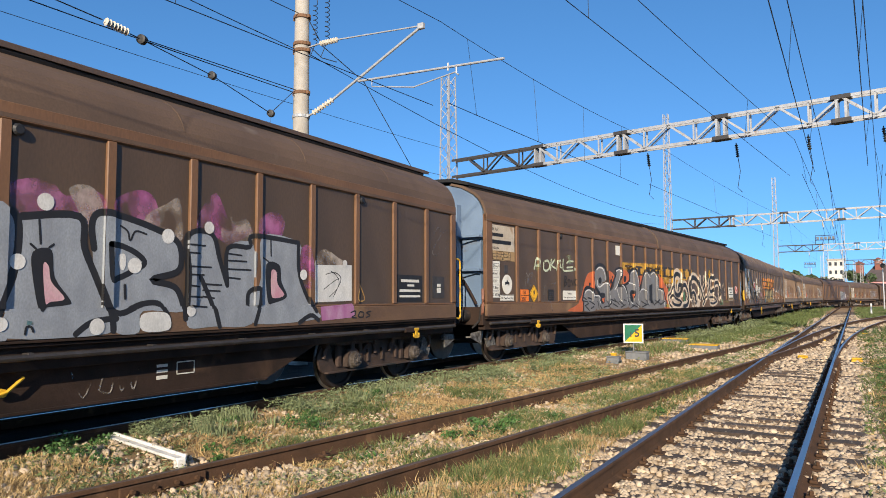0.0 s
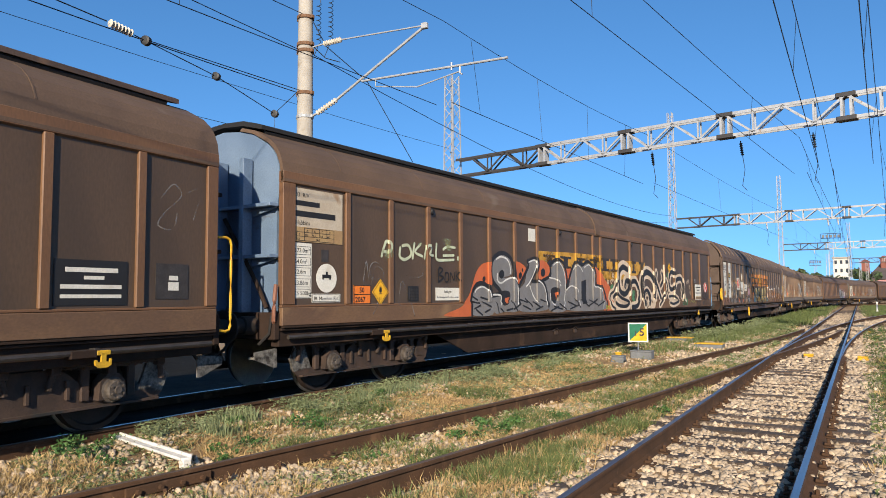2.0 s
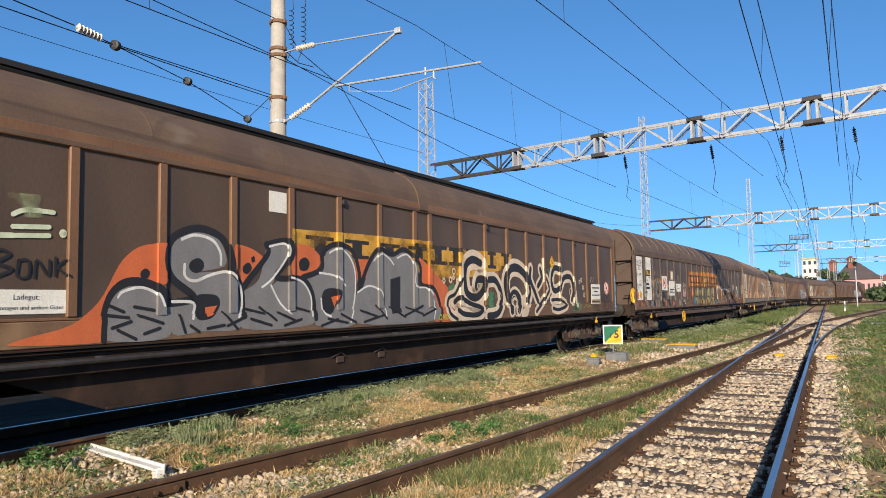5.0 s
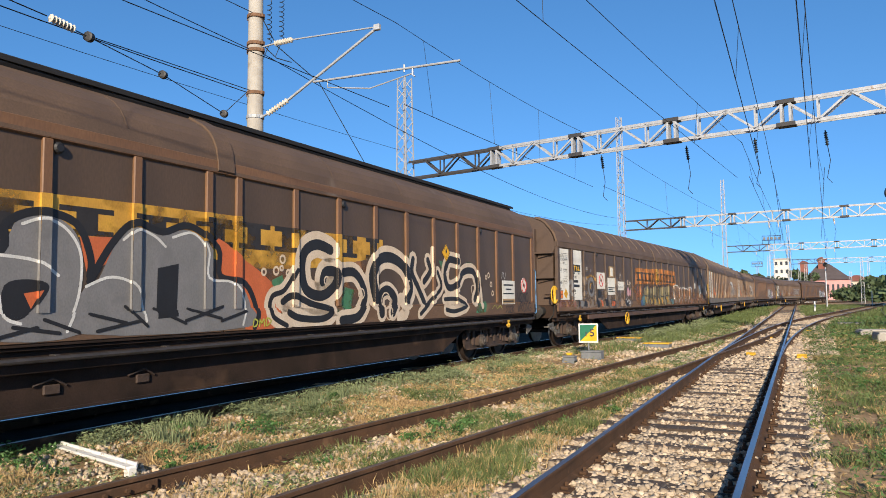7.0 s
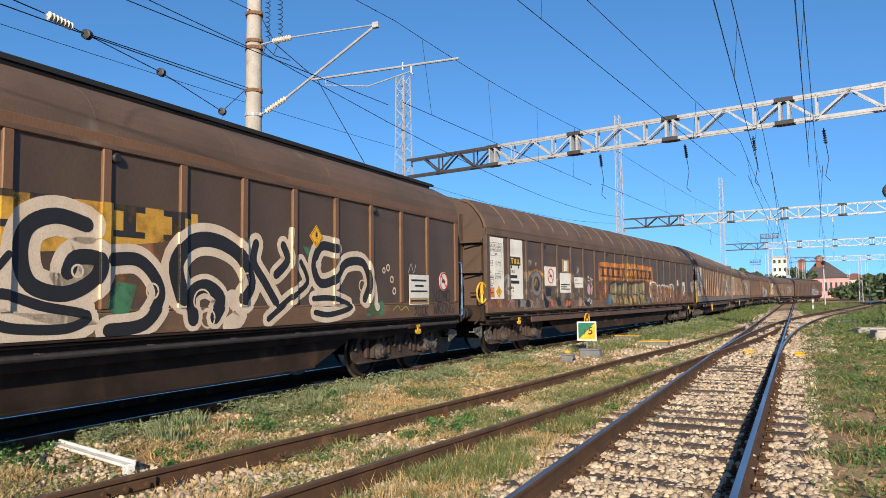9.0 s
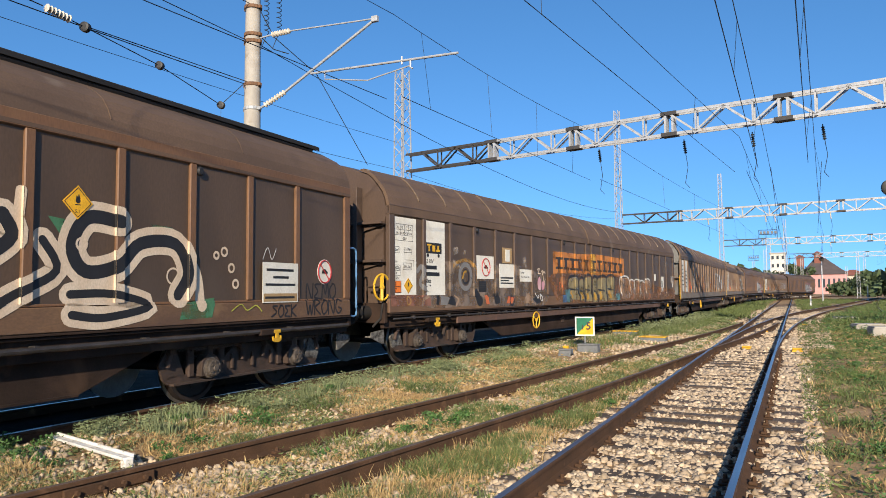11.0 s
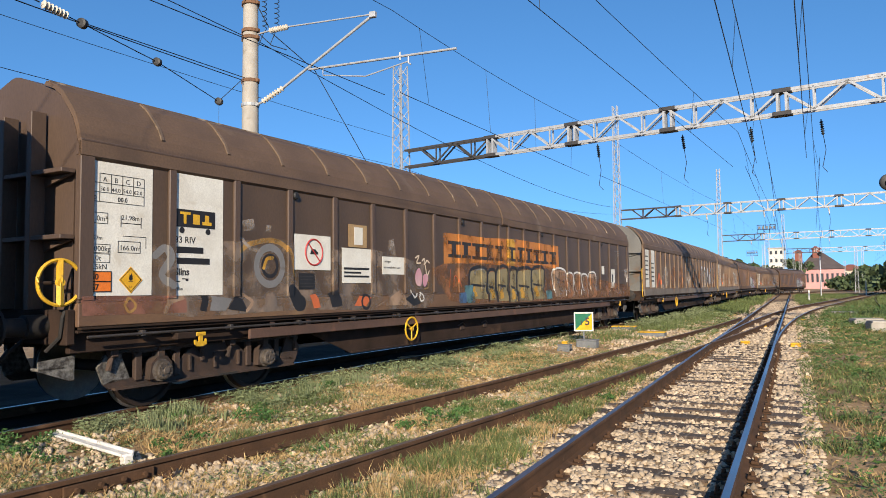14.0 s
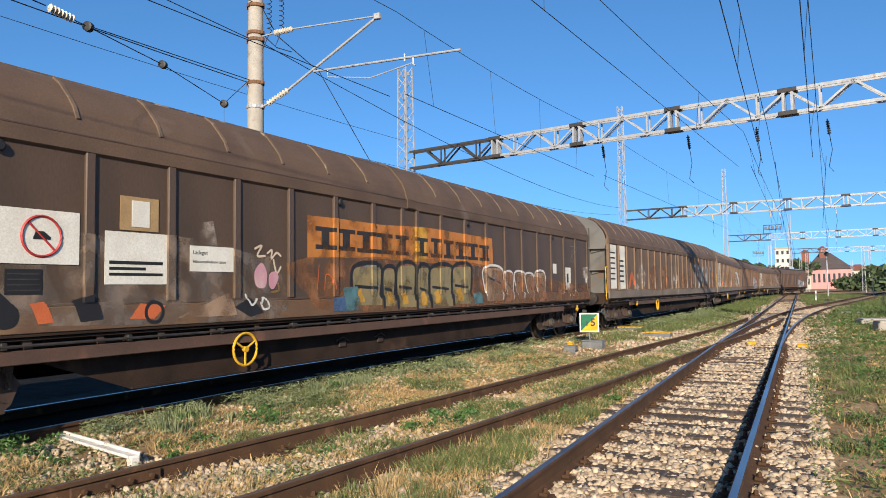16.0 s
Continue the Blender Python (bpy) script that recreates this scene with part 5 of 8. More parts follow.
    p.line(BLACKSP, 0.08, [(7.94, 1.72), (8.32, 1.84), (8.35, 2.07), (8.65, 2.21), (9.03, 2.13), (9.19, 1.82), (9.19, 1.62)])
    p.fill(BLACKSP, 3, [(8.35, 1.52), (8.57, 1.58), (8.75, 1.52), (8.64, 1.33), (8.49, 1.22), (8.35, 1.24)])
    p.fill(ORANGESP, 4, [(8.53, 1.45), (8.7, 1.48), (8.6, 1.31)])
    p.line(BLACKSP, 0.08, [(9.19, 1.57), (9.44, 1.97), (9.71, 2.2), (10.07, 2.13), (10.45, 2.23), (10.9, 2.0), (10.94, 1.67), (11.37, 1.58), (11.58, 1.23), (11.51, 1.03)])
    p.fill(BLACKSP, 3, [(10.01, 1.73), (10.3, 1.79), (10.28, 1.2), (10.0, 1.18)])
    p.line(WHITESP, 0.035, [(5.95, 2.1), (6.13, 2.16), (6.38, 2.12), (6.5, 1.98), (6.51, 1.84)])
    p.line(WHITESP, 0.035, [(5.99, 1.82), (6.0, 1.69), (6.14, 1.64), (6.38, 1.72), (6.64, 1.75), (6.81, 1.59), (6.84, 1.35), (6.77, 1.22)])
    p.line(WHITESP, 0.035, [(5.83, 1.41), (6.12, 1.39), (6.09, 1.22)])
    p.line(WHITESP, 0.03, [(5.16, 1.46), (5.24, 1.52), (5.44, 1.56), (5.64, 1.49), (5.71, 1.37)])
    p.line(WHITESP, 0.03, [(7.31, 2.1), (7.6, 2.15), (7.65, 2.01), (7.37, 1.7), (7.18, 1.58)])
    p.line(WHITESP, 0.03, [(7.34, 1.6), (7.49, 1.39), (7.68, 1.24)])
    p.line(WHITESP, 0.03, [(7.68, 1.71), (7.94, 1.65), (8.1, 1.45), (8.1, 1.2)])
    p.line(WHITESP, 0.03, [(8.5, 2.08), (8.72, 2.15), (8.95, 2.05), (9.09, 1.81), (9.07, 1.42), (8.94, 1.09)])
    p.line(WHITESP, 0.03, [(8.28, 1.79), (8.64, 1.75), (8.86, 1.62)])
    p.line(WHITESP, 0.03, [(8.31, 1.43), (8.35, 1.24), (8.49, 1.18)])
    p.line(WHITESP, 0.03, [(9.15, 1.52), (9.44, 1.62), (9.74, 1.52), (9.85, 1.16)])
    p.line(WHITESP, 0.03, [(9.57, 2.01), (9.75, 2.13), (9.97, 2.07), (10.11, 1.97)])
    p.line(WHITESP, 0.03, [(10.21, 2.08), (10.5, 2.15), (10.72, 1.97), (10.73, 1.64), (11.15, 1.59), (11.36, 1.35), (11.3, 1.07)])
    p.fill(BLACKSP, 1, [(5.43, 1.72), (5.49, 1.76), (5.54, 1.72), (5.51, 1.66), (5.44, 1.66)])
    p.fill(BLACKSP, 1, [(6.86, 1.83), (6.95, 1.88), (7.0, 1.81), (6.93, 1.74), (6.86, 1.76)])
    p.fill(BLACKSP, 1, [(7.87, 1.94), (7.99, 1.99), (8.07, 1.92), (8.02, 1.82), (7.88, 1.82)])
    p.fill(BLACKSP, 1, [(6.99, 1.94), (7.04, 1.97), (7.06, 1.9), (7.0, 1.88)])
    p.line(BLACKSP, 0.035, [(5.01, 1.38), (5.24, 1.31)])
    p.line(BLACKSP, 0.035, [(4.98, 1.28), (5.28, 1.25)])
    p.line(BLACKSP, 0.035, [(5.36, 1.36), (5.6, 1.32)])
    p.line(BLACKSP, 0.035, [(5.04, 1.15), (5.3, 1.21)])
    p.line(BLACKSP, 0.035, [(5.13, 1.13), (5.36, 1.03)])
    p.line(BLACKSP, 0.035, [(5.4, 1.27), (5.69, 1.18)])
    p.line(BLACKSP, 0.035, [(5.46, 1.08), (5.65, 1.13)])
    p.line(BLACKSP, 0.035, [(5.91, 1.26), (5.98, 1.07)])
    p.line(BLACKSP, 0.035, [(6.05, 1.14), (6.17, 1.07)])
    p.line(BLACKSP, 0.035, [(6.29, 1.1), (6.54, 1.13)])
    p.line(BLACKSP, 0.035, [(6.53, 1.28), (6.74, 1.08)])
    p.line(BLACKSP, 0.035, [(6.59, 1.12), (6.82, 1.2)])
    p.line(BLACKSP, 0.035, [(6.91, 1.31), (7.19, 1.25)])
    p.line(BLACKSP, 0.035, [(6.96, 1.19), (7.31, 1.1)])
    p.line(BLACKSP, 0.035, [(7.13, 1.33), (7.4, 1.16)])
    p.line(BLACKSP, 0.035, [(7.43, 1.26), (7.74, 1.15)])
    p.line(BLACKSP, 0.035, [(7.55, 1.09), (7.87, 1.16)])
    p.line(BLACKSP, 0.035, [(7.77, 1.32), (8.04, 1.26)])
    p.line(BLACKSP, 0.035, [(8.28, 1.06), (8.64, 1.14)])
    p.line(BLACKSP, 0.035, [(8.42, 1.15), (8.86, 1.08)])
    p.line(BLACKSP, 0.035, [(8.71, 1.21), (9.06, 1.08)])
    p.line(BLACKSP, 0.035, [(9.18, 1.25), (9.6, 1.15)])
    p.line(BLACKSP, 0.035, [(9.26, 1.08), (9.78, 1.17)])
    p.line(BLACKSP, 0.035, [(9.6, 1.32), (9.86, 1.11)])
    p.line(BLACKSP, 0.035, [(9.96, 1.29), (10.38, 1.12)])
    p.line(BLACKSP, 0.035, [(10.38, 1.15), (10.98, 1.3)])
    p.line(BLACKSP, 0.035, [(10.43, 1.28), (10.93, 1.16)])
    p.line(BLACKSP, 0.035, [(10.93, 1.13), (11.36, 1.24)])
    p.line(PALEGREEN, 0.05, [(2.16, 2.01), (2.27, 2.24), (2.38, 2.19), (2.33, 2.08), (2.19, 2.09)])
    p.line(PALEGREEN, 0.05, [(2.63, 2.16), (2.62, 2.02), (2.76, 1.98), (2.92, 2.07), (2.85, 2.21), (2.69, 2.2)])
    p.line(PALEGREEN, 0.05, [(2.96, 2.01), (3.01, 2.25)])
    p.line(PALEGREEN, 0.045, [(3.19, 2.25), (3.03, 2.12), (3.24, 2.05)])
    p.line(PALEGREEN, 0.045, [(3.3, 2.02), (3.37, 2.23), (3.52, 2.21), (3.41, 2.1), (3.56, 2.08)])
    p.line(PALEGREEN, 0.05, [(3.67, 2.28), (3.66, 2.03), (3.88, 2.01)])
    p.line(PALEGREEN, 0.045, [(3.88, 2.2), (4.0, 2.25), (4.26, 2.25)])
    p.line(PALEGREEN, 0.045, [(3.88, 2.09), (4.22, 2.11)])
    p.line(PALEGREEN, 0.045, [(3.88, 2.01), (4.22, 2.03)])
    p.ring(PALEGREEN, (4.36, 2.06), 0.020, 0.04)
    p.fill(LIMEMIST, 0, [(2.07, 2.17), (2.38, 2.25), (2.42, 2.01), (2.16, 1.93)])
    p.fill(LIMEMIST, 0, [(3.83, 2.39), (4.31, 2.41), (4.31, 2.2), (3.84, 2.17)])
    p.fill(LIMEMIST, 0, [(2.91, 2.24), (3.22, 2.3), (3.24, 2.18), (2.92, 2.07)])
    p.line(BLACKSP, 0.03, [(3.72, 1.65), (3.74, 1.87), (3.86, 1.84), (3.75, 1.76), (3.88, 1.71), (3.72, 1.63)])
    p.line(BLACKSP, 0.025, [(3.94, 1.79), (3.93, 1.65), (4.03, 1.65), (4.03, 1.79), (3.94, 1.79)])
    p.line(BLACKSP, 0.025, [(4.09, 1.64), (4.11, 1.8), (4.22, 1.66), (4.23, 1.8)])
    p.line(BLACKSP, 0.025, [(4.29, 1.66), (4.29, 1.83)])
    p.line(BLACKSP, 0.025, [(4.4, 1.81), (4.31, 1.74), (4.43, 1.66)])
    p.line(GREYMIST, 0.018, [(1.73, 1.61), (1.8, 1.91), (1.88, 1.51), (2.0, 1.82), (2.19, 1.78), (2.17, 1.59)])
    p.line(GREYMIST, 0.018, [(1.92, 1.12), (2.07, 1.3)])
    p.line(GREYMIST, 0.018, [(2.58, 1.24), (2.67, 1.63), (2.87, 1.29), (2.97, 1.05)])
    p.line(GREYMIST, 0.018, [(2.79, 1.72), (3.16, 1.7), (3.34, 1.88)])
    p.ring(GREYMIST, (2.01, 1.77), 0.140, 0.015)
    p.done("grey bubble letters with white highlights on orange")
    p = Paint(slate_wagon, 22.68, "smooth", CURL_MARKS)
    p.fill(YELLOWSP, 0, [(11.07, 2.34), (11.62, 2.34), (12.22, 2.35), (13.24, 2.35), (14.15, 2.36), (15.26, 2.36), (15.26, 2.11), (14.16, 1.89), (13.05, 1.8), (12.27, 1.78), (11.62, 1.83), (11.44, 1.88), (11.09, 1.93)])
    for u, w in ((11.35, 0.42), (11.85, 0.62), (12.55, 0.5), (13.2, 0.45), (14.1, 0.4), (14.75, 0.4)):
        p.slab(BLACKPRINT, u, 2.02, w, 0.34)
    p.fill(RUSTMIST, 0, [(12.27, 1.79), (13.05, 1.82), (13.15, 1.51), (12.68, 1.06), (12.09, 1.05), (12.24, 1.5)])
    p.fill(RUSTMIST, 0, [(13.8, 1.77), (14.95, 1.99), (14.82, 1.38), (13.58, 1.06), (13.16, 1.11)])
    p.fill(GREENSP, 0, [(12.51, 1.64), (12.71, 1.71), (12.76, 1.58), (12.49, 1.49)])
    p.fill(GREENSP, 0, [(14.16, 1.56), (14.41, 1.52), (14.32, 1.25), (13.81, 1.04)])
    p.fill(GREENSP, 0, [(15.88, 2.09), (16.14, 2.18), (16.1, 1.97)])
    p.fill(GREENSP, 0, [(17.27, 2.11), (17.48, 2.09), (17.43, 1.91)])
    p.fill(GREENSP, 0, [(18.5, 2.13), (18.81, 2.12), (18.68, 1.95)])
    p.fill(GREENSP, 0, [(18.97, 1.25), (19.5, 1.31), (19.43, 1.07), (18.91, 1.06)])
    p.line(CREAMSP, 0.216, [(13.0, 1.78), (12.76, 1.51), (12.52, 1.43), (12.46, 1.28), (12.52, 1.14), (12.77, 1.03)])
    p.line(CREAMSP, 0.392, [(13.79, 2.11), (13.46, 2.17), (13.19, 2.05), (13.12, 1.78), (13.23, 1.51), (13.58, 1.43), (13.89, 1.58), (13.94, 1.77), (13.68, 1.78), (13.6, 1.64)])
    p.line(CREAMSP, 0.314, [(14.09, 1.78), (14.41, 1.79), (14.64, 1.61), (14.71, 1.38), (14.48, 1.11), (14.04, 1.06)])
    p.line(CREAMSP, 0.295, [(12.72, 1.35), (12.95, 1.43), (13.36, 1.31), (13.8, 1.22), (13.58, 1.1), (13.06, 1.12), (12.82, 1.2)])
    p.line(CREAMSP, 0.392, [(15.03, 1.38), (14.92, 1.76), (15.17, 2.03), (15.56, 2.07), (15.97, 1.91), (16.18, 1.58), (16.05, 1.37)])
    p.line(CREAMSP, 0.295, [(15.17, 1.14), (15.17, 1.42), (15.4, 1.52), (15.64, 1.37), (15.52, 1.15)])
    p.line(CREAMSP, 0.235, [(15.84, 1.37), (15.96, 1.17), (15.76, 1.04)])
    p.line(CREAMSP, 0.295, [(16.27, 2.08), (16.23, 1.84), (16.45, 1.58), (16.68, 1.31)])
    p.line(CREAMSP, 0.274, [(16.83, 2.09), (16.92, 1.89), (16.68, 1.69)])
    p.line(CREAMSP, 0.088, [(16.97, 2.09), (16.99, 2.32)])
    p.line(CREAMSP, 0.235, [(17.22, 1.88), (17.37, 1.59), (16.96, 1.36), (16.49, 1.1)])
    p.line(CREAMSP, 0.314, [(18.09, 2.12), (17.7, 2.13), (17.53, 1.83), (17.69, 1.59), (18.08, 1.66), (18.37, 1.91), (18.86, 1.93), (19.05, 1.61), (18.91, 1.35)])
    p.line(CREAMSP, 0.235, [(17.52, 1.36), (18.02, 1.36), (18.48, 1.23), (17.9, 1.12), (17.52, 1.16)])
    p.line(CREAMSP, 0.157, [(18.93, 1.86), (19.18, 1.61), (19.26, 1.22)])
    p.line(BLACKSP, 0.070, [(13.0, 1.78), (12.76, 1.51), (12.52, 1.43), (12.46, 1.28), (12.52, 1.14), (12.77, 1.03)])
    p.line(BLACKSP, 0.154, [(13.79, 2.11), (13.46, 2.17), (13.19, 2.05), (13.12, 1.78), (13.23, 1.51), (13.58, 1.43), (13.89, 1.58), (13.94, 1.77), (13.68, 1.78), (13.6, 1.64)])
    p.line(BLACKSP, 0.140, [(14.09, 1.78), (14.41, 1.79), (14.64, 1.61), (14.71, 1.38), (14.48, 1.11), (14.04, 1.06)])
    p.line(BLACKSP, 0.098, [(12.72, 1.35), (12.95, 1.43), (13.36, 1.31), (13.8, 1.22), (13.58, 1.1), (13.06, 1.12), (12.82, 1.2)])
    p.line(BLACKSP, 0.182, [(15.03, 1.38), (14.92, 1.76), (15.17, 2.03), (15.56, 2.07), (15.97, 1.91), (16.18, 1.58), (16.05, 1.37)])
    p.line(BLACKSP, 0.168, [(15.17, 1.14), (15.17, 1.42), (15.4, 1.52), (15.64, 1.37), (15.52, 1.15)])
    p.line(BLACKSP, 0.126, [(16.27, 2.08), (16.23, 1.84), (16.45, 1.58), (16.68, 1.31)])
    p.line(BLACKSP, 0.126, [(16.83, 2.09), (16.92, 1.89), (16.68, 1.69)])
    p.line(BLACKSP, 0.084, [(17.22, 1.88), (17.37, 1.59), (16.96, 1.36), (16.49, 1.1)])
    p.line(BLACKSP, 0.140, [(18.09, 2.12), (17.7, 2.13), (17.53, 1.83), (17.69, 1.59), (18.08, 1.66), (18.37, 1.91), (18.86, 1.93), (19.05, 1.61), (18.91, 1.35)])
    p.line(BLACKSP, 0.084, [(17.52, 1.36), (18.02, 1.36), (18.48, 1.23), (17.9, 1.12), (17.52, 1.16)])
    p.ring(CREAMSP, (13.7, 1.65), 0.060, 0.022)
    p.ring(CREAMSP, (14.61, 1.46), 0.080, 0.022)
    p.ring(CREAMSP, (15.34, 1.35), 0.130, 0.022)
    p.ring(CREAMSP, (16.07, 1.62), 0.070, 0.022)
    p.ring(CREAMSP, (17.64, 1.86), 0.060, 0.022)
    p.ring(CREAMSP, (18.83, 1.56), 0.090, 0.022)
    p.ring(CREAMSP, (15.4, 1.14), 0.110, 0.022)
    p.ring(CREAMSP, (12.71, 1.92), 0.050, 0.03)
    p.ring(CREAMSP, (12.58, 1.76), 0.050, 0.03)
    p.ring(CREAMSP, (12.83, 1.74), 0.040, 0.03)
    p.ring(CREAMSP, (12.34, 1.74), 0.040, 0.03)
    p.ring(CREAMSP, (12.69, 1.8), 0.030, 0.03)
    p.ring(CREAMSP, (19.79, 1.68), 0.050, 0.03)
    p.ring(CREAMSP, (19.66, 1.88), 0.050, 0.03)
    p.ring(CREAMSP, (19.87, 1.48), 0.050, 0.03)
    p.ring(CREAMSP, (19.52, 1.83), 0.040, 0.03)
    p.line(LIMESP, 0.020, [(12.11, 1.04), (12.13, 1.13), (12.19, 1.11), (12.17, 1.05), (12.11, 1.04)])
    p.line(LIMESP, 0.020, [(12.23, 1.04), (12.24, 1.13), (12.27, 1.08), (12.31, 1.13), (12.32, 1.04)])
    p.line(LIMESP, 0.020, [(12.35, 1.04), (12.37, 1.14), (12.45, 1.1), (12.37, 1.04)])
    p.line(LIMESP, 0.015, [(19.77, 1.14), (19.94, 1.22), (20.06, 1.14), (20.23, 1.2), (20.35, 1.12)])
    p.line(WHITESP, 0.012, [(20.4, 1.82), (20.5, 1.98), (20.59, 1.82), (20.68, 1.97)])
    p.done("black and cream curling letters with green and rust")
    p = Paint(slate_wagon, 22.68, "smooth", ((0.0, 0.0), (1.0, 1.0)))
    strokes = {"N": [[(0, 0), (0.1, 1), (0.75, 0), (0.9, 1)]], "E": [[(0.9, 0.95), (0.1, 0.9), (0.5, 0.5), (0.05, 0.1), (0.9, 0)]], "M": [[(0, 0), (0.15, 1), (0.5, 0.3), (0.8, 1), (1, 0)]],
               "O": [[(0.5, 1), (0.05, 0.6), (0.3, 0), (0.9, 0.3), (0.8, 0.9), (0.4, 1)]], "W": [[(0, 1), (0.25, 0), (0.5, 0.7), (0.7, 0), (1, 1)]],
               "R": [[(0.1, 0), (0.15, 1), (0.85, 0.85), (0.2, 0.5), (0.9, 0)]], "G": [[(0.9, 0.9), (0.3, 1), (0.05, 0.4), (0.5, 0), (0.95, 0.3), (0.5, 0.45)]],
               "S": [[(0.9, 0.95), (0.2, 0.9), (0.8, 0.45), (0.05, 0.05)]], "K": [[(0.1, 0), (0.1, 1)], [(0.9, 1), (0.15, 0.5), (0.9, 0)]]}
    for word, u, z, w, h, line in (("NEMO", 21.46, 1.27, 0.21, 0.23, 0.030), ("WRONG", 21.42, 1.04, 0.20, 0.21, 0.030), ("SOEK", 20.58, 1.03, 0.15, 0.16, 0.026)):
        for k, c in enumerate(word):
            for run in strokes[c]:
                p.line(BLACKSP, line, [(u + (k + a * 0.95) * w, z + b * h) for a, b in run])
    p.done("black felt-tip tags near the wall's end")
    q = Plates(slate_wagon, 22.68, SLATE_MARKS)
    s = q.sheet("data_sheet", CREAM, 0.29, 2.15, 1.27, 2.86, "worn cream data sheet", 0.003)
    q.letters("33  RIV", 0.34, 2.74, 0.085, BLACK, s, 0.0, 0.009)
    q.bars(BLACK, s, [(0.34, 0.80, 2.62, 0.07), (0.34, 1.12, 2.47, 0.08)], 0.009)
    q.letters("Habbins", 0.34, 2.36, 0.085, BLACK, s, 0.0, 0.009)
    s = q.sheet("load_table", TAN, 0.29, 2.13, 1.27, 2.33, "tan load limit table", 0.006)
    q.load_table(s, 0.36, 2.14, 0.145, 0.058, ("38.5", "46.5", "56.5", "64.5"), 0.012)
    s = q.sheet("data_sheet", WHITE, 0.29, 1.36, 0.65, 2.11, "narrow white data sheet", 0.003)
    for body, z in (("173.0m\u00b3", 1.98), ("64.0m\u00b2", 1.83), ("22.6m", 1.69), ("23.86m", 1.54), ("25 500kg", 1.40)):
        q.letters(body, 0.33, z, 0.085, BLACK, s, 0.0, 0.009)
        q.outline(BLACK, s, 0.31, z - 0.03, 0.63, z + 0.085, 0.006, 0.009)
    bm = bmesh.new()
    lathe(bm, [(0.215, 0), (0.215, 0.004)], Matrix.Translation((HALF - DEEP + 0.003, q.y(0.95), 1.64 * TALL)) @ pose(0, 0, 0, 0, 90, 0), 28)
    d = part("round_label", bm, WHITE, slate_wagon, "round white handling label")
    q.bars(BLACK, d, [(0.86, 1.04, 1.64, 0.05), (0.93, 0.97, 1.69, 0.04), (0.86, 0.89, 1.62, 0.02), (1.0, 1.03, 1.62, 0.02)], 0.009)
    s = q.sheet("station_label", WHITE, 0.66, 1.30, 1.23, 1.42, "white home-station label", 0.004)
    q.letters("Bf. Maschen Rbf.", 0.70, 1.33, 0.075, BLACK, s, 0.0, 0.010)
    q.outline(BLACK, s, 0.67, 1.31, 1.22, 1.41, 0.006, 0.010)
    s = q.sheet("code_label", PIPE, 0.84, 1.87, 0.98, 2.04, "small grey code label", 0.003)
    q.placard(1.52, 1.27, 1.90, 1.55)
    q.diamond(2.13, 1.45, 0.20)
    s = q.sheet("document_box", BLACK, 2.83, 1.30, 3.13, 1.55, "black mesh document holder", 0.004)
    q.bars(PIPE, s, [(2.85, 3.11, 1.33 + 0.05 * k, 0.012) for k in range(4)] + [(2.87 + 0.06 * k, 2.88 + 0.06 * k, 1.32, 0.2) for k in range(4)], 0.012)
    s = q.sheet("goods_label", WHITE, 3.64, 1.31, 4.42, 1.53, "white goods label with two lines of print", 0.004)
    q.letters("Ladegut:", 3.90, 1.44, 0.07, BLACK, s, 0.0, 0.010)
    q.letters("Kartonagen und andere G\u00fcter", 3.68, 1.35, 0.055, BLACK, s, 0.0, 0.010)
    q.sheet("pouch", WHITE, 7.30, 2.55, 7.62, 2.82, "torn pale document pouch", 0.004)
    q.marks = CURL_MARKS
    q.diamond(17.58, 2.27, 0.17, False)
    q.marks = ((0.0, 0.0), (1.0, 1.0))
    s = q.sheet("address_sheet", WHITE, 20.37, 1.23, 21.19, 1.78, "worn white address sheet with print bars", 0.042)
    q.bars(BLACK, s, [(20.45, 21.08, 1.66, 0.035), (20.60, 20.96, 1.56, 0.035), (20.43, 21.12, 1.46, 0.032)], 0.048)
    q.bars(TAN, s, [(20.39, 21.17, 1.245, 0.11)], 0.048)
    q.bars(BLACK, s, [(20.42, 21.10, 1.285, 0.03)], 0.050)
    q.no_shunt(21.95, 1.68, 0.17)
    bm = bmesh.new()
    lathe(bm, [(0.20, 0), (0.20, 0.004)], Matrix.Translation((HALF - DEEP + 0.003, q.y(21.95), 1.68 * TALL)) @ pose(0, 0, 0, 0, 90, 0), 24)
    part("round_label", bm, WHITE, slate_wagon, "round white handling label")


paint_slate_wagon()


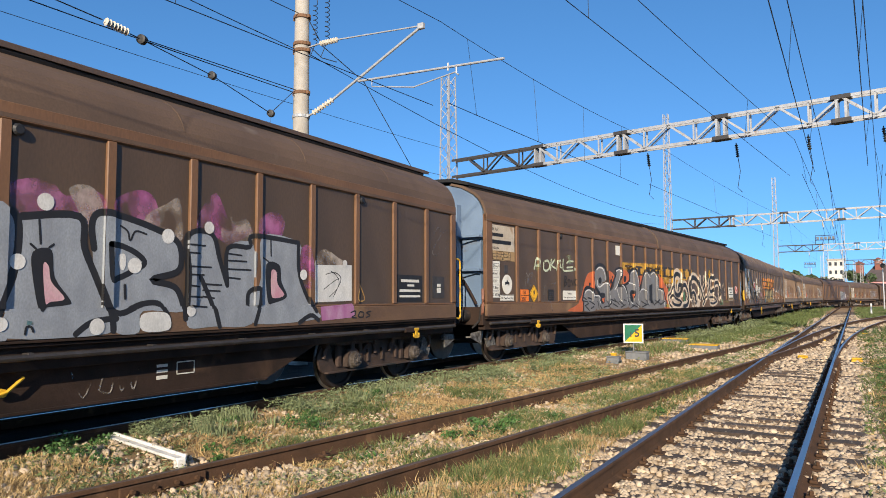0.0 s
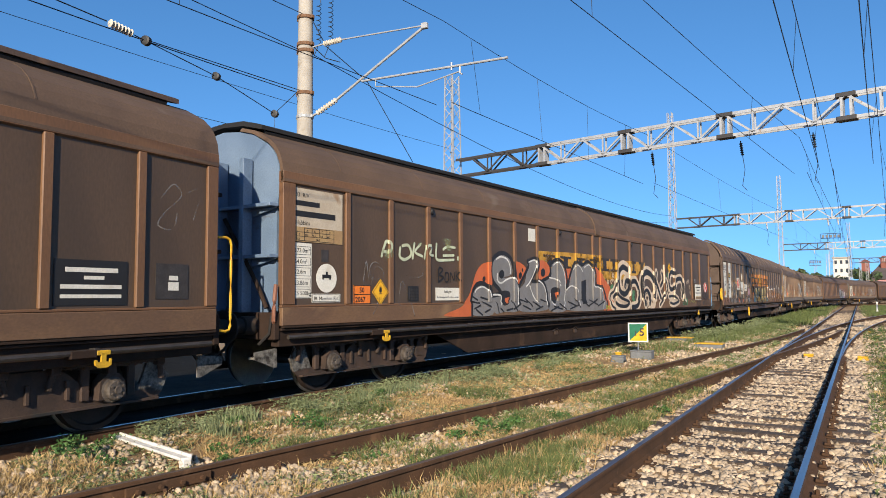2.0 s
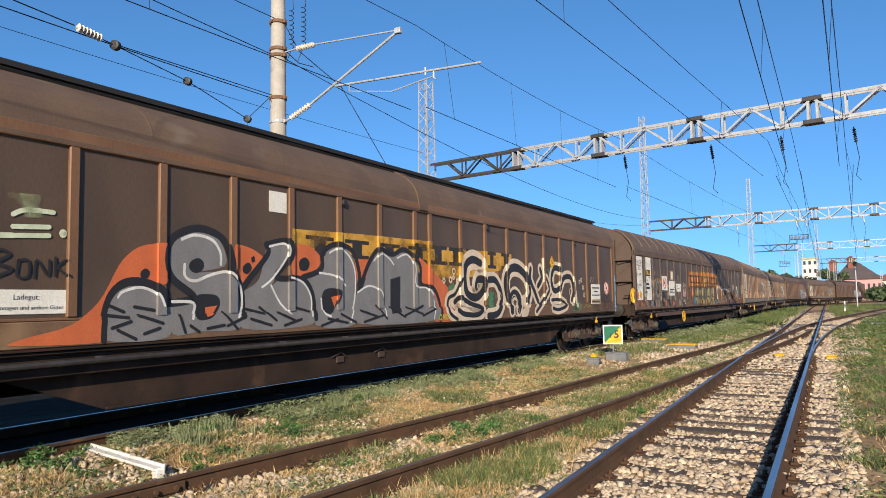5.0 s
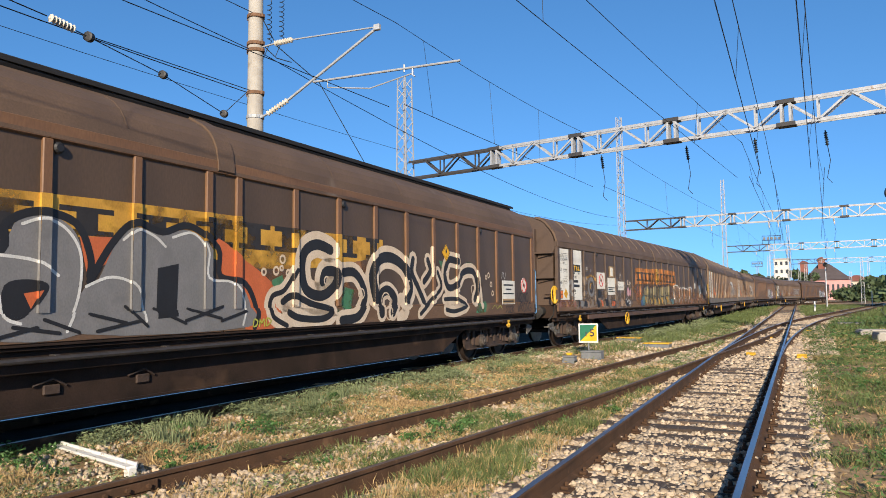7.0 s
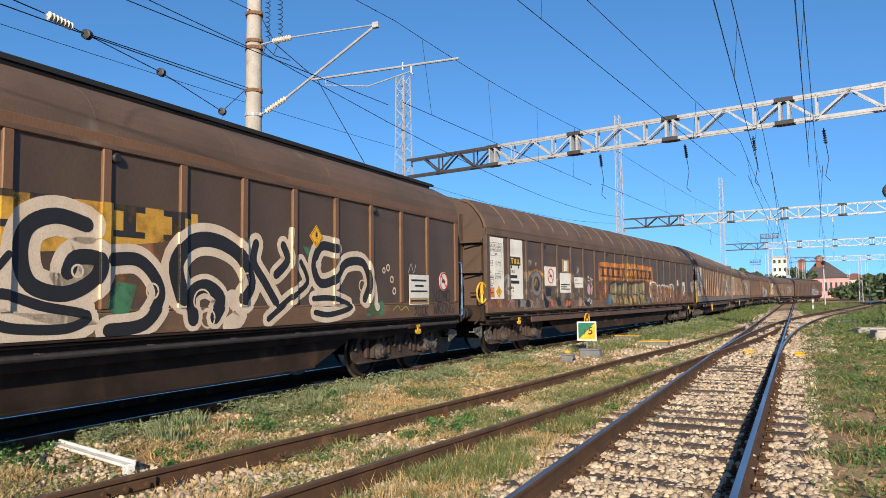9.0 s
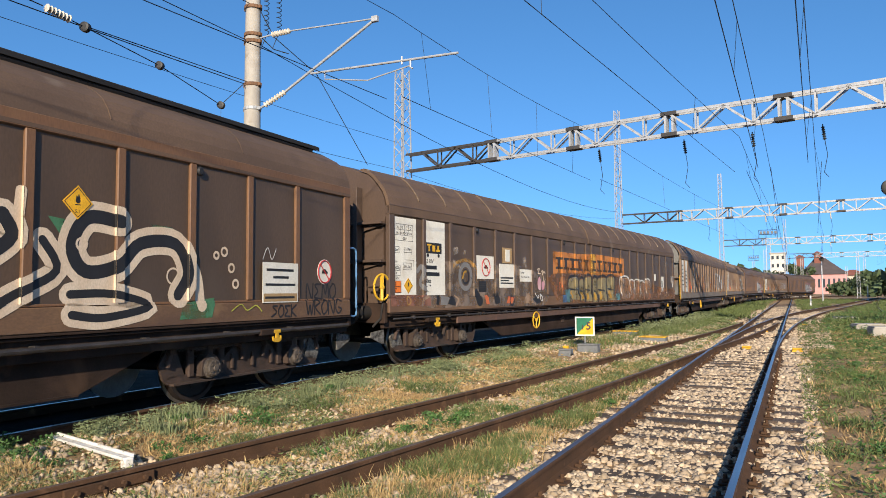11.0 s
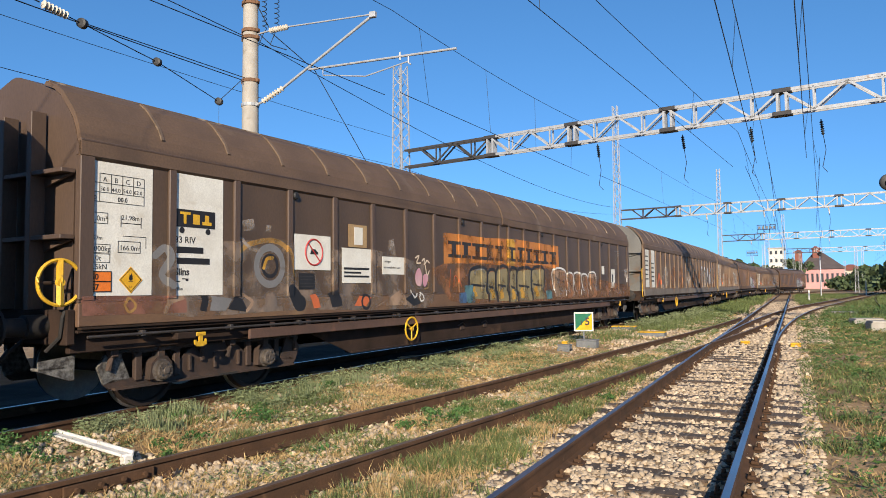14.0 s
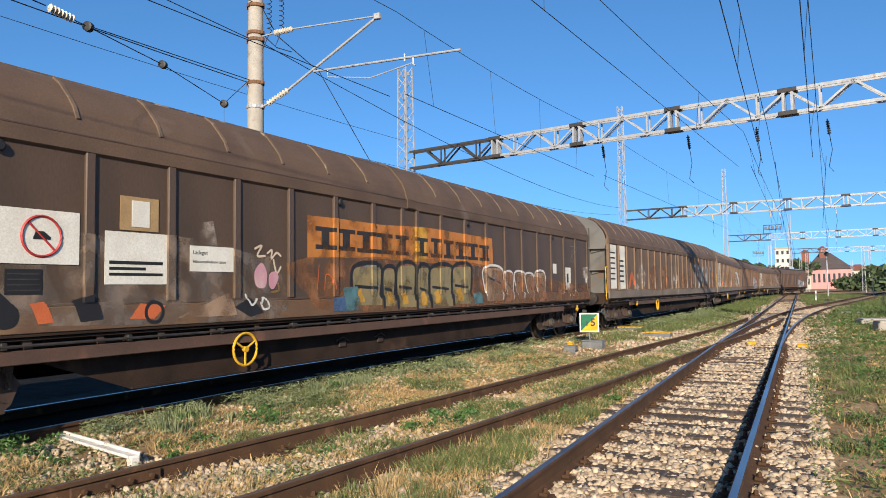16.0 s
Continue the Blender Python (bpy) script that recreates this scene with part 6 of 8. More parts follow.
def paint_strap_wagon():
    p = Paint(strap_wagon, 21.8, "strapped", STRAP_MARKS)
    p.fill(DARKMIST, 0, [(1.04, 1.8), (1.25, 1.89), (2.33, 1.99), (3.26, 2.05), (4.39, 1.95), (5.37, 2.0), (6.42, 1.86), (7.01, 1.74), (6.99, 0.99), (3.69, 1.07), (1.06, 1.1)])
    p.fill(RUSTBAND2, 0, [(0.2, 1.31), (1.51, 1.3), (1.52, 1.1), (0.21, 1.11)])
    p.line(OCHRESP, 0.07, [(2.39, 1.86), (2.56, 1.96), (2.99, 2.03), (3.29, 1.9), (3.4, 1.57)])
    p.ring(GREYSP, (2.93, 1.68), 0.250, 0.1)
    p.ring(BLACKSP, (2.93, 1.68), 0.140, 0.05)
    p.line(YELLOWSP, 0.05, [(2.81, 1.65), (2.87, 1.77), (2.98, 1.79)])
    p.line(GREYSP, 0.09, [(1.1, 1.76), (1.23, 1.85), (1.3, 1.73), (1.19, 1.54), (1.33, 1.42)])
    p.line(TANSP, 0.06, [(1.22, 1.12), (1.29, 1.23), (1.47, 1.28)])
    p.fill(BLACKSP, 1, [(1.71, 1.12), (1.76, 1.3), (1.86, 1.29), (1.81, 1.1)])
    p.fill(BLACKSP, 1, [(2.15, 1.12), (2.28, 1.28), (2.39, 1.25), (2.51, 1.07)])
    p.fill(GREYSP, 1, [(1.86, 1.11), (1.91, 1.29), (2.23, 1.25), (2.12, 1.1)])
    p.line(TANSP, 0.05, [(2.45, 1.29), (2.57, 1.2), (2.48, 1.09)])
    p.fill(BLACKSP, 1, [(3.26, 1.37), (3.4, 1.42), (3.61, 1.22), (3.58, 1.07), (3.4, 1.08)])
    p.fill(ORANGESP, 1, [(3.72, 1.27), (3.87, 1.29), (3.95, 1.09), (3.8, 1.08)])
    p.fill(BLACKSP, 1, [(4.14, 1.29), (4.39, 1.36), (4.47, 1.1), (4.22, 1.08)])
    p.fill(ORANGESP, 1, [(4.77, 1.09), (4.9, 1.25), (5.23, 1.22), (5.08, 1.08)])
    p.ring(BLACKSP, (5.08, 1.15), 0.110, 0.04)
    p.fill(TANSP, 1, [(5.37, 1.07), (5.67, 1.18), (6.19, 1.35), (6.3, 1.07)])
    p.fill(BLACKSP, 1, [(6.25, 1.17), (6.53, 1.29), (6.76, 1.09), (6.52, 1.04)])
    p.line(CREAMMIST, 0.05, [(2.39, 2.04), (2.56, 1.91), (2.74, 1.88)])
    p.fill(CREAMMIST, 0, [(2.41, 2.26), (2.62, 2.3), (2.65, 2.15), (2.44, 2.12)])
    p.fill(CREAMMIST, 0, [(2.86, 2.23), (3.02, 2.23), (3.01, 2.1), (2.83, 2.09)])
    p.fill(CREAMMIST, 0, [(5.67, 2.16), (5.93, 2.21), (6.0, 1.93), (5.65, 1.9)])
    p.line(OCHRESP, 0.03, [(0.69, 1.21), (0.77, 1.28), (0.83, 1.19), (0.75, 1.13), (0.69, 1.21)])
    p.line(TANSP, 0.03, [(1.21, 1.1), (1.26, 1.25)])
    p.done("smoky faded graffiti along the lower wall")
    p = Paint(strap_wagon, 21.8, "strapped", STRAP_MARKS)
    p.fill(ORANGEPANEL, 0, [(7.67, 2.43), (8.44, 2.44), (9.53, 2.43), (10.72, 2.48), (11.13, 2.49), (12.48, 2.47), (13.9, 2.45), (13.93, 1.84), (12.46, 1.83), (11.11, 1.84), (9.52, 1.87), (8.43, 1.85), (7.67, 1.83)])
    p.fill(YELLOWSP, 1, [(10.6, 2.47), (11.05, 2.49), (11.01, 1.85), (10.59, 1.86)])
    p.fill(RUSTMIST, 0, [(7.67, 1.83), (13.93, 1.84), (13.87, 1.06), (11.09, 1.02), (8.22, 1.06), (7.67, 1.3)])
    p.slab(BLACKPRINT, 7.85, 1.96, 0.46, 0.33)
    p.slab(BLACKPRINT, 8.36, 1.96, 0.46, 0.33)
    p.slab(BLACKPRINT, 8.87, 1.95, 0.49, 0.34)
    p.slab(BLACKPRINT, 9.41, 1.95, 0.48, 0.34)
    p.slab(BLACKPRINT, 9.98, 1.95, 0.43, 0.34)
    p.slab(BLACKPRINT, 10.61, 1.96, 0.47, 0.33)
    p.slab(BLACKPRINT, 11.20, 1.95, 0.35, 0.36)
    p.slab(BLACKPRINT, 11.65, 1.95, 0.44, 0.35)
    p.slab(BLACKPRINT, 12.17, 1.95, 0.45, 0.34)
    p.slab(BLACKPRINT, 12.71, 1.95, 0.46, 0.34)
    p.slab(BLACKPRINT, 13.25, 1.95, 0.49, 0.33)
    p.fill(GREYSP, 4, [(8.76, 1.62), (9.36, 1.79), (9.47, 1.42), (8.95, 1.28), (8.8, 1.47)])
    p.fill(OLIVESP, 2, [(8.76, 1.71), (9.52, 1.75), (9.51, 1.11), (8.76, 1.13)])
    p.line(BLACKSP, 0.07, [(8.76, 1.13), (8.76, 1.71), (9.52, 1.75), (9.5, 1.25)])
    p.fill(YELLOWSP, 5, [(8.85, 1.33), (8.97, 1.4), (9.02, 1.18), (8.86, 1.16)])
    p.line(BLACKSP, 0.05, [(8.82, 1.42), (9.42, 1.39)])
    p.fill(OLIVESP, 2, [(9.59, 1.68), (9.95, 1.71), (9.94, 1.08), (9.58, 1.09)])
    p.line(BLACKSP, 0.07, [(9.58, 1.09), (9.59, 1.68), (9.95, 1.71), (9.93, 1.22)])
    p.fill(YELLOWSP, 5, [(9.68, 1.3), (9.82, 1.37), (9.87, 1.14), (9.7, 1.12)])
    p.line(BLACKSP, 0.05, [(9.65, 1.38), (9.84, 1.35)])
    p.fill(OLIVESP, 2, [(10.03, 1.75), (10.61, 1.79), (10.59, 1.05), (10.01, 1.06)])
    p.line(BLACKSP, 0.07, [(10.01, 1.06), (10.03, 1.75), (10.61, 1.79), (10.58, 1.2)])
    p.fill(YELLOWSP, 5, [(10.13, 1.28), (10.28, 1.36), (10.33, 1.12), (10.14, 1.1)])
    p.line(BLACKSP, 0.05, [(10.09, 1.41), (10.48, 1.38)])
    p.fill(OLIVESP, 2, [(10.66, 1.73), (11.11, 1.76), (11.09, 1.02), (10.64, 1.03)])
    p.line(BLACKSP, 0.07, [(10.64, 1.03), (10.66, 1.73), (11.11, 1.76), (11.08, 1.18)])
    p.fill(YELLOWSP, 5, [(10.76, 1.26), (10.93, 1.34), (10.98, 1.08), (10.78, 1.07)])
    p.line(BLACKSP, 0.05, [(10.73, 1.38), (10.98, 1.34)])
    p.fill(OLIVESP, 2, [(11.16, 1.74), (11.99, 1.79), (11.96, 1.03), (11.15, 1.05)])
    p.line(BLACKSP, 0.07, [(11.15, 1.05), (11.16, 1.74), (11.99, 1.79), (11.95, 1.2)])
    p.fill(YELLOWSP, 5, [(11.28, 1.29), (11.45, 1.37), (11.51, 1.11), (11.29, 1.09)])
    p.line(BLACKSP, 0.05, [(11.24, 1.4), (11.84, 1.36)])
    p.fill(OLIVESP, 2, [(12.04, 1.78), (12.83, 1.82), (12.81, 1.06), (12.02, 1.07)])
    p.line(BLACKSP, 0.07, [(12.02, 1.07), (12.04, 1.78), (12.83, 1.82), (12.79, 1.23)])
    p.fill(YELLOWSP, 5, [(12.17, 1.33), (12.36, 1.41), (12.43, 1.13), (12.19, 1.12)])
    p.line(BLACKSP, 0.05, [(12.13, 1.43), (12.67, 1.39)])
    p.fill(BLUESP, 3, [(8.22, 1.25), (8.54, 1.27), (8.54, 1.05), (8.22, 1.05)])
    p.fill(TEALSP, 3, [(8.5, 1.4), (8.87, 1.42), (8.89, 1.05), (8.54, 1.05)])
    p.fill(TEALSP, 3, [(12.88, 1.26), (13.27, 1.29), (13.32, 1.06), (12.91, 1.05)])
    p.fill(TANSP, 2, [(13.42, 1.79), (14.41, 1.81), (14.38, 1.08), (13.53, 1.1)])
    p.line(WHITESP, 0.05, [(13.53, 1.22), (13.42, 1.79), (14.41, 1.79), (14.38, 1.13)])
    p.line(BLACKSP, 0.04, [(13.6, 1.61), (14.3, 1.48)])
    p.fill(TANSP, 2, [(14.48, 1.7), (15.01, 1.7), (14.99, 1.08), (14.6, 1.09)])
    p.line(WHITESP, 0.05, [(14.61, 1.22), (14.48, 1.7), (15.01, 1.69), (14.99, 1.14)])
    p.line(BLACKSP, 0.04, [(14.68, 1.5), (14.9, 1.37)])
    p.fill(TANSP, 2, [(15.09, 1.71), (15.66, 1.71), (15.63, 1.09), (15.22, 1.1)])
    p.line(WHITESP, 0.05, [(15.23, 1.23), (15.09, 1.71), (15.66, 1.7), (15.63, 1.15)])
    p.line(BLACKSP, 0.04, [(15.31, 1.5), (15.55, 1.37)])
    p.fill(TANSP, 2, [(15.74, 1.68), (16.29, 1.68), (16.26, 1.1), (15.88, 1.11)])
    p.line(WHITESP, 0.05, [(15.89, 1.25), (15.74, 1.68), (16.29, 1.67), (16.27, 1.16)])
    p.line(BLACKSP, 0.04, [(15.97, 1.47), (16.17, 1.33)])
    p.fill(TANSP, 2, [(16.4, 1.74), (17.08, 1.75), (17.04, 1.1), (16.55, 1.11)])
    p.line(WHITESP, 0.05, [(16.56, 1.25), (16.4, 1.74), (17.08, 1.74), (17.05, 1.16)])
    p.line(BLACKSP, 0.04, [(16.64, 1.53), (16.95, 1.38)])
    p.line(CREAMSP, 0.03, [(6.63, 1.91), (6.75, 1.95), (6.67, 1.82), (6.81, 1.82)])
    p.line(CREAMSP, 0.03, [(6.86, 1.86), (6.94, 1.9), (6.93, 1.79), (7.03, 1.87), (7.11, 1.83)])
    p.line(CREAMSP, 0.03, [(6.97, 1.77), (7.03, 1.6), (7.11, 1.68)])
    p.fill(PINKSP, 2, [(6.62, 1.61), (6.75, 1.73), (6.85, 1.58), (6.81, 1.41), (6.65, 1.43)])
    p.fill(PINKSP, 2, [(6.89, 1.58), (7.0, 1.62), (7.07, 1.54), (6.97, 1.39), (6.89, 1.43)])
    p.line(OCHRESP, 0.03, [(6.94, 1.35), (7.07, 1.37), (7.06, 1.46)])
    p.line(WHITESP, 0.03, [(6.46, 1.32), (6.54, 1.19), (6.64, 1.26)])
    p.line(WHITESP, 0.03, [(6.71, 1.2), (6.78, 1.28), (6.86, 1.16), (6.76, 1.13), (6.7, 1.21)])
    p.line(ORANGESP, 0.02, [(7.88, 1.38), (7.92, 1.72)])
    p.line(ORANGESP, 0.02, [(8.05, 1.38), (8.08, 1.59), (8.22, 1.55), (8.29, 1.38)])
    p.line(CREAMSP, 0.025, [(18.12, 1.12), (18.23, 1.28), (18.54, 1.23), (18.17, 1.18)])
    p.line(CREAMSP, 0.02, [(18.97, 1.11), (19.08, 1.25), (19.3, 1.13), (19.53, 1.27), (19.75, 1.12)])
    p.line(GREYSP, 0.02, [(19.17, 2.53), (19.62, 2.51), (19.22, 2.33), (19.48, 2.09), (19.14, 2.16), (19.61, 2.43)])
    p.fill(RUSTMIST, 0, [(13.87, 1.78), (20.85, 1.38), (20.83, 1.02), (13.84, 1.04)])
    p.fill(CREAMMIST, 0, [(20.04, 1.94), (20.77, 1.98), (20.75, 1.65), (20.02, 1.64)])
    p.done("orange company band with black blocks over olive graffiti")
    q = Plates(strap_wagon, 21.8, STRAP_MARKS)
    s = q.sheet("data_sheet", WHITE, 0.19, 1.31, 1.05, 2.73, "tall white data sheet", 0.003)
    q.load_table(s, 0.26, 2.30, 0.135, 0.10, ("36.0", "44.0", "54.0", "62.0"), 0.009)
    q.letters("61.0m\u00b2", 0.27, 2.10, 0.08, BLACK, s, 0.0, 0.009)
    q.outline(BLACK, s, 0.24, 2.07, 0.50, 2.19, 0.007, 0.009)
    q.letters("21.98m", 0.66, 2.13, 0.075, BLACK, s, 0.0, 0.009)
    q.bars(BLACK, s, [(0.65, 0.90, 2.09, 0.008), (0.65, 0.658, 2.05, 0.12), (0.90, 0.908, 2.05, 0.12)], 0.009)
    q.letters("23.27m", 0.26, 1.90, 0.06, BLACK, s, 0.0, 0.009)
    q.letters("166.0m\u00b3", 0.64, 1.80, 0.08, BLACK, s, 0.0, 0.009)
    q.outline(BLACK, s, 0.62, 1.77, 0.90, 1.90, 0.007, 0.009)
    q.bars(BLACK, s, [(0.68, 0.97, 1.95, 0.007), (0.965, 0.972, 1.83, 0.12)], 0.009)
    for body, z in (("28 000kg", 1.78), ("20 .0t", 1.68)):
        q.letters(body, 0.24, z, 0.08, BLACK, s, 0.0, 0.009)
        q.outline(BLACK, s, 0.22, z - 0.02, 0.53, z + 0.075, 0.006, 0.009)
    q.letters("23.5kN", 0.26, 1.57 + 0.02, 0.08, BLACK, s, 0.0, 0.009)
    q.placard(0.20, 1.35, 0.55, 1.57, 0.007)
    q.diamond(0.78, 1.48, 0.145)
    s = q.sheet("data_sheet", WHITE, 1.27, 1.30, 2.09, 2.74, "tall white sheet with a black and yellow mark", 0.003)
    lg = q.sheet("company_mark", BLACK, 1.37, 2.11, 1.96, 2.32, "black block with yellow shapes on two dots", 0.007, s)
    q.bars(YELLOW, lg, [(1.43, 1.58, 2.26, 0.03), (1.48, 1.52, 2.15, 0.11), (1.62, 1.72, 2.15, 0.12), (1.76, 1.90, 2.15, 0.04), (1.80, 1.86, 2.19, 0.08)], 0.013)
    bm = bmesh.new()
    for u in (1.46, 1.85):
        lathe(bm, [(0.04, 0), (0.04, 0.003)], Matrix.Translation((HALF - DEEP + 0.008, q.y(u), 2.07 * TALL)) @ pose(0, 0, 0, 0, 90, 0), 14)
    part("dot", bm, BLACK, lg)
    q.letters("33 RIV", 1.36, 1.92, 0.11, BLACK, s, 0.01, 0.009)
    q.bars(BLACK, s, [(1.36, 1.78, 1.80, 0.075), (1.36, 1.88, 1.67, 0.075)], 0.009)
    q.letters("Siins", 1.36, 1.54, 0.12, BLACK, s, 0.03, 0.009)
    q.letters("15.93m", 1.32, 1.36, 0.055, BLACK, s, 0.0, 0.009)
    q.bars(BLACK, s, [(1.36, 1.44, 1.46, 0.012), (1.47, 1.52, 1.49, 0.012), (1.52, 1.56, 1.47, 0.03)], 0.009)
    s = q.sheet("warning_sheet", WHITE, 3.40, 1.64, 4.21, 2.15, "white sheet with a red prohibition ring", 0.006, None, False)
    q.no_shunt(3.83, 1.90, 0.19, 0.014)
    s = q.sheet("document_box", BLACK, 3.50, 1.36, 3.84, 1.59, "black mesh document holder", 0.006)
    q.bars(PIPE, s, [(3.52, 3.82, 1.39 + 0.05 * k, 0.012) for k in range(4)], 0.014)
    s = q.sheet("address_sheet", WHITE, 4.49, 1.45, 5.29, 2.0, "white address sheet with three lines of print", 0.006)
    q.bars(BLACK, s, [(4.54, 5.20, 1.66, 0.035), (4.54, 4.98, 1.60, 0.03), (4.54, 5.20, 1.54, 0.03)], 0.012)
    s = q.sheet("torn_notice", TAN, 4.66, 2.02, 5.14, 2.38, "torn brown notice with a pale slip", 0.006)
    q.sheet("slip", WHITE, 4.80, 2.06, 5.02, 2.34, "", 0.012, s)
    s = q.sheet("goods_label", WHITE, 5.58, 1.60, 6.26, 1.90, "torn white goods label", 0.006)
    q.letters("Ladegut", 5.62, 1.80, 0.07, BLACK, s, 0.0, 0.012)
    q.letters("N\u00e4sseempfindliche G\u00fcter", 5.62, 1.70, 0.05, BLACK, s, 0.0, 0.012)
    q.sheet("notice", WHITE, 17.55, 1.74, 17.98, 2.0, "small white notice", 0.004)
    s = q.sheet("notice", WHITE, 18.60, 1.30, 19.15, 1.92, "white notice with an oval mark", 0.004)
    q.bars(BLACK, s, [(18.80, 18.95, 1.50, 0.25)], 0.010)
    q.sheet("document_box", BLACK, 19.75, 1.34, 20.1, 1.45, "black document holder", 0.004)
    q.sheet("notice", WHITE, 20.55, 1.5, 20.85, 1.75, "small white notice", 0.004)


paint_strap_wagon()


def paint_fourth_wagon():
    p = Paint(fourth_wagon, 21.8, "strapped", STRAP_MARKS)
    for k in range(9):
        u = 3.5 + 1.9 * k
        p.fill(RUSTMIST if k % 3 else CREAMMIST, 0, [(u, 1.3), (u + 0.9, 1.25), (u + 1.4, 1.7), (u + 0.8, 2.2), (u + 0.2, 1.9)])
    for k in range(5):
        u = 14.2 + 1.1 * k
        p.line(SILVER, 0.14, [(u, 1.5), (u + 0.2, 2.3), (u + 0.6, 2.2), (u + 0.5, 1.6)])
        p.line(BLACKSP, 0.05, [(u + 0.1, 1.5), (u + 0.25, 2.2), (u + 0.6, 2.1)])
    p.line(ORANGESP, 0.2, [(2.6, 1.4), (2.9, 1.8), (3.2, 1.5)])
    p.done("faint worn graffiti in rust and silver")
    q = Plates(fourth_wagon, 21.8, STRAP_MARKS)
    s = q.sheet("data_sheet", WHITE, 0.25, 1.31, 1.05, 2.73, "tall stained white data sheet", 0.003)
    q.bars(BLACK, s, [(0.33, 0.9, 2.45 - 0.17 * k, 0.05) for k in range(6)], 0.009)
    s = q.sheet("data_sheet", WHITE, 1.30, 1.30, 2.09, 2.74, "tall stained white data sheet", 0.003)
    q.bars(BLACK, s, [(1.38, 1.9, 2.2 - 0.17 * k, 0.06) for k in range(5)], 0.009)


paint_fourth_wagon()


def fittings(w, length, left_hook, right_hook, kind):
    """Yellow brake hooks, locks on ribs, steps and pipes."""
    half = length / 2
    for u in (left_hook, right_hook):
        bm = bmesh.new()
        y = u - half
        box(bm, (1.28, y - 0.30, 0.84), (1.40, y - 0.02, 0.92), 0.008, 1)
        box(bm, (1.37, y - 0.02, 0.86), (1.40, y + 0.14, 0.91), 0.008)
        prism(bm, [(y + 0.06 + a * 0.66, 0.88 + (b - 0.84) * 0.7) for a, b in ((-.04, .84), (.04, .84), (.04, .72), (.10, .71), (.11, .76), (.14, .75), (.13, .66), (.06, .63), (-.08, .63), (-.14, .67), (-.15, .74), (-.12, .75), (-.10, .71), (-.04, .72))], 1.375, 1.40)
        part("changeover_lever", bm, [YELLOW, FRAME], w, "yellow brake changeover lever")
    for u in ribs_for(kind)[2::5]:
        bm = bmesh.new()
        top = ZP1 if kind != "strapped" else 2.917
        lathe(bm, [(0.055, 0), (0.06, 0.03), (0.04, 0.05)], Matrix.Translation((HALF - 0.03, u - half + 0.11, top - 0.08)) @ pose(0, 0, 0, 0, 90, 0), 12)
        part("lock_eye", bm, BLACK, w)
    for e in (-1, 1):
        y = e * half
        bm = bmesh.new()
        prism(bm, [(y - e * 0.10, 0.74), (y + e * 0.30, 0.70), (y + e * 0.30, 0.60), (y - e * 0.04, 0.47), (y - e * 0.10, 0.47)], 1.12, 1.14)
        box(bm, (1.0, min(y, y + e * 0.30), 0.60), (1.14, max(y, y + e * 0.30), 0.63), 0.005)
        part("end_step", bm, STEP, w, "pale speckled steel step")
        bm = bmesh.new()
        tube(bm, [(1.24, y + e * 0.05, 1.3), (1.26, y + e * 0.12, 1.16), (1.22, y + e * 0.12, 0.95), (1.1, y + e * 0.2, 0.8)], 0.022, 6)
        tube(bm, [(0.5, y + e * 0.1, 0.9), (0.55, y + e * 0.35, 0.72), (0.5, y + e * 0.5, 0.6)], 0.022, 6)
        part("brake_hose", bm, GRIME, w)
    for k in range(2):
        bm = bmesh.new()
        y = -half + 9.0 + k * 1.1
        box(bm, (1.12, y - 0.09, 0.52), (1.15, y + 0.09, 0.62), 0.01)
        tube(bm, [(1.14, y - 0.2, 0.62), (1.16, y, 0.68), (1.14, y + 0.16, 0.60)], 0.012, 5)
        part("brake_linkage", bm, CASTING, w)


fittings(slate_wagon, 22.68, 2.15, 20.6, "smooth")
fittings(grey_wagon, 22.68, 1.6, 21.05, "block")
fittings(strap_wagon, 21.8, 1.55, 20.3, "strapped")
fittings(fourth_wagon, 21.8, 3.2, 18.2, "strapped")


def rail_bar(w, pts, material, label, name="handrail", r=0.017):
    bm = bmesh.new()
    tube(bm, glide_points(pts, False, 3), r, 6)
    return part(name, bm, material, w, label)


rail_bar(slate_wagon, [(1.20, -11.37, 1.10), (1.30, -11.45, 1.13), (1.32, -11.46, 1.4), (1.28, -11.40, 1.62)], RUSTPIPE := mat("rust_red_pipe", (0.24, 0.10, 0.06), None, 6, 0.6, 0, 0.1), "rust-red bent pipe", "air_pipe", 0.03)
rail_bar(grey_wagon, [(1.28, 11.40, 1.05), (1.29, 11.60, 1.04), (1.29, 11.62, 1.3), (1.29, 11.62, 1.9), (1.29, 11.60, 2.18), (1.28, 11.40, 2.2)], YELLOW, "yellow end handrail")
rail_bar(slate_wagon, [(1.28, 11.40, 1.05), (1.29, 11.60, 1.04), (1.29, 11.62, 1.3), (1.29, 11.62, 1.9), (1.29, 11.60, 2.18), (1.28, 11.40, 2.2)], BLUE, "blue-grey end handrail")
rail_bar(fourth_wagon, [(1.28, -10.92, 1.05), (1.29, -11.10, 1.04), (1.29, -11.12, 1.3), (1.29, -11.12, 1.9), (1.29, -11.10, 2.1), (1.28, -10.92, 2.12)], YELLOW, "yellow end handrail")
rail_bar(slate_wagon, [(0.2, -11.43, 2.6), (0.9, -11.45, 1.7), (1.15, -11.45, 1.3)], FRAME, "diagonal end brace", "end_brace", 0.03)


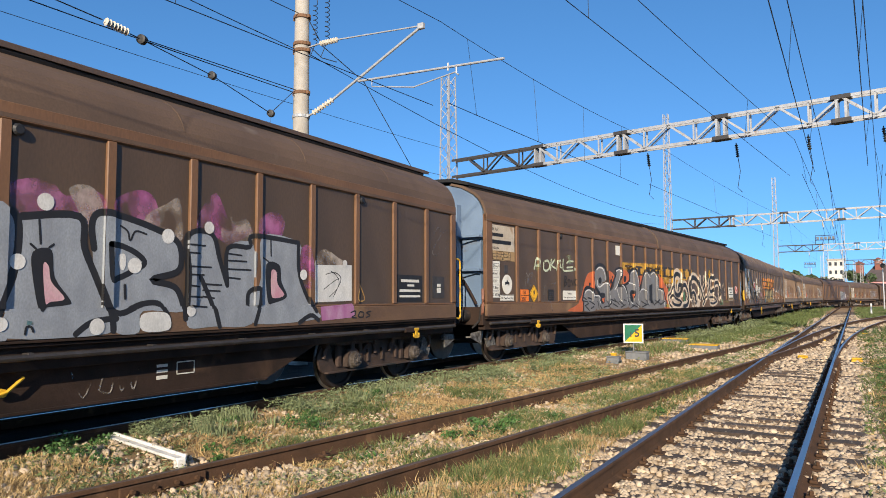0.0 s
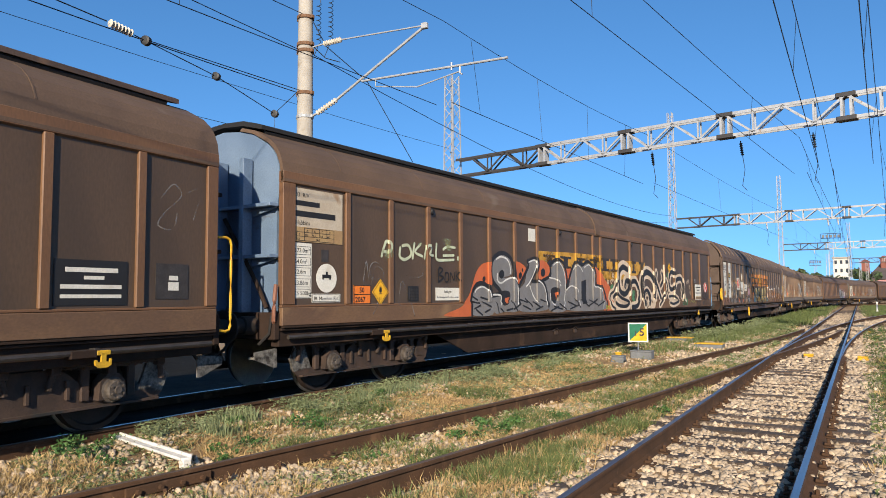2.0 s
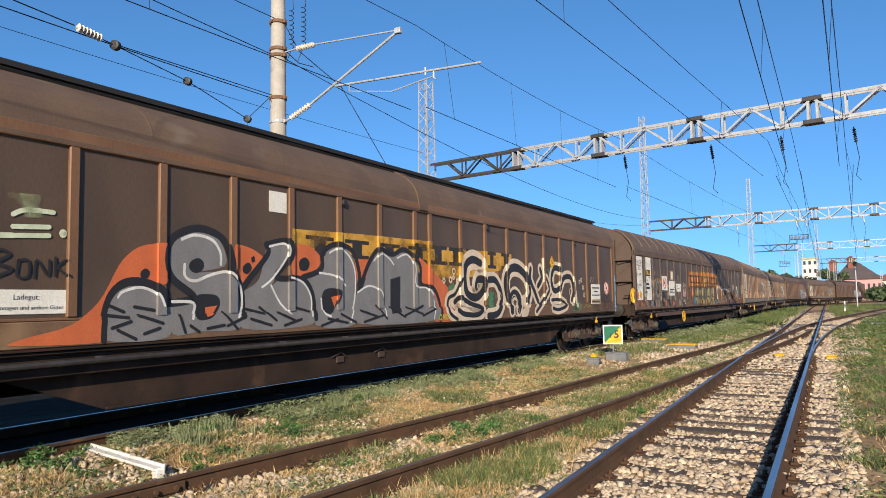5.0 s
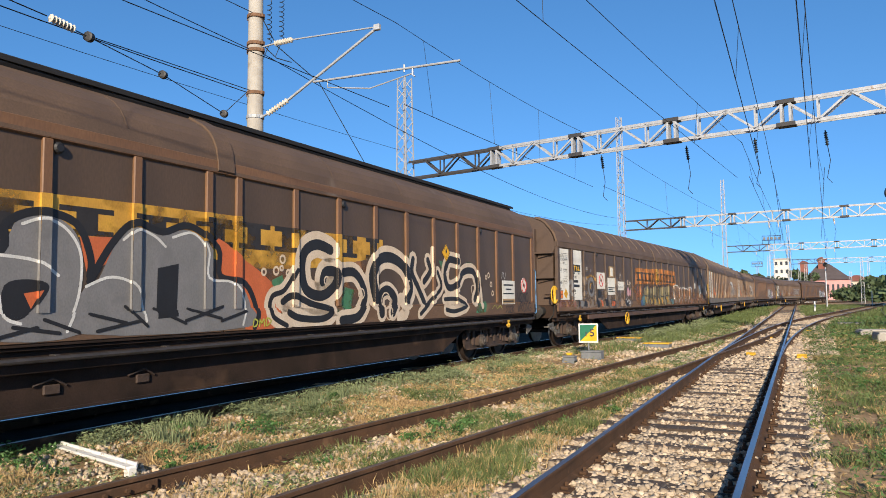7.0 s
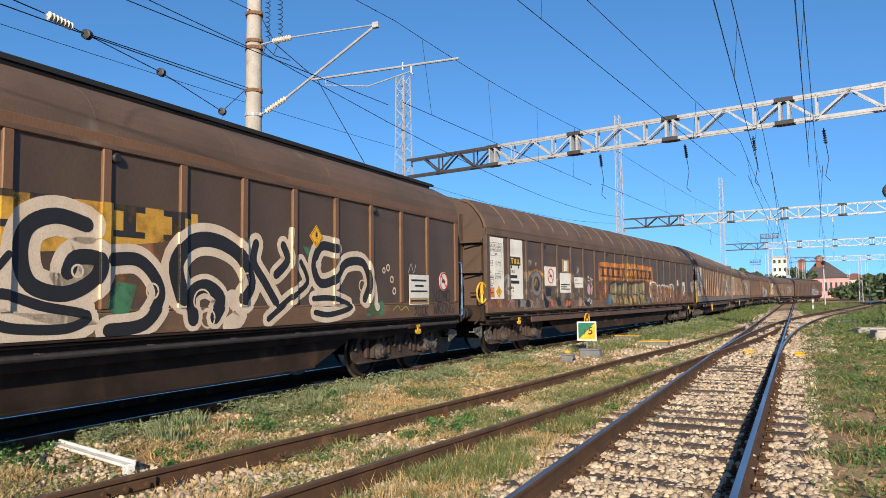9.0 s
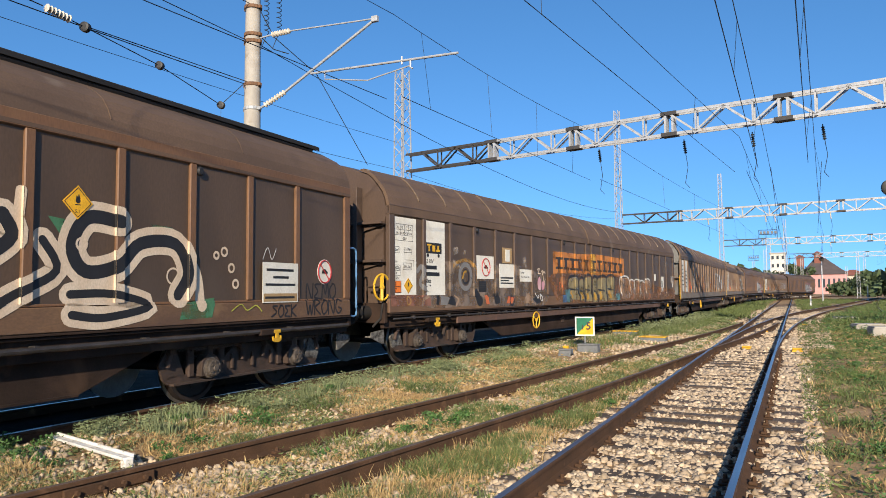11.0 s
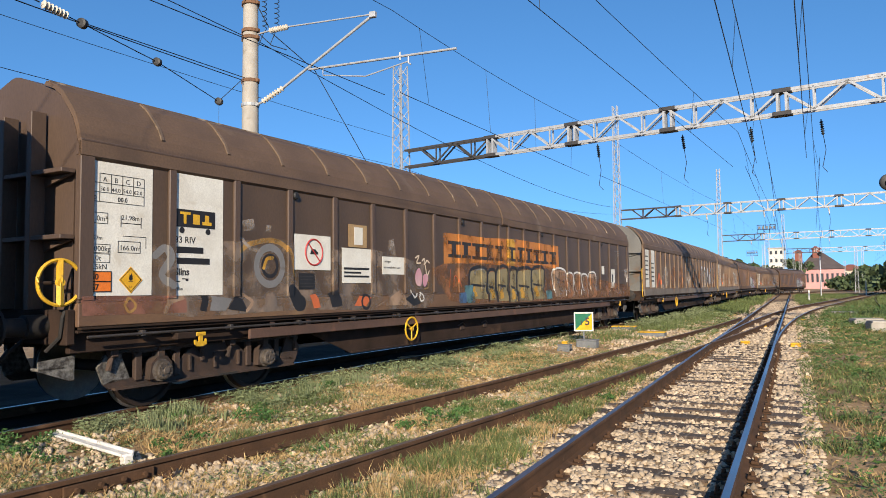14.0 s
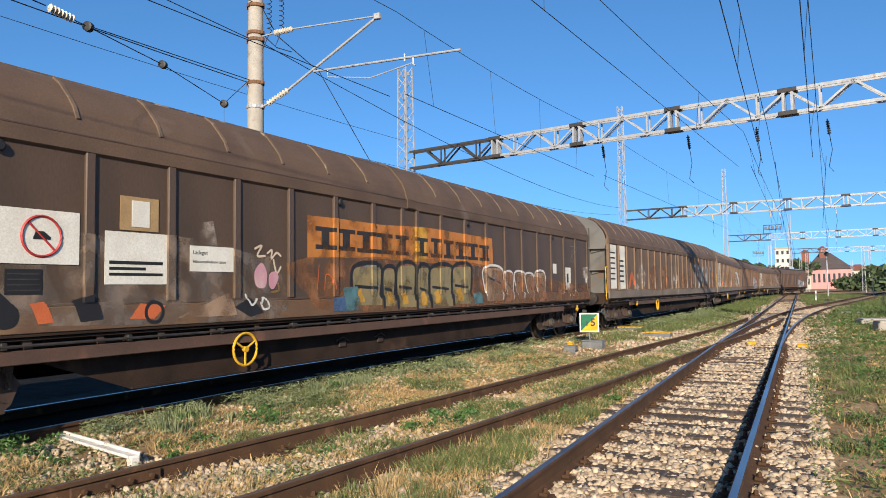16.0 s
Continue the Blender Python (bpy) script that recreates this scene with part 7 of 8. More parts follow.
def hand_wheel(w, x, y, z, r, spokes, label):
    bm = bmesh.new()
    tube(bm, [(x, y + r * math.cos(k * math.tau / 28), z + r * math.sin(k * math.tau / 28)) for k in range(28)], r * 0.085, 6, 0, True)
    for k in range(spokes):
        a = k * math.tau / spokes + (math.pi / 2 if spokes == 2 else 0.5)
        tube(bm, [(x, y, z), (x, y + r * math.cos(a), z + r * math.sin(a))], r * (0.16 if spokes == 2 else 0.07), 5)
    lathe(bm, [(r * 0.18, 0), (r * 0.18, 0.05)], Matrix.Translation((x - 0.02, y, z)) @ pose(0, 0, 0, 0, 90, 0), 12)
    part("hand_wheel", bm, YELLOW, w, label, smooth=True)
    bm = bmesh.new()
    tube(bm, [(x - 0.3, y, z), (x, y, z)], 0.02, 6)
    part("wheel_shaft", bm, FRAME, w)


hand_wheel(strap_wagon, 1.30, -10.9 - 0.18, 1.53, 0.24, 2, "yellow brake hand wheel at the wagon's end")
hand_wheel(strap_wagon, 1.36, 6.6 - 10.9, 0.68, 0.21, 3, "yellow three-spoke brake wheel under the frame")
hand_wheel(fourth_wagon, 1.36, 6.6 - 10.9, 0.68, 0.21, 3, "yellow three-spoke brake wheel under the frame")
ROLLING_NEAR, ROLLING = ROLLING, None
lead_wagon = copy_thing(grey_wagon, Matrix())
far_wagons = [copy_thing(fourth_wagon if ln < 22.5 else grey_wagon, Matrix()) for _, ln in LEFT_END[5:]]
TRAIN = [lead_wagon, grey_wagon, slate_wagon, strap_wagon, fourth_wagon] + far_wagons


def rolled(t):
    """How far the train has come at t seconds, by a smooth curve through RUN."""
    return roll_curve(t)


roll_curve = natural_spline(RUN)


def on_track(centre):
    """Pose of a wagon whose middle lies at that place along the track."""
    a, b = centre - 9.4, centre + 9.4
    xa, xb = train_centre(a), train_centre(b)
    return pose((xa + xb) / 2, centre, RAIL_UP, 0, 0, -math.degrees(math.atan2(xb - xa, b - a)))

# ---- pole with its cantilever ----


def insulator(bm, a, b, sheds=7, r=0.075, slot=0):
    """A ribbed insulator from a to b."""
    a, b = Vector(a), Vector(b)
    ln = (b - a).length
    m = Matrix.Translation(a) @ (b - a).to_track_quat("Z", "Y").to_matrix().to_4x4()
    prof = [(0.03, 0.0)]
    for k in range(sheds):
        z = ln * (k + 0.15) / sheds
        prof += [(0.035, z), (r, z + ln * 0.25 / sheds), (r * 0.9, z + ln * 0.45 / sheds), (0.035, z + ln * 0.6 / sheds)]
    prof.append((0.03, ln))
    lathe(bm, prof, m, 10, slot)


def catenary_pole():
    t = thing("catenary_pole", "round concrete pole with rusty clamps and a tubular cantilever", "catenary pole", pose(-12.26, 13.8, -0.2))
    bm = bmesh.new()
    lathe(bm, [(0.24, 0.0), (0.205, 6.5), (0.18, 10.2), (0.17, 10.25)], Matrix(), 20)
    part("shaft", bm, CONCRETE, t, "weathered round concrete shaft", smooth=True)
    for z in (6.36, 6.98, 8.10, 8.28, 9.0):
        bm = bmesh.new()
        lathe(bm, [(0.215, z), (0.225, z + 0.01), (0.225, z + 0.08), (0.215, z + 0.09)], Matrix(), 16)
        for s in (-1, 1):
            box(bm, (s * 0.22 - 0.05, -0.05, z + 0.0), (s * 0.22 + 0.05, 0.05, z + 0.09), 0.01)
        part("clamp", bm, RUSTBAND if z != 6.36 else GALV, t)
    bm = bmesh.new()
    tube(bm, [(1.06, 0, 6.72), (3.68, 0, 8.08)], 0.034, 8)
    tube(bm, [(1.2, 0, 8.24), (3.68, 0, 8.10)], 0.020, 8)
    tube(bm, [(0.24, 0, 8.22), (0.62, 0, 8.24)], 0.022, 8)
    tube(bm, [(0.24, 0, 6.40), (0.40, 0, 6.45)], 0.03, 8)
    part("bracket_tube", bm, GALV, t, "galvanised strut and tie tubes")
    bm = bmesh.new()
    tube(bm, [(1.84, 0, 7.06), (5.82, 0, 6.94)], 0.030, 8)
    tube(bm, [(2.26, 0, 7.06), (2.26, 0, 6.86), (3.47, 0, 6.66), (4.62, 0, 6.84)], 0.016, 6)
    tube(bm, [(4.62, 0, 7.0), (4.62, 0, 6.80), (4.68, 0, 6.76)], 0.022, 6)
    tube(bm, [(4.40, 0, 6.9), (4.40, 0, 7.08)], 0.022, 6)
    box(bm, (3.60, -0.05, 8.02), (3.76, 0.05, 8.16), 0.01)
    part("registration_tube", bm, GALV, t)
    bm = bmesh.new()
    insulator(bm, (0.40, 0, 6.45), (1.06, 0, 6.72), 8)
    part("insulator", bm, PORCELAIN, t)
    bm = bmesh.new()
    insulator(bm, (0.62, 0, 8.24), (1.2, 0, 8.24), 7)
    part("insulator", bm, PORCELAIN, t)
    for x in (0.45, 0.85):
        bm = bmesh.new()
        pts = [(x + 0.06 * math.cos(k * 1.1), 0.06 * math.sin(k * 1.1), 9.35 - 0.022 * k) for k in range(48)]
        tube(bm, [(x, 0, 10.6)] + pts + [(x, 0, 8.25), (x - 0.2, 0, 7.9)], 0.011, 4)
        part("coiled_lead", bm, WIRE, t, "coiled dark jumper lead")
    bm = bmesh.new()
    tube(bm, [(0.2, 0.0, 9.0), (0.45, 0.3, 8.3), (0.9, 1.5, 7.6), (1.3, 3.4, 5.4)], 0.014, 4)
    tube(bm, [(0.2, 0, 8.3), (0.6, 0.1, 7.9), (1.0, 0.2, 7.75)], 0.012, 4)
    part("stay_wire", bm, WIRE, t)
    return t


catenary_pole()


# ---- overhead wires ----


def hang(p, q, sag, n=10):
    p, q = Vector(p), Vector(q)
    return [p.lerp(q, i / n) - Vector((0, 0, 4 * sag * (i / n) * (1 - i / n))) for i in range(n + 1)]


def wire(name, label, runs, r):
    bm = bmesh.new()
    for pts in runs:
        tube(bm, pts, r, 4)
    return tagged(part(name, bm, WIRE), label, "overhead wire")


def contact_line(line, stops, label, feed=7.4, touch=5.5, x_shift=0.0):
    """Messenger wire with sag, contact wire and droppers over one track."""
    t = thing("contact_line", label, "overhead line", Matrix(), "contact lines over the tracks")
    bm, lo = bmesh.new(), bmesh.new()
    for a, b in zip(stops, stops[1:]):
        zig = 0.2
        pa, pb = Vector((line(a) + x_shift, a, feed)), Vector((line(b) + x_shift, b, feed))
        pts = hang(pa, pb, 0.12 + (b - a) * 0.004, 12)
        tube(bm, pts, 0.009, 4)
        tube(lo, [(line(a) + x_shift + zig, a, touch), (line(b) + x_shift - zig, b, touch)], 0.009, 4)
        for k in range(1, 12, 3 if b - a < 45 else 2):
            d = bmesh.new()
            p = pts[k]
            f = k / 12
            tube(d, [p, (line(a) * (1 - f) + line(b) * f + x_shift + zig * (1 - 2 * f), p.y + 0.15, touch)], 0.006, 3)
            part("dropper", d, WIRE, t)
    part("messenger_wire", bm, WIRE, t)
    part("contact_wire", lo, WIRE, t)
    return t


contact_line(lambda y: -9.1 + 0.075 * y if y < 60 else -4.6 + 0.03 * (y - 60), [-28, 13.8, 27.9, 61.7, 101, 148], "dark messenger and contact wires over the train", 7.9, 5.95)
contact_line(lambda y: -4.33 + 0.10 * y if y < 32 else -1.2 + 0.004 * (y - 32), [-14, 27.3, 61.2, 101, 148], "dark messenger and contact wires over the siding", 7.0, 5.75)
contact_line(lambda y: -0.86 + 0.002 * y, [-22, 26.9, 60.9, 101, 148], "dark messenger and contact wires over the near track", 7.0, 5.75)
contact_line(lambda y: -0.16 + 0.034 * y, [-22, 26.6, 60.6, 101, 148], "dark messenger and contact wires over the branch track", 7.0, 5.75)
contact_line(lambda y: 4.5 + 0.06 * y, [20, 26, 60.5, 100.5, 148], "dark messenger and contact wires over the side track")

wire("feeder_wire", "dark feeder wire hung along the concrete pole", [hang((-12.4, -26, 8.2), (-12.4, 13.8, 6.85), 0.55, 14), hang((-12.4, -26, 9.6), (-12.2, 13.8, 8.9), 0.5, 14)], 0.012)
wire("feeder_wire", "dark feeder wire hung along the concrete pole", [hang((-12.3, -26, 10.1), (-12.3, 13.8, 7.95), 0.4, 14), hang((-12.2, 13.8, 7.95), (-13.6, 62, 8.4), 0.9, 14)], 0.012)
wire("far_wire", "thin wires running behind the wagons", [hang((-17, -20, 7.4), (-17.5, 30, 7.6), 0.5, 12), hang((-17.5, 30, 7.6), (-14, 62.8, 7.9), 0.6, 12), hang((-18.5, -20, 9.2), (-17.3, 30, 8.9), 0.5, 12)], 0.009)


def insulated_feeder():
    """The slack feeder with its long insulator and black weights that ends at the pole."""
    t = thing("insulated_feeder", "slack feeder wire with a white ribbed insulator and black weights", "overhead wire", Matrix())
    bm = bmesh.new()
    tube(bm, [(-12.3, -20, 8.4), (-12.26, 8.15, 6.84)], 0.013, 4)
    tube(bm, [(-12.26, 8.75, 6.76), (-12.26, 9.03, 6.73), (-12.26, 10.85, 6.49), (-12.26, 12.7, 6.05)], 0.012, 4)
    tube(bm, [(-12.26, 9.05, 6.75), (-12.26, 13.6, 6.87)], 0.011, 4)
    tube(bm, [(-12.26, 12.72, 6.08), (-12.26, 13.5, 6.80)], 0.010, 4)
    tube(bm, [(-12.26, 12.7, 6.0), (-12.26, 12.7, 5.0)], 0.006, 4)
    part("feeder", bm, WIRE, t)
    bm = bmesh.new()
    insulator(bm, (-12.26, 8.2, 6.83), (-12.26, 8.72, 6.77), 7, 0.085)
    part("insulator", bm, PORCELAIN, t)
    for y, z, r in ((9.03, 6.73, 0.10), (10.85, 6.49, 0.09), (12.7, 6.05, 0.09)):
        bm = bmesh.new()
        lathe(bm, [(r * 0.6, -0.06), (r, -0.05), (r, 0.05), (r * 0.6, 0.06)], pose(-12.26, y, z, 90, 0, 20), 12)
        part("weight", bm, BLACK, t, "round black weight")
    return t


insulated_feeder()


def hanging_insulators():
    """Insulators under the portal beams that carry the wires."""
    for k, (y, xs) in enumerate(((29.0, (-7.1, -3.7, T3X, 1.1, 6)), (61.5, (-6.2, -1.9, T3X, 2.6, 8)), (101.5, (-4.8, T3X, 4.2, 10)))):
        for x in xs:
            t = thing("hanging_insulator", "ribbed brown-white insulator string under the portal beam", "insulator", pose(x, y - 0.05 * (x + 7), 0), "insulators under the portals")
            bm = bmesh.new()
            insulator(bm, (0, 0, 7.35), (0.05, 0, 6.85), 6, 0.07)
            part("insulator", bm, PORCELAIN if k else WIRE, t)
            bm = bmesh.new()
            tube(bm, [(0.05, 0, 6.85), (0.12, 0, 6.3), (0.0, 0.1, 5.7), (0.15, 0.2, 5.52)], 0.012, 4)
            tube(bm, [(0, 0, 7.42), (0, 0, 7.33)], 0.02, 4)
            part("hanger", bm, WIRE, t)


hanging_insulators()

# ---- signs, boxes and small things by the track ----


def turnout_sign():
    t = thing("turnout_sign", "square white-edged green and yellow sign on a short post", "sign", pose(-5.42, 20.0, -0.095, 0, 0, 17))
    bm = bmesh.new()
    box(bm, (-0.02, -0.01, -0.12), (0.02, 0.03, 0.45), 0.004)
    part("post", bm, GREYBOX, t)
    bm = bmesh.new()
    box(bm, (-0.27, -0.02, 0.32), (0.27, 0.0, 0.86), 0.006)
    part("board", bm, SIGNYELLOW, t, "yellow board with a worn pale border")
    bm = bmesh.new()
    for a, b in (((-0.27, 0.32), (0.27, 0.355)), ((-0.27, 0.825), (0.27, 0.86)), ((-0.27, 0.355), (-0.235, 0.825)), ((0.235, 0.355), (0.27, 0.825))):
        box(bm, (a[0], -0.042, a[1]), (b[0], -0.02, b[1]))
    part("border", bm, SIGNWHITE, t)
    bm = bmesh.new()
    prism(bm, [(-0.235, 0.355), (-0.235, 0.825), (0.235, 0.825)], -0.034, -0.012, axis="y")
    part("green_field", bm, SIGNGREEN, t)
    text("5", 0.30, BLACK, t, Matrix.Translation((0.03, -0.04, 0.50)) @ pose(0, 0, 0, 90), 0.02)
    bm = bmesh.new()
    prism(bm, [(-0.08, 0.50), (-0.05, 0.50), (-0.05, 0.62), (-0.08, 0.62)], -0.040, -0.030, axis="y")
    part("number_bar", bm, BLACK, t)
    return t


turnout_sign()


def point_machine(x, y, m, top, label, sx=0.3, sy=0.2, h=0.22, yaw=0):
    t = thing("trackside_box", label, "trackside box", pose(x, y, land(x, y) - 0.02, 0, 0, yaw), "boxes beside the turnout")
    bm = bmesh.new()
    box(bm, (-sx, -sy, 0), (sx, sy, h), 0.02)
    for s in (-1, 1):
        box(bm, (s * sx * 0.75 - 0.04, -sy - 0.04, 0), (s * sx * 0.75 + 0.04, sy + 0.04, 0.08), 0.008)
    part("case", bm, m, t)
    bm = bmesh.new()
    box(bm, (-sx * 1.03, -sy * 1.05, h), (sx * 1.03, sy * 1.05, h + 0.035), 0.01)
    part("lid", bm, top, t)
    return t


point_machine(-5.30, 17.7, GREYBOX, GREYBOX, "small grey cast box with a yellow cap beside the sign", 0.16, 0.12, 0.16)
point_machine(-5.08, 19.1, GREYBOX, GREYBOX, "grey ribbed cast box under the sign", 0.28, 0.16, 0.2)
point_machine(-5.60, 18.7, YELLOW, YELLOW, "small yellow cap beside the track", 0.07, 0.07, 0.12)
point_machine(-4.25, 24.2, GREYBOX, YELLOW, "long grey point machine with a yellow lid", 0.42, 0.26, 0.17)
point_machine(-5.55, 26.0, GREYBOX, YELLOW, "long dark rod cover with a yellow lid", 0.42, 0.2, 0.12)
for px, py in ((-1.28, 21.9), (0.0, 21.4), (0.35, 36.5), (-1.1, 30.0)):
    point_machine(px, py, YELLOW, YELLOW, "yellow cover plate between the rails", 0.12, 0.12, 0.1)


WHITEPAINT = mat("chipped_white_paint", (0.74, 0.73, 0.70), (0.60, 0.58, 0.54), 8, 0.6, 0, 0.2, 40, (0.22, 0.17, 0.12), 0.3, 14)


def loose_plank():
    t = thing("loose_plank", "white-painted angle post lying on the gravel", "post", pose(-6.40, 4.86, land(-6.40, 4.86) + 0.045, 0, 0.5, -11))
    bm = bmesh.new()
    box(bm, (-0.77, -0.055, 0.0), (0.77, 0.055, 0.03), 0.008)
    box(bm, (-0.77, 0.03, 0.0), (0.77, 0.055, 0.055), 0.006)
    box(bm, (0.70, -0.045, -0.12), (0.78, 0.045, 0.02), 0.008)
    for v in bm.verts:
        v.co.z += 0.02 * noise.noise((v.co.x * 2, 0, 0))
    part("angle_bar", bm, WHITEPAINT, t)
    return t


loose_plank()


def rail_joint():
    """Fishplates with bolts and a bonding cable on the siding's rail."""
    y = 4.15
    yaw = -math.degrees(math.atan((t2_centre(y + 0.3) - t2_centre(y - 0.3)) / 0.6))
    t = thing("rail_joint", "bolted rusty fishplate with a bonding cable", "rail joint", pose(t2_centre(y) - 0.7525, y, 0, 0, 0, yaw))
    for s in (-1, 1):
        bm = bmesh.new()
        box(bm, (min(s * 0.012, s * 0.040), -0.40, -0.135), (max(s * 0.012, s * 0.040), 0.40, -0.048), 0.006)
        part("fishplate", bm, RAILSIDE, t)
    for k in range(4):
        bm = bmesh.new()
        lathe(bm, [(0.02, -0.075), (0.02, 0.075)], pose(0, -0.3 + 0.2 * k, -0.09, 0, 90, 0), 6)
        part("bolt", bm, RAILSIDE, t)
    bm = bmesh.new()
    tube(bm, glide_points([(0.06, 0.62, -0.12), (0.16, 0.5, -0.15), (0.14, 0.3, -0.17), (0.2, 0.0, -0.19), (0.14, -0.4, -0.18), (0.2, -0.6, -0.17), (0.06, -0.66, -0.12)], False, 4), 0.012, 5)
    part("bonding_cable", bm, PIPE, t)


rail_joint()


def signal(x, y, h, label, head_turn, r=0.02):
    t = thing("signal_mast", label, "railway signal", pose(x, y, -0.2, 0, 0, head_turn), "signals")
    bm = bmesh.new()
    lathe(bm, [(0.09, 0), (0.075, h), (0.07, h + 0.02)], Matrix(), 12)
    part("mast", bm, GALV, t, smooth=True)
    bm = bmesh.new()
    lathe(bm, [(0.26, -0.06), (0.30, -0.05), (0.30, 0.10), (0.24, 0.13)], pose(0, -0.1, h + 0.15, 90), 20)
    part("head", bm, BLACK, t, "round black signal head", smooth=True)
    bm = bmesh.new()
    lathe(bm, [(0.13, 0.0), (0.13, 0.25), (0.12, 0.25), (0.12, 0.02)], pose(0, -0.15, h + 0.15, 90), 14)
    part("hood", bm, BLACK, t)
    return t


signal(3.2, 30.0, 5.2, "white signal mast with a round black head", 10)
signal(3.3, 107.0, 5.6, "pale signal mast with a round head beside the tracks", 0)


def stub(x, y, h, label):
    t = thing("marker_post", label, "marker post", pose(x, y, -0.2))
    bm = bmesh.new()
    box(bm, (-0.07, -0.07, 0), (0.07, 0.07, h), 0.015)
    box(bm, (-0.14, -0.14, 0), (0.14, 0.14, 0.08), 0.015)
    part("post", bm, WHITEPAINT, t)


stub(1.35, 78.5, 1.1, "short white marker post in the grass")
stub(9.5, 120, 2.2, "thin white post in front of the bushes")


def footing(x, y, sx, sy, h, yaw, label):
    t = thing("concrete_footing", label, "concrete block", pose(x, y, -0.24, 0, 0, yaw), "old footings")
    bm = bmesh.new()
    box(bm, (-sx, -sy, 0), (sx, sy, h), 0.03)
    bmesh.ops.subdivide_edges(bm, edges=bm.edges[:], cuts=2)
    for v in bm.verts:
        v.co += 0.02 * Vector(noise.noise_vector(v.co * 4 + Vector((x, y, 0))))
    part("block", bm, CONCRETE, t)
    bm = bmesh.new()
    box(bm, (-sx * 0.9, -sy * 1.02, h * 0.92), (sx * 1.02, sy * 0.9, h + 0.05), 0.015)
    part("cap", bm, CONCRETE, t)


footing(2.75, 29.5, 0.42, 0.35, 0.36, 12, "broken pale concrete footing in the grass")
footing(3.15, 25.0, 0.42, 0.3, 0.34, 8, "broken pale concrete footing in the grass")
footing(2.62, 34.0, 0.55, 0.4, 0.26, 15, "low pale concrete footing in the grass")
footing(2.3, 44.0, 0.6, 0.5, 0.2, 10, "low pale concrete footing in the grass")

# ---- far buildings and trees ----


def house(x, y, sx, sy, h, wall, roof, roof_h, label, cols, rows, flat=False, name="building"):
    t = thing(name, label, "building", pose(x, y, -0.2))
    bm = bmesh.new()
    box(bm, (-sx, -sy, 0), (sx, sy, h))
    part("wall", bm, wall, t)
    bm = bmesh.new()
    if flat:
        box(bm, (-sx - 0.3, -sy - 0.3, h), (sx + 0.3, sy + 0.3, h + 0.5))
    else:
        a = [bm.verts.new(v) for v in ((-sx - 0.6, -sy - 0.6, h), (sx + 0.6, -sy - 0.6, h), (sx + 0.6, sy + 0.6, h), (-sx - 0.6, sy + 0.6, h), (-sx * 0.35, 0, h + roof_h), (sx * 0.15, 0, h + roof_h))]
        for f in ((0, 1, 5, 4), (1, 2, 5), (2, 3, 4, 5), (3, 0, 4), (0, 3, 2, 1)):
            bm.faces.new([a[i] for i in f])
    part("roof", bm, roof, t)
    for i in range(cols):
        for j in range(rows):
            bm = bmesh.new()
            cx, cz = -sx + 2 * sx * (i + 0.5) / cols, h * (j + 0.55) / rows
            box(bm, (cx - sx / cols * 0.45, -sy - 0.06, cz - h / rows * 0.22), (cx + sx / cols * 0.45, -sy + 0.02, cz + h / rows * 0.22))
            part("window", bm, GLASSDARK, t)
    return t


D = 300.0
house(-5.4, D, 2.6, 6, 15.2, WHITEWALL, CONCRETE, 0, "pale tower block with dark windows", 3, 5, True)
house(-2.6, D - 6, 4.2, 5, 6.4, WHITEWALL, CONCRETE, 0, "low white annexe with a flat roof", 4, 1, True)
house(9.8, D + 10, 7.4, 12, 7.4, PINKWALL, TILEROOF, 6.4, "long pink station hall under a dark hipped roof", 9, 1)
house(8.3, D + 8, 1.3, 2, 15.2, REDROOF, REDROOF, 1.2, "small red roof lantern on the station hall", 2, 1)
house(2.2, D + 8, 1.3, 2, 14.0, REDROOF, REDROOF, 1.2, "small red roof lantern on the station hall", 2, 1)
house(0.2, D - 10, 3.4, 5, 5.0, SANDWALL, CONCRETE, 0, "low ochre shed with a flat roof", 5, 1, True)
house(21.5, D + 30, 4.0, 5, 7.2, SANDWALL, REDROOF, 2.4, "pale house with a red tiled roof", 3, 2)
house(29, D + 60, 6.0, 5, 7.0, WHITEWALL, REDROOF, 2.6, "pale house with a red tiled roof", 4, 2)
house(17.0, D + 70, 5.0, 5, 9.0, WHITEWALL, REDROOF, 2.6, "distant pale house with a tiled roof", 3, 2)


def leaf_cloud(name, blobs, leaves, size, material, parent=None, label="", seed=1):
    """A crown of many small leaf clumps spread over uneven boughs."""
    rnd = np.random.RandomState(seed)
    vs, fs = [], []
    for (cx, cy, cz, r) in blobs:
        n = int(leaves * r * r)
        d = rnd.normal(size=(n, 3))
        d /= np.linalg.norm(d, axis=1)[:, None]
        rad = r * (0.55 + 0.5 * rnd.rand(n) ** 0.6)
        c = np.array([cx, cy, cz]) + d * rad[:, None] * np.array([1, 1, 0.8])
        a = rnd.normal(size=(n, 3)) * size
        b = rnd.normal(size=(n, 3)) * size
        base = len(vs)
        quad = np.stack([c - a, c + b, c + a, c - b * 0.8], 1).reshape(-1, 3)
        vs.extend(quad.tolist())
        fs.extend([tuple(range(base + 4 * i, base + 4 * i + 4)) for i in range(n)])
    return put(name, vs, fs, material, parent, label)


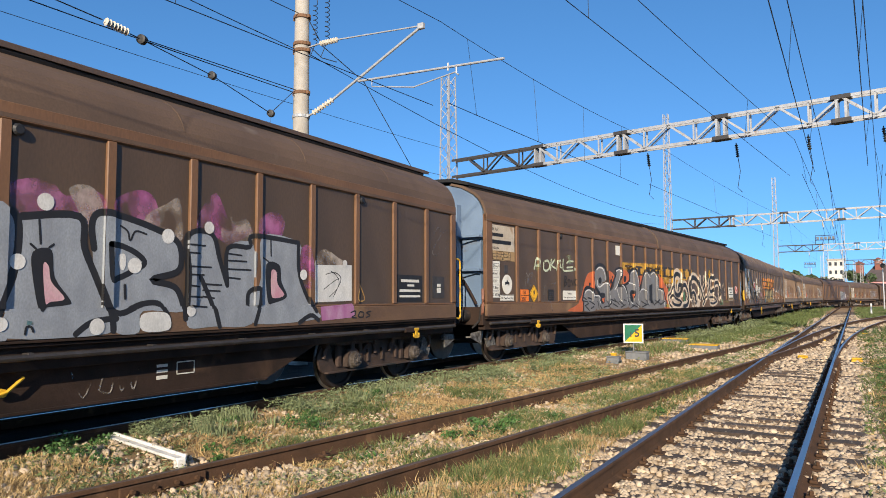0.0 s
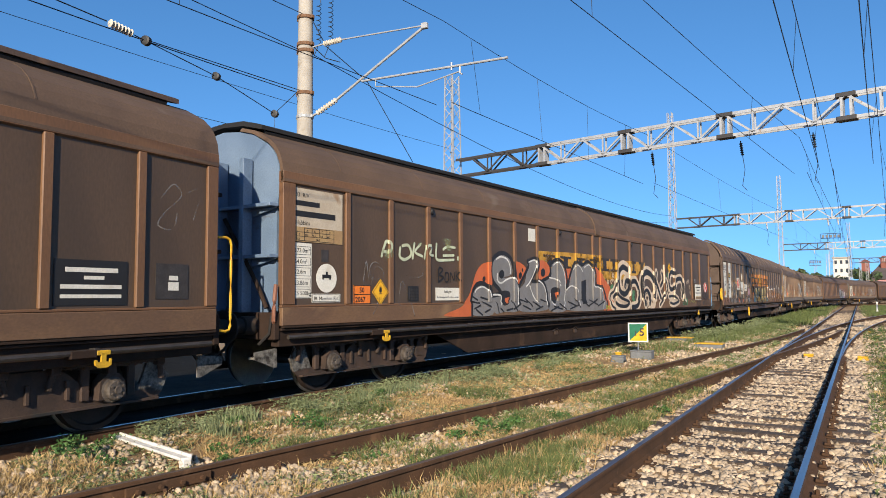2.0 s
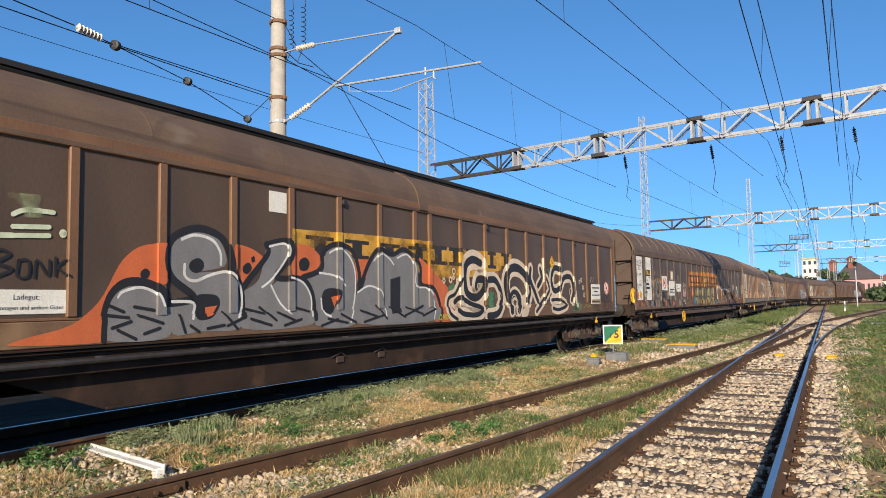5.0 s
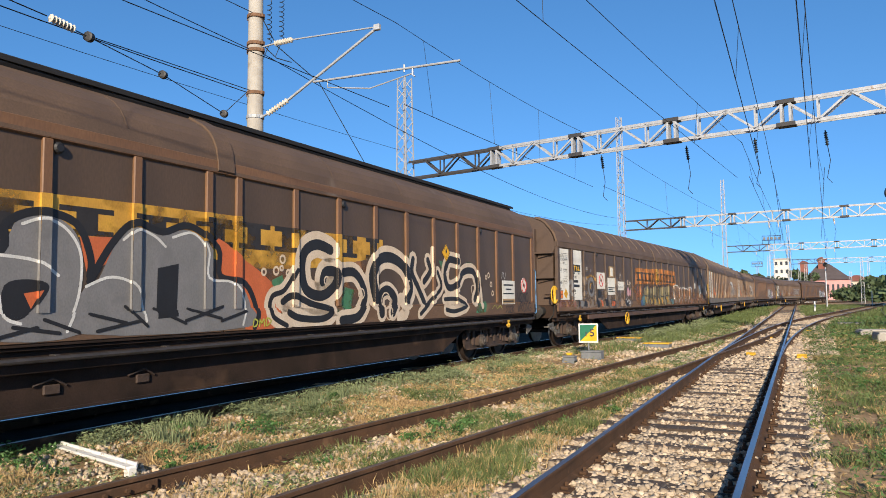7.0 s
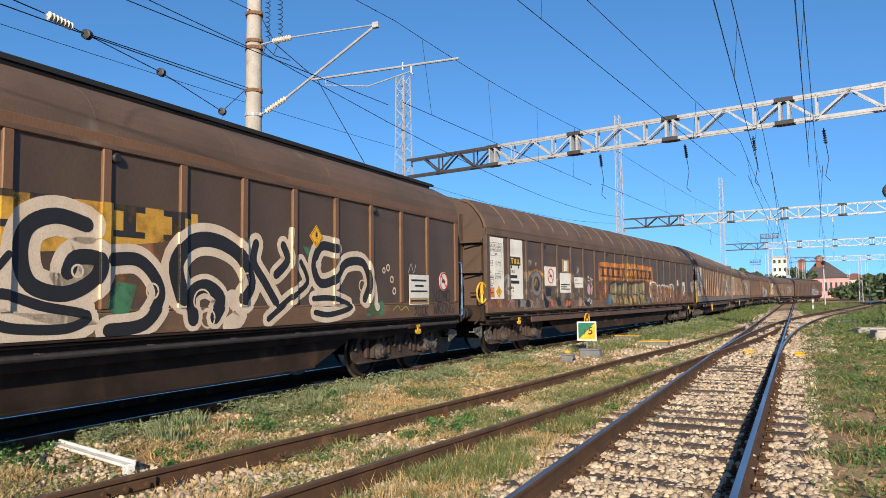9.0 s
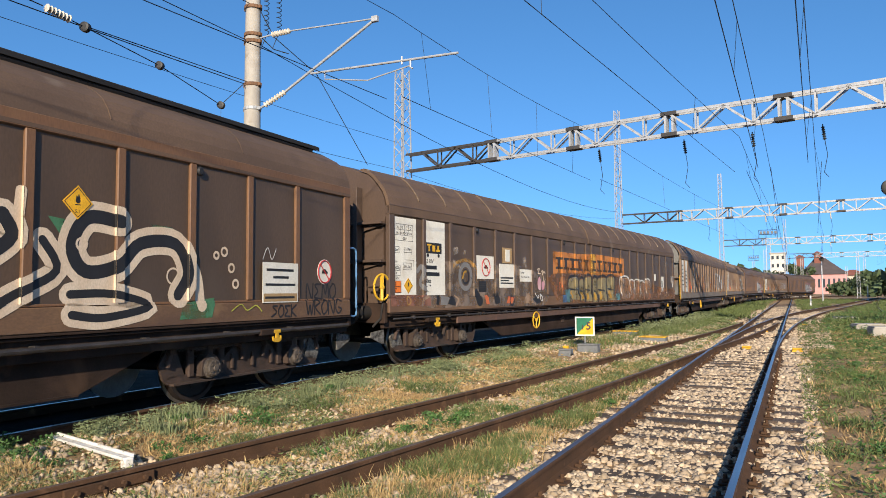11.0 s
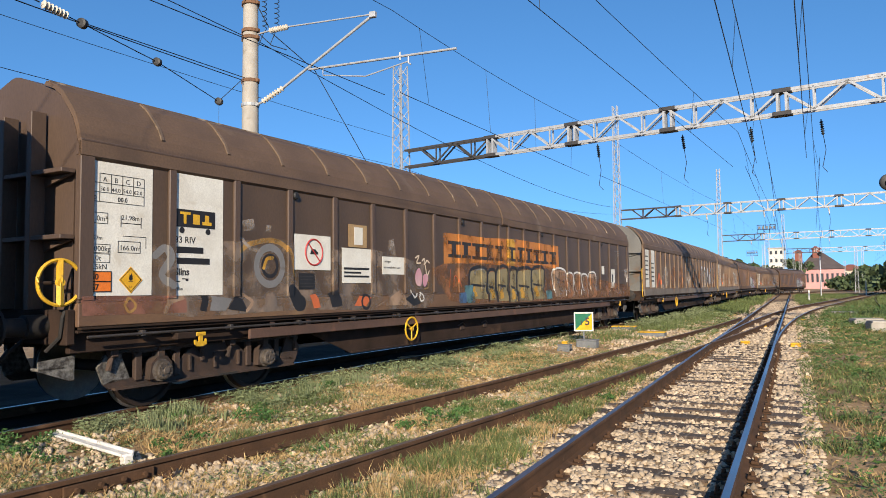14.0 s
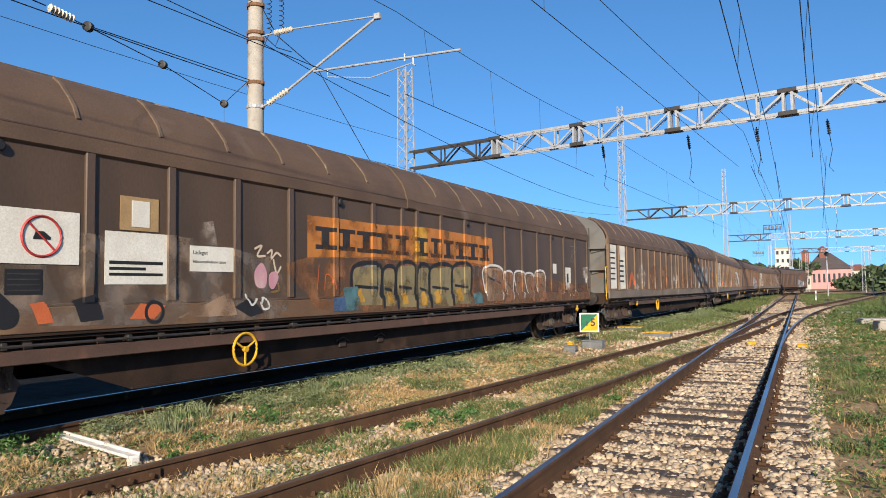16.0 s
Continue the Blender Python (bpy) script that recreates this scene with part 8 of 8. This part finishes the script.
def tree(x, y, h, spread, seed, label):
    rnd = random.Random(seed)
    t = thing("tree", label, "tree", pose(x, y, -0.25), "trees")
    bm = bmesh.new()
    tube(bm, [(0, 0, 0), (0.1, 0, h * 0.3), (0, 0.1, h * 0.6)], 0.03 * h, 7, 0, False, 0.012 * h)
    for k in range(5):
        an = k * 1.3 + seed
        tube(bm, [(0, 0, h * (0.3 + 0.05 * k)), (math.cos(an) * spread * 0.5, math.sin(an) * spread * 0.5, h * (0.6 + 0.05 * k))], 0.01 * h, 5, 0, False, 0.004 * h)
    part("trunk", bm, BARK, t)
    blobs = [(rnd.uniform(-1, 1) * spread, rnd.uniform(-1, 1) * spread * 0.6, h * rnd.uniform(0.35, 0.86), spread * rnd.uniform(0.3, 0.52)) for _ in range(9)]
    leaf_cloud("crown", blobs, 60 / max(1, spread ** 0.7), 0.16 * spread ** 0.6, CROWN, t, "uneven leafy crown", seed)
    return t


for k, (az_deg, dist, h, sp) in enumerate(((-4.1, 240, 10.5, 4.5), (-3.5, 245, 10.0, 4.5), (-2.8, 250, 8.5, 4.5), (-2.3, 255, 8.0, 4), (-4.8, 240, 10.2, 5),
                                           (4.2, 190, 3.4, 3.4), (4.9, 175, 3.8, 3.4), (5.7, 130, 4.6, 2.6), (6.4, 120, 5.2, 3), (7.2, 115, 5.4, 3.2), (8.1, 120, 6, 3.5),
                                           (5.1, 240, 7, 4.5), (2.3, 230, 3.2, 3), (3.2, 210, 3.0, 3), (6.4, 250, 8, 5), (9, 130, 9, 5), (10.2, 140, 9, 5), (0.3, 285, 11.5, 4), (-1.0, 292, 9, 3))):
    tree(dist * math.sin(radians(az_deg)), dist * math.cos(radians(az_deg)), h, sp, k + 3, "leafy green tree at the edge of the yard")


def floodlight(x, y, h):
    t = thing("floodlight_tower", "lattice floodlight tower with a rack of lamps", "floodlight tower", pose(x, y, -0.2))
    bm = bmesh.new()
    lattice(bm, (0, 0, 0), (0, 0, h), 1.1, 0.8, 18, 0.06)
    part("tower", bm, GALV, t)
    bm = bmesh.new()
    box(bm, (-1.9, -0.4, h), (1.9, 0.4, h + 0.15))
    for zz in (h + 1.0, h + 2.0):
        tube(bm, [(-1.9, 0, zz), (1.9, 0, zz)], 0.06, 4)
    for xx in (-1.9, -0.6, 0.6, 1.9):
        tube(bm, [(xx, 0, h), (xx, 0, h + 2.0)], 0.05, 4)
    part("rack", bm, DARKSTEEL, t)
    for k in range(5):
        bm = bmesh.new()
        box(bm, (-1.7 + 0.75 * k, -0.5, h + 1.1), (-1.2 + 0.75 * k, -0.1, h + 1.7), 0.05)
        part("lamp", bm, GREYBOX, t)


floodlight(-5.0, 175, 13.2)
floodlight(-14.0, 300, 13.0)
for k, (az_deg, dist, h) in enumerate(((0.1, 190, 10), (0.5, 180, 9), (-0.5, 210, 12), (-1.9, 160, 10), (4.0, 160, 9), (4.4, 210, 11), (3.3, 220, 8))):
    t = thing("lattice_mast", "thin distant lattice mast", "catenary mast", pose(dist * math.sin(radians(az_deg)), dist * math.cos(radians(az_deg)), -0.2), "distant masts")
    bm = bmesh.new()
    lattice(bm, (0, 0, 0), (0, 0, h), 0.6, 0.4, 14, 0.04)
    part("mast", bm, GALV, t)

# ---- ballast and plants ----


def stones(name, label, places, size, seed):
    """Many angular stones in one object; places: rows of x, y, z."""
    rnd = np.random.RandomState(seed)
    bm = bmesh.new()
    bmesh.ops.create_icosphere(bm, subdivisions=1, radius=1)
    base = np.array([v.co[:] for v in bm.verts])
    tri = np.array([[v.index for v in f.verts] for f in bm.faces])
    bm.free()
    kinds = [base * (1 + 0.35 * rnd.uniform(-1, 1, (len(base), 1))) for _ in range(8)]
    p = np.asarray(places)
    n = len(p)
    q = rnd.normal(size=(n, 4))
    q /= np.linalg.norm(q, axis=1)[:, None]
    w, x, y, z = q.T
    rot = np.stack([1 - 2 * (y * y + z * z), 2 * (x * y - z * w), 2 * (x * z + y * w), 2 * (x * y + z * w), 1 - 2 * (x * x + z * z), 2 * (y * z - x * w),
                    2 * (x * z - y * w), 2 * (y * z + x * w), 1 - 2 * (x * x + y * y)], 1).reshape(n, 3, 3)
    shape = np.stack([kinds[i] for i in rnd.randint(0, 8, n)]) * (size * (0.55 + 0.8 * rnd.rand(n, 1, 1) ** 1.6)) * np.array([1.15, 0.9, 0.75])
    v = (np.einsum("nij,nkj->nki", rot, shape) + p[:, None, :]).reshape(-1, 3)
    f = (tri[None] + (np.arange(n) * len(base))[:, None, None]).reshape(-1, 3)
    me = bpy.data.meshes.new(name)
    me.vertices.add(len(v))
    me.vertices.foreach_set("co", v.ravel())
    me.loops.add(f.size)
    me.loops.foreach_set("vertex_index", f.ravel())
    me.polygons.add(len(f))
    me.polygons.foreach_set("loop_start", np.arange(0, f.size, 3))
    me.materials.append(STONE)
    me.update(calc_edges=True)
    return tagged(new(name, me), label, "ballast", kind="stuff")


def bed(n, x0, x1, y0, y1, up, seed, line=None, keep=None, power=1.0):
    rnd = np.random.RandomState(seed)
    out = []
    while len(out) < n:
        y = y0 + (y1 - y0) * rnd.rand() ** power
        x = x0 + (x1 - x0) * rnd.rand() + (line(y) if line else 0)
        if keep and not keep(x, y):
            continue
        out.append((x, y, land(x, y) + up + 0.03 * rnd.rand()))
    return out


def patchy(level, s=0.7, k=9):
    return lambda x, y: noise.noise((x * s, y * s, k)) > level


stones("ballast_near", "pale limestone ballast between dark sleepers", bed(25000, -1.55, 1.45, 2.6, 17, -0.030, 1, lambda y: T3X, None, 1.3), 0.041, 2)
stones("ballast_far", "pale limestone ballast between dark sleepers", bed(13000, -1.6, 1.5, 15, 80, -0.036, 3, lambda y: T3X, None, 1.7), 0.064, 4)
stones("siding_ballast", "pale gravel between the siding rails", bed(7500, -1.0, 1.0, 2.5, 26, -0.004, 5, t2_centre, patchy(-0.15), 1.8), 0.034, 6)
stones("branch_ballast", "pale gravel along the branch track", bed(4500, -0.4, 2.1, 22, 60, 0.0, 7, t4_centre, patchy(-0.2, 0.4), 1.5), 0.06, 8)
stones("verge_stones", "scattered pale stones in the dry verge", bed(9000, -7.0, -2.6, 2.5, 40, -0.008, 9, None, patchy(-0.12, 0.8), 1.9), 0.032, 10)
stones("siding_end_ballast", "pale gravel strip beside the turnout", bed(3500, -4.9, -2.6, 19, 40, 0.0, 11, None, patchy(-0.15, 0.5), 1.3), 0.06, 12)
stones("train_track_ballast", "dusty ballast under the train", bed(1500, 0.85, 1.6, 3, 34, -0.015, 13, train_centre, None, 1.6), 0.042, 14)


def blades(name, label, material, spots, height, width, per, spread, seed, lean=0.5):
    """Grass: bent blades in tufts, all one object. spots: rows of x, y, scale."""
    rnd = np.random.RandomState(seed)
    sp = np.repeat(np.asarray(spots), per, axis=0)
    n = len(sp)
    an = rnd.rand(n) * math.tau
    r = spread * np.sqrt(rnd.rand(n)) * sp[:, 2]
    x, y = sp[:, 0] + r * np.cos(an), sp[:, 1] + r * np.sin(an)
    z = sp[:, 3]
    h = height * sp[:, 2] * (0.45 + 0.75 * rnd.rand(n))
    out = an + rnd.normal(size=n) * 0.7
    ln = lean * h * (0.2 + rnd.rand(n))
    dx, dy = np.cos(out) * ln, np.sin(out) * ln
    face = rnd.rand(n) * math.pi
    wx, wy = np.cos(face) * width * sp[:, 2], np.sin(face) * width * sp[:, 2]
    v = np.stack([np.stack([x - wx, y - wy, z], 1), np.stack([x + wx, y + wy, z], 1),
                  np.stack([x + dx * 0.4 + wx * 0.75, y + dy * 0.4 + wy * 0.75, z + h * 0.6], 1), np.stack([x + dx * 0.4 - wx * 0.75, y + dy * 0.4 - wy * 0.75, z + h * 0.6], 1),
                  np.stack([x + dx, y + dy, z + h], 1)], 1).reshape(-1, 3)
    i = (np.arange(n) * 5)[:, None]
    f = np.concatenate([i + [0, 1, 2], i + [0, 2, 3], i + [3, 2, 4]], 1).reshape(-1, 3)
    me = bpy.data.meshes.new(name)
    me.vertices.add(len(v))
    me.vertices.foreach_set("co", v.ravel())
    me.loops.add(f.size)
    me.loops.foreach_set("vertex_index", f.ravel())
    me.polygons.add(len(f))
    me.polygons.foreach_set("loop_start", np.arange(0, f.size, 3))
    me.materials.append(material)
    me.update(calc_edges=True)
    return tagged(new(name, me), label, "grass", kind="stuff")


def tufts(n, x0, x1, y0, y1, seed, keep=None, line=None, power=1.5, s0=0.6, s1=1.2):
    rnd = np.random.RandomState(seed)
    out = []
    while len(out) < n:
        y = y0 + (y1 - y0) * rnd.rand() ** power
        x = x0 + (x1 - x0) * rnd.rand() + (line(y) if line else 0)
        if abs(abs(x - T3X) - 0.75) < 0.1 or (-5.0 < x - 0 and x < T3X + 1.25 and abs(x - T3X) < 1.25 and 4.6 < y < 40 and rnd.rand() > 0.03) or (y < 40 and abs(abs(x - t2_centre(y)) - 0.75) < 0.09) or x < train_centre(y) + 0.95 or (-7.3 < x < -5.4 and 4.3 < y < 5.2) or (-6.5 < x < -3.3 and 16.5 < y < 27 and rnd.rand() > 0.12):
            continue
        if y > 38 and (abs(x - T3X) < 1.7 or abs(x - t4_centre(y)) < 1.6):
            continue
        if keep and not keep(x, y):
            continue
        out.append((x, y, s0 + (s1 - s0) * rnd.rand(), land(x, y) - 0.01))
    return out


near_wall = lambda y: train_centre(y) + 1.0
blades("train_side_weeds", "grey-green weeds growing along the train's track", SAGE, tufts(560, 0, 0.75, 5.8, 40, 21, patchy(0.05, 1.6, 2), near_wall, 1.5), 0.16, 0.006, 16, 0.08, 22, 0.35)
blades("verge_grass", "green grass patches between the tracks", LEAF_A, tufts(1700, -6.6, -2.4, 3, 45, 23, patchy(0.2, 0.7, 4), None, 1.6), 0.11, 0.005, 24, 0.12, 24, 0.7)
blades("verge_straw", "dry straw between the tracks", LEAF_B, tufts(4600, -7.0, -2.2, 2.6, 45, 25, patchy(-0.3, 0.8, 6), None, 1.6), 0.085, 0.005, 20, 0.16, 26, 1.1)
blades("siding_grass", "grass tufts between the siding and the near track", LEAF_A, tufts(900, -3.4, -2.0, 3, 16, 27, patchy(0.0, 0.9, 8), None, 1.4), 0.12, 0.0045, 26, 0.10, 28, 0.6)
blades("siding_straw", "dry stalks beside the near track", LEAF_B, tufts(700, -3.4, -1.9, 3, 16, 29, None, None, 1.4), 0.13, 0.003, 14, 0.10, 30, 0.6)
blades("near_grass", "grass growing over the near sleepers", LEAF_A, tufts(230, -2.9, 0.5, 2.8, 5.4, 31, None, None, 1.0, 0.6, 1.1), 0.22, 0.004, 26, 0.10, 32, 0.6)
blades("right_grass", "green grass beyond the near track", LEAF_A, tufts(3600, 0.15, 9, 4, 60, 33, patchy(-0.05, 0.5, 3), None, 1.5, 0.7, 1.3), 0.11, 0.006, 24, 0.16, 34, 0.8)
blades("right_straw", "dry grass beyond the near track", LEAF_B, tufts(1500, 0.1, 9, 4, 60, 35, patchy(-0.35, 0.6, 5), None, 1.5, 0.7, 1.3), 0.10, 0.005, 20, 0.16, 36, 1.0)
blades("far_grass", "green grass strip beyond the turnout", LEAF_A, tufts(2200, -5.6, 14, 38, 130, 37, patchy(-0.2, 0.15, 3), None, 1.2, 1.6, 2.6), 0.13, 0.01, 18, 0.3, 38, 0.8)
blades("strip_grass", "green grass strip between the train and the siding", LEAF_A, tufts(1000, 0.2, 1.6, 20, 60, 45, None, near_wall, 1.3, 0.9, 1.6), 0.15, 0.006, 22, 0.16, 46, 0.7)


def cover(name, label, material, n, x0, x1, y0, y1, size, height, seed, keep, line=None, power=1.6):
    """Low speckled ground cover of small leaves."""
    rnd = np.random.RandomState(seed)
    pts = []
    while len(pts) < n:
        y = y0 + (y1 - y0) * rnd.rand() ** power
        x = x0 + (x1 - x0) * rnd.rand() + (line(y) if line else 0)
        if abs(x - T3X) < 1.2 and rnd.rand() > 0.05 or (y < 40 and abs(abs(x - t2_centre(y)) - 0.75) < 0.08) or x < train_centre(y) + 0.9 or not keep(x, y) or (-6.5 < x < -3.3 and 16.5 < y < 27 and rnd.rand() > 0.12):
            continue
        if y > 38 and (abs(x - T3X) < 1.7 or abs(x - t4_centre(y)) < 1.6):
            continue
        s = 1 + 0.05 * y
        pts.append((x, y, land(x, y) + height * s * rnd.rand() ** 1.5, s))
    p = np.array(pts)
    a = rnd.normal(size=(n, 3)) * size * p[:, 3:] * np.array([1, 1, 0.6])
    b = rnd.normal(size=(n, 3)) * size * p[:, 3:] * np.array([1, 1, 0.9])
    c = p[:, :3]
    v = np.stack([c - a, c + b * 0.6, c + a], 1).reshape(-1, 3)
    me = bpy.data.meshes.new(name)
    me.vertices.add(len(v))
    me.vertices.foreach_set("co", v.ravel())
    me.loops.add(len(v))
    me.loops.foreach_set("vertex_index", np.arange(len(v)))
    me.polygons.add(n)
    me.polygons.foreach_set("loop_start", np.arange(0, len(v), 3))
    me.materials.append(material)
    me.update(calc_edges=True)
    return tagged(new(name, me), label, "ground cover", kind="stuff")


cover("green_cover", "low green weeds between the tracks", LEAF_A, 30000, -7, -2.1, 2.6, 42, 0.014, 0.05, 51, patchy(0.08, 1.1, 12))
cover("sage_cover", "low grey-green weeds between the tracks", SAGE, 30000, -7, -2.1, 2.6, 42, 0.014, 0.06, 52, patchy(-0.05, 1.3, 14))
cover("dry_cover", "dead leaves and straw between the tracks", LEAF_B, 40000, -7, -2.0, 2.6, 42, 0.015, 0.025, 53, patchy(-0.3, 0.9, 16))
cover("train_side_cover", "leafy grey-green weeds along the train's track", SAGE, 26000, 0, 0.95, 5.2, 42, 0.012, 0.13, 56, patchy(0.06, 1.5, 22), near_wall)
cover("green_cover_right", "low green weeds beyond the near track", LEAF_A, 52000, 0.05, 8, 3.5, 50, 0.016, 0.06, 54, patchy(-0.02, 1.1, 18))
cover("dark_cover_right", "dark broad-leaved weeds beyond the near track", LEAF_C, 26000, 0.3, 9, 3.5, 55, 0.015, 0.09, 57, patchy(0.05, 0.9, 27))
cover("dry_cover_right", "dead leaves and straw beyond the near track", LEAF_B, 16000, 0.05, 8, 3.5, 50, 0.016, 0.03, 55, patchy(-0.3, 0.8, 20))


def weeds(name, label, places, seed):
    """Low bushy weeds with broad leaves."""
    rnd = random.Random(seed)
    blobs = []
    for x, y, r in places:
        z = land(x, y)
        for _ in range(5):
            blobs.append((x + rnd.uniform(-r, r), y + rnd.uniform(-r, r), z + r * 0.35, r * rnd.uniform(0.4, 0.7)))
    ob = leaf_cloud(name, blobs, 8500, 0.010, LEAF_C, None, "", seed)
    return tagged(ob, label, "weeds", kind="stuff")


weeds("verge_weeds", "dark bushy weeds beyond the near track",
      [(0.9 + 0.55 * (k % 5) + 0.3 * math.sin(k * 2.3), 5.5 + 0.62 * k, 0.10 + 0.05 * math.sin(k * 1.7)) for k in range(34)], 6)
weeds("bushy_weeds", "bright green bushy weeds between the rails",
      [(-6.05, 6.9, 0.20), (-6.3, 7.3, 0.16), (-4.0, 7.9, 0.17), (-3.8, 8.4, 0.18), (-4.2, 8.9, 0.14), (-7.3, 4.6, 0.16), (-7.0, 4.9, 0.14), (-3.0, 9.4, 0.12), (-7.0, 4.2, 0.15),
       (-5.9, 5.7, 0.13), (-6.6, 9.2, 0.15), (-2.6, 10.5, 0.14), (-5.6, 5.1, 0.10), (-6.85, 6.45, 0.15), (-6.6, 4.35, 0.15), (-6.3, 4.3, 0.12), (-5.85, 5.3, 0.12), (-4.45, 6.1, 0.12),
       (-4.15, 7.5, 0.15), (-4.3, 8.3, 0.17), (-3.9, 6.1, 0.10), (-3.2, 7.6, 0.12), (-5.1, 8.1, 0.10), (-3.7, 9.3, 0.15), (-2.9, 8.4, 0.11)], 5)


def motions():
    for ob, (left, ln) in zip(TRAIN, LEFT_END):
        walk(ob, [(t, on_track(left + ln / 2 - s)) for t, s in RUN])
    for ob, a in ROLLING_NEAR:
        walk(ob, [(0.2 * k, pose(0, a, 0.46, math.degrees(rolled(0.2 * k) / 0.46))) for k in range(81)])


motions()
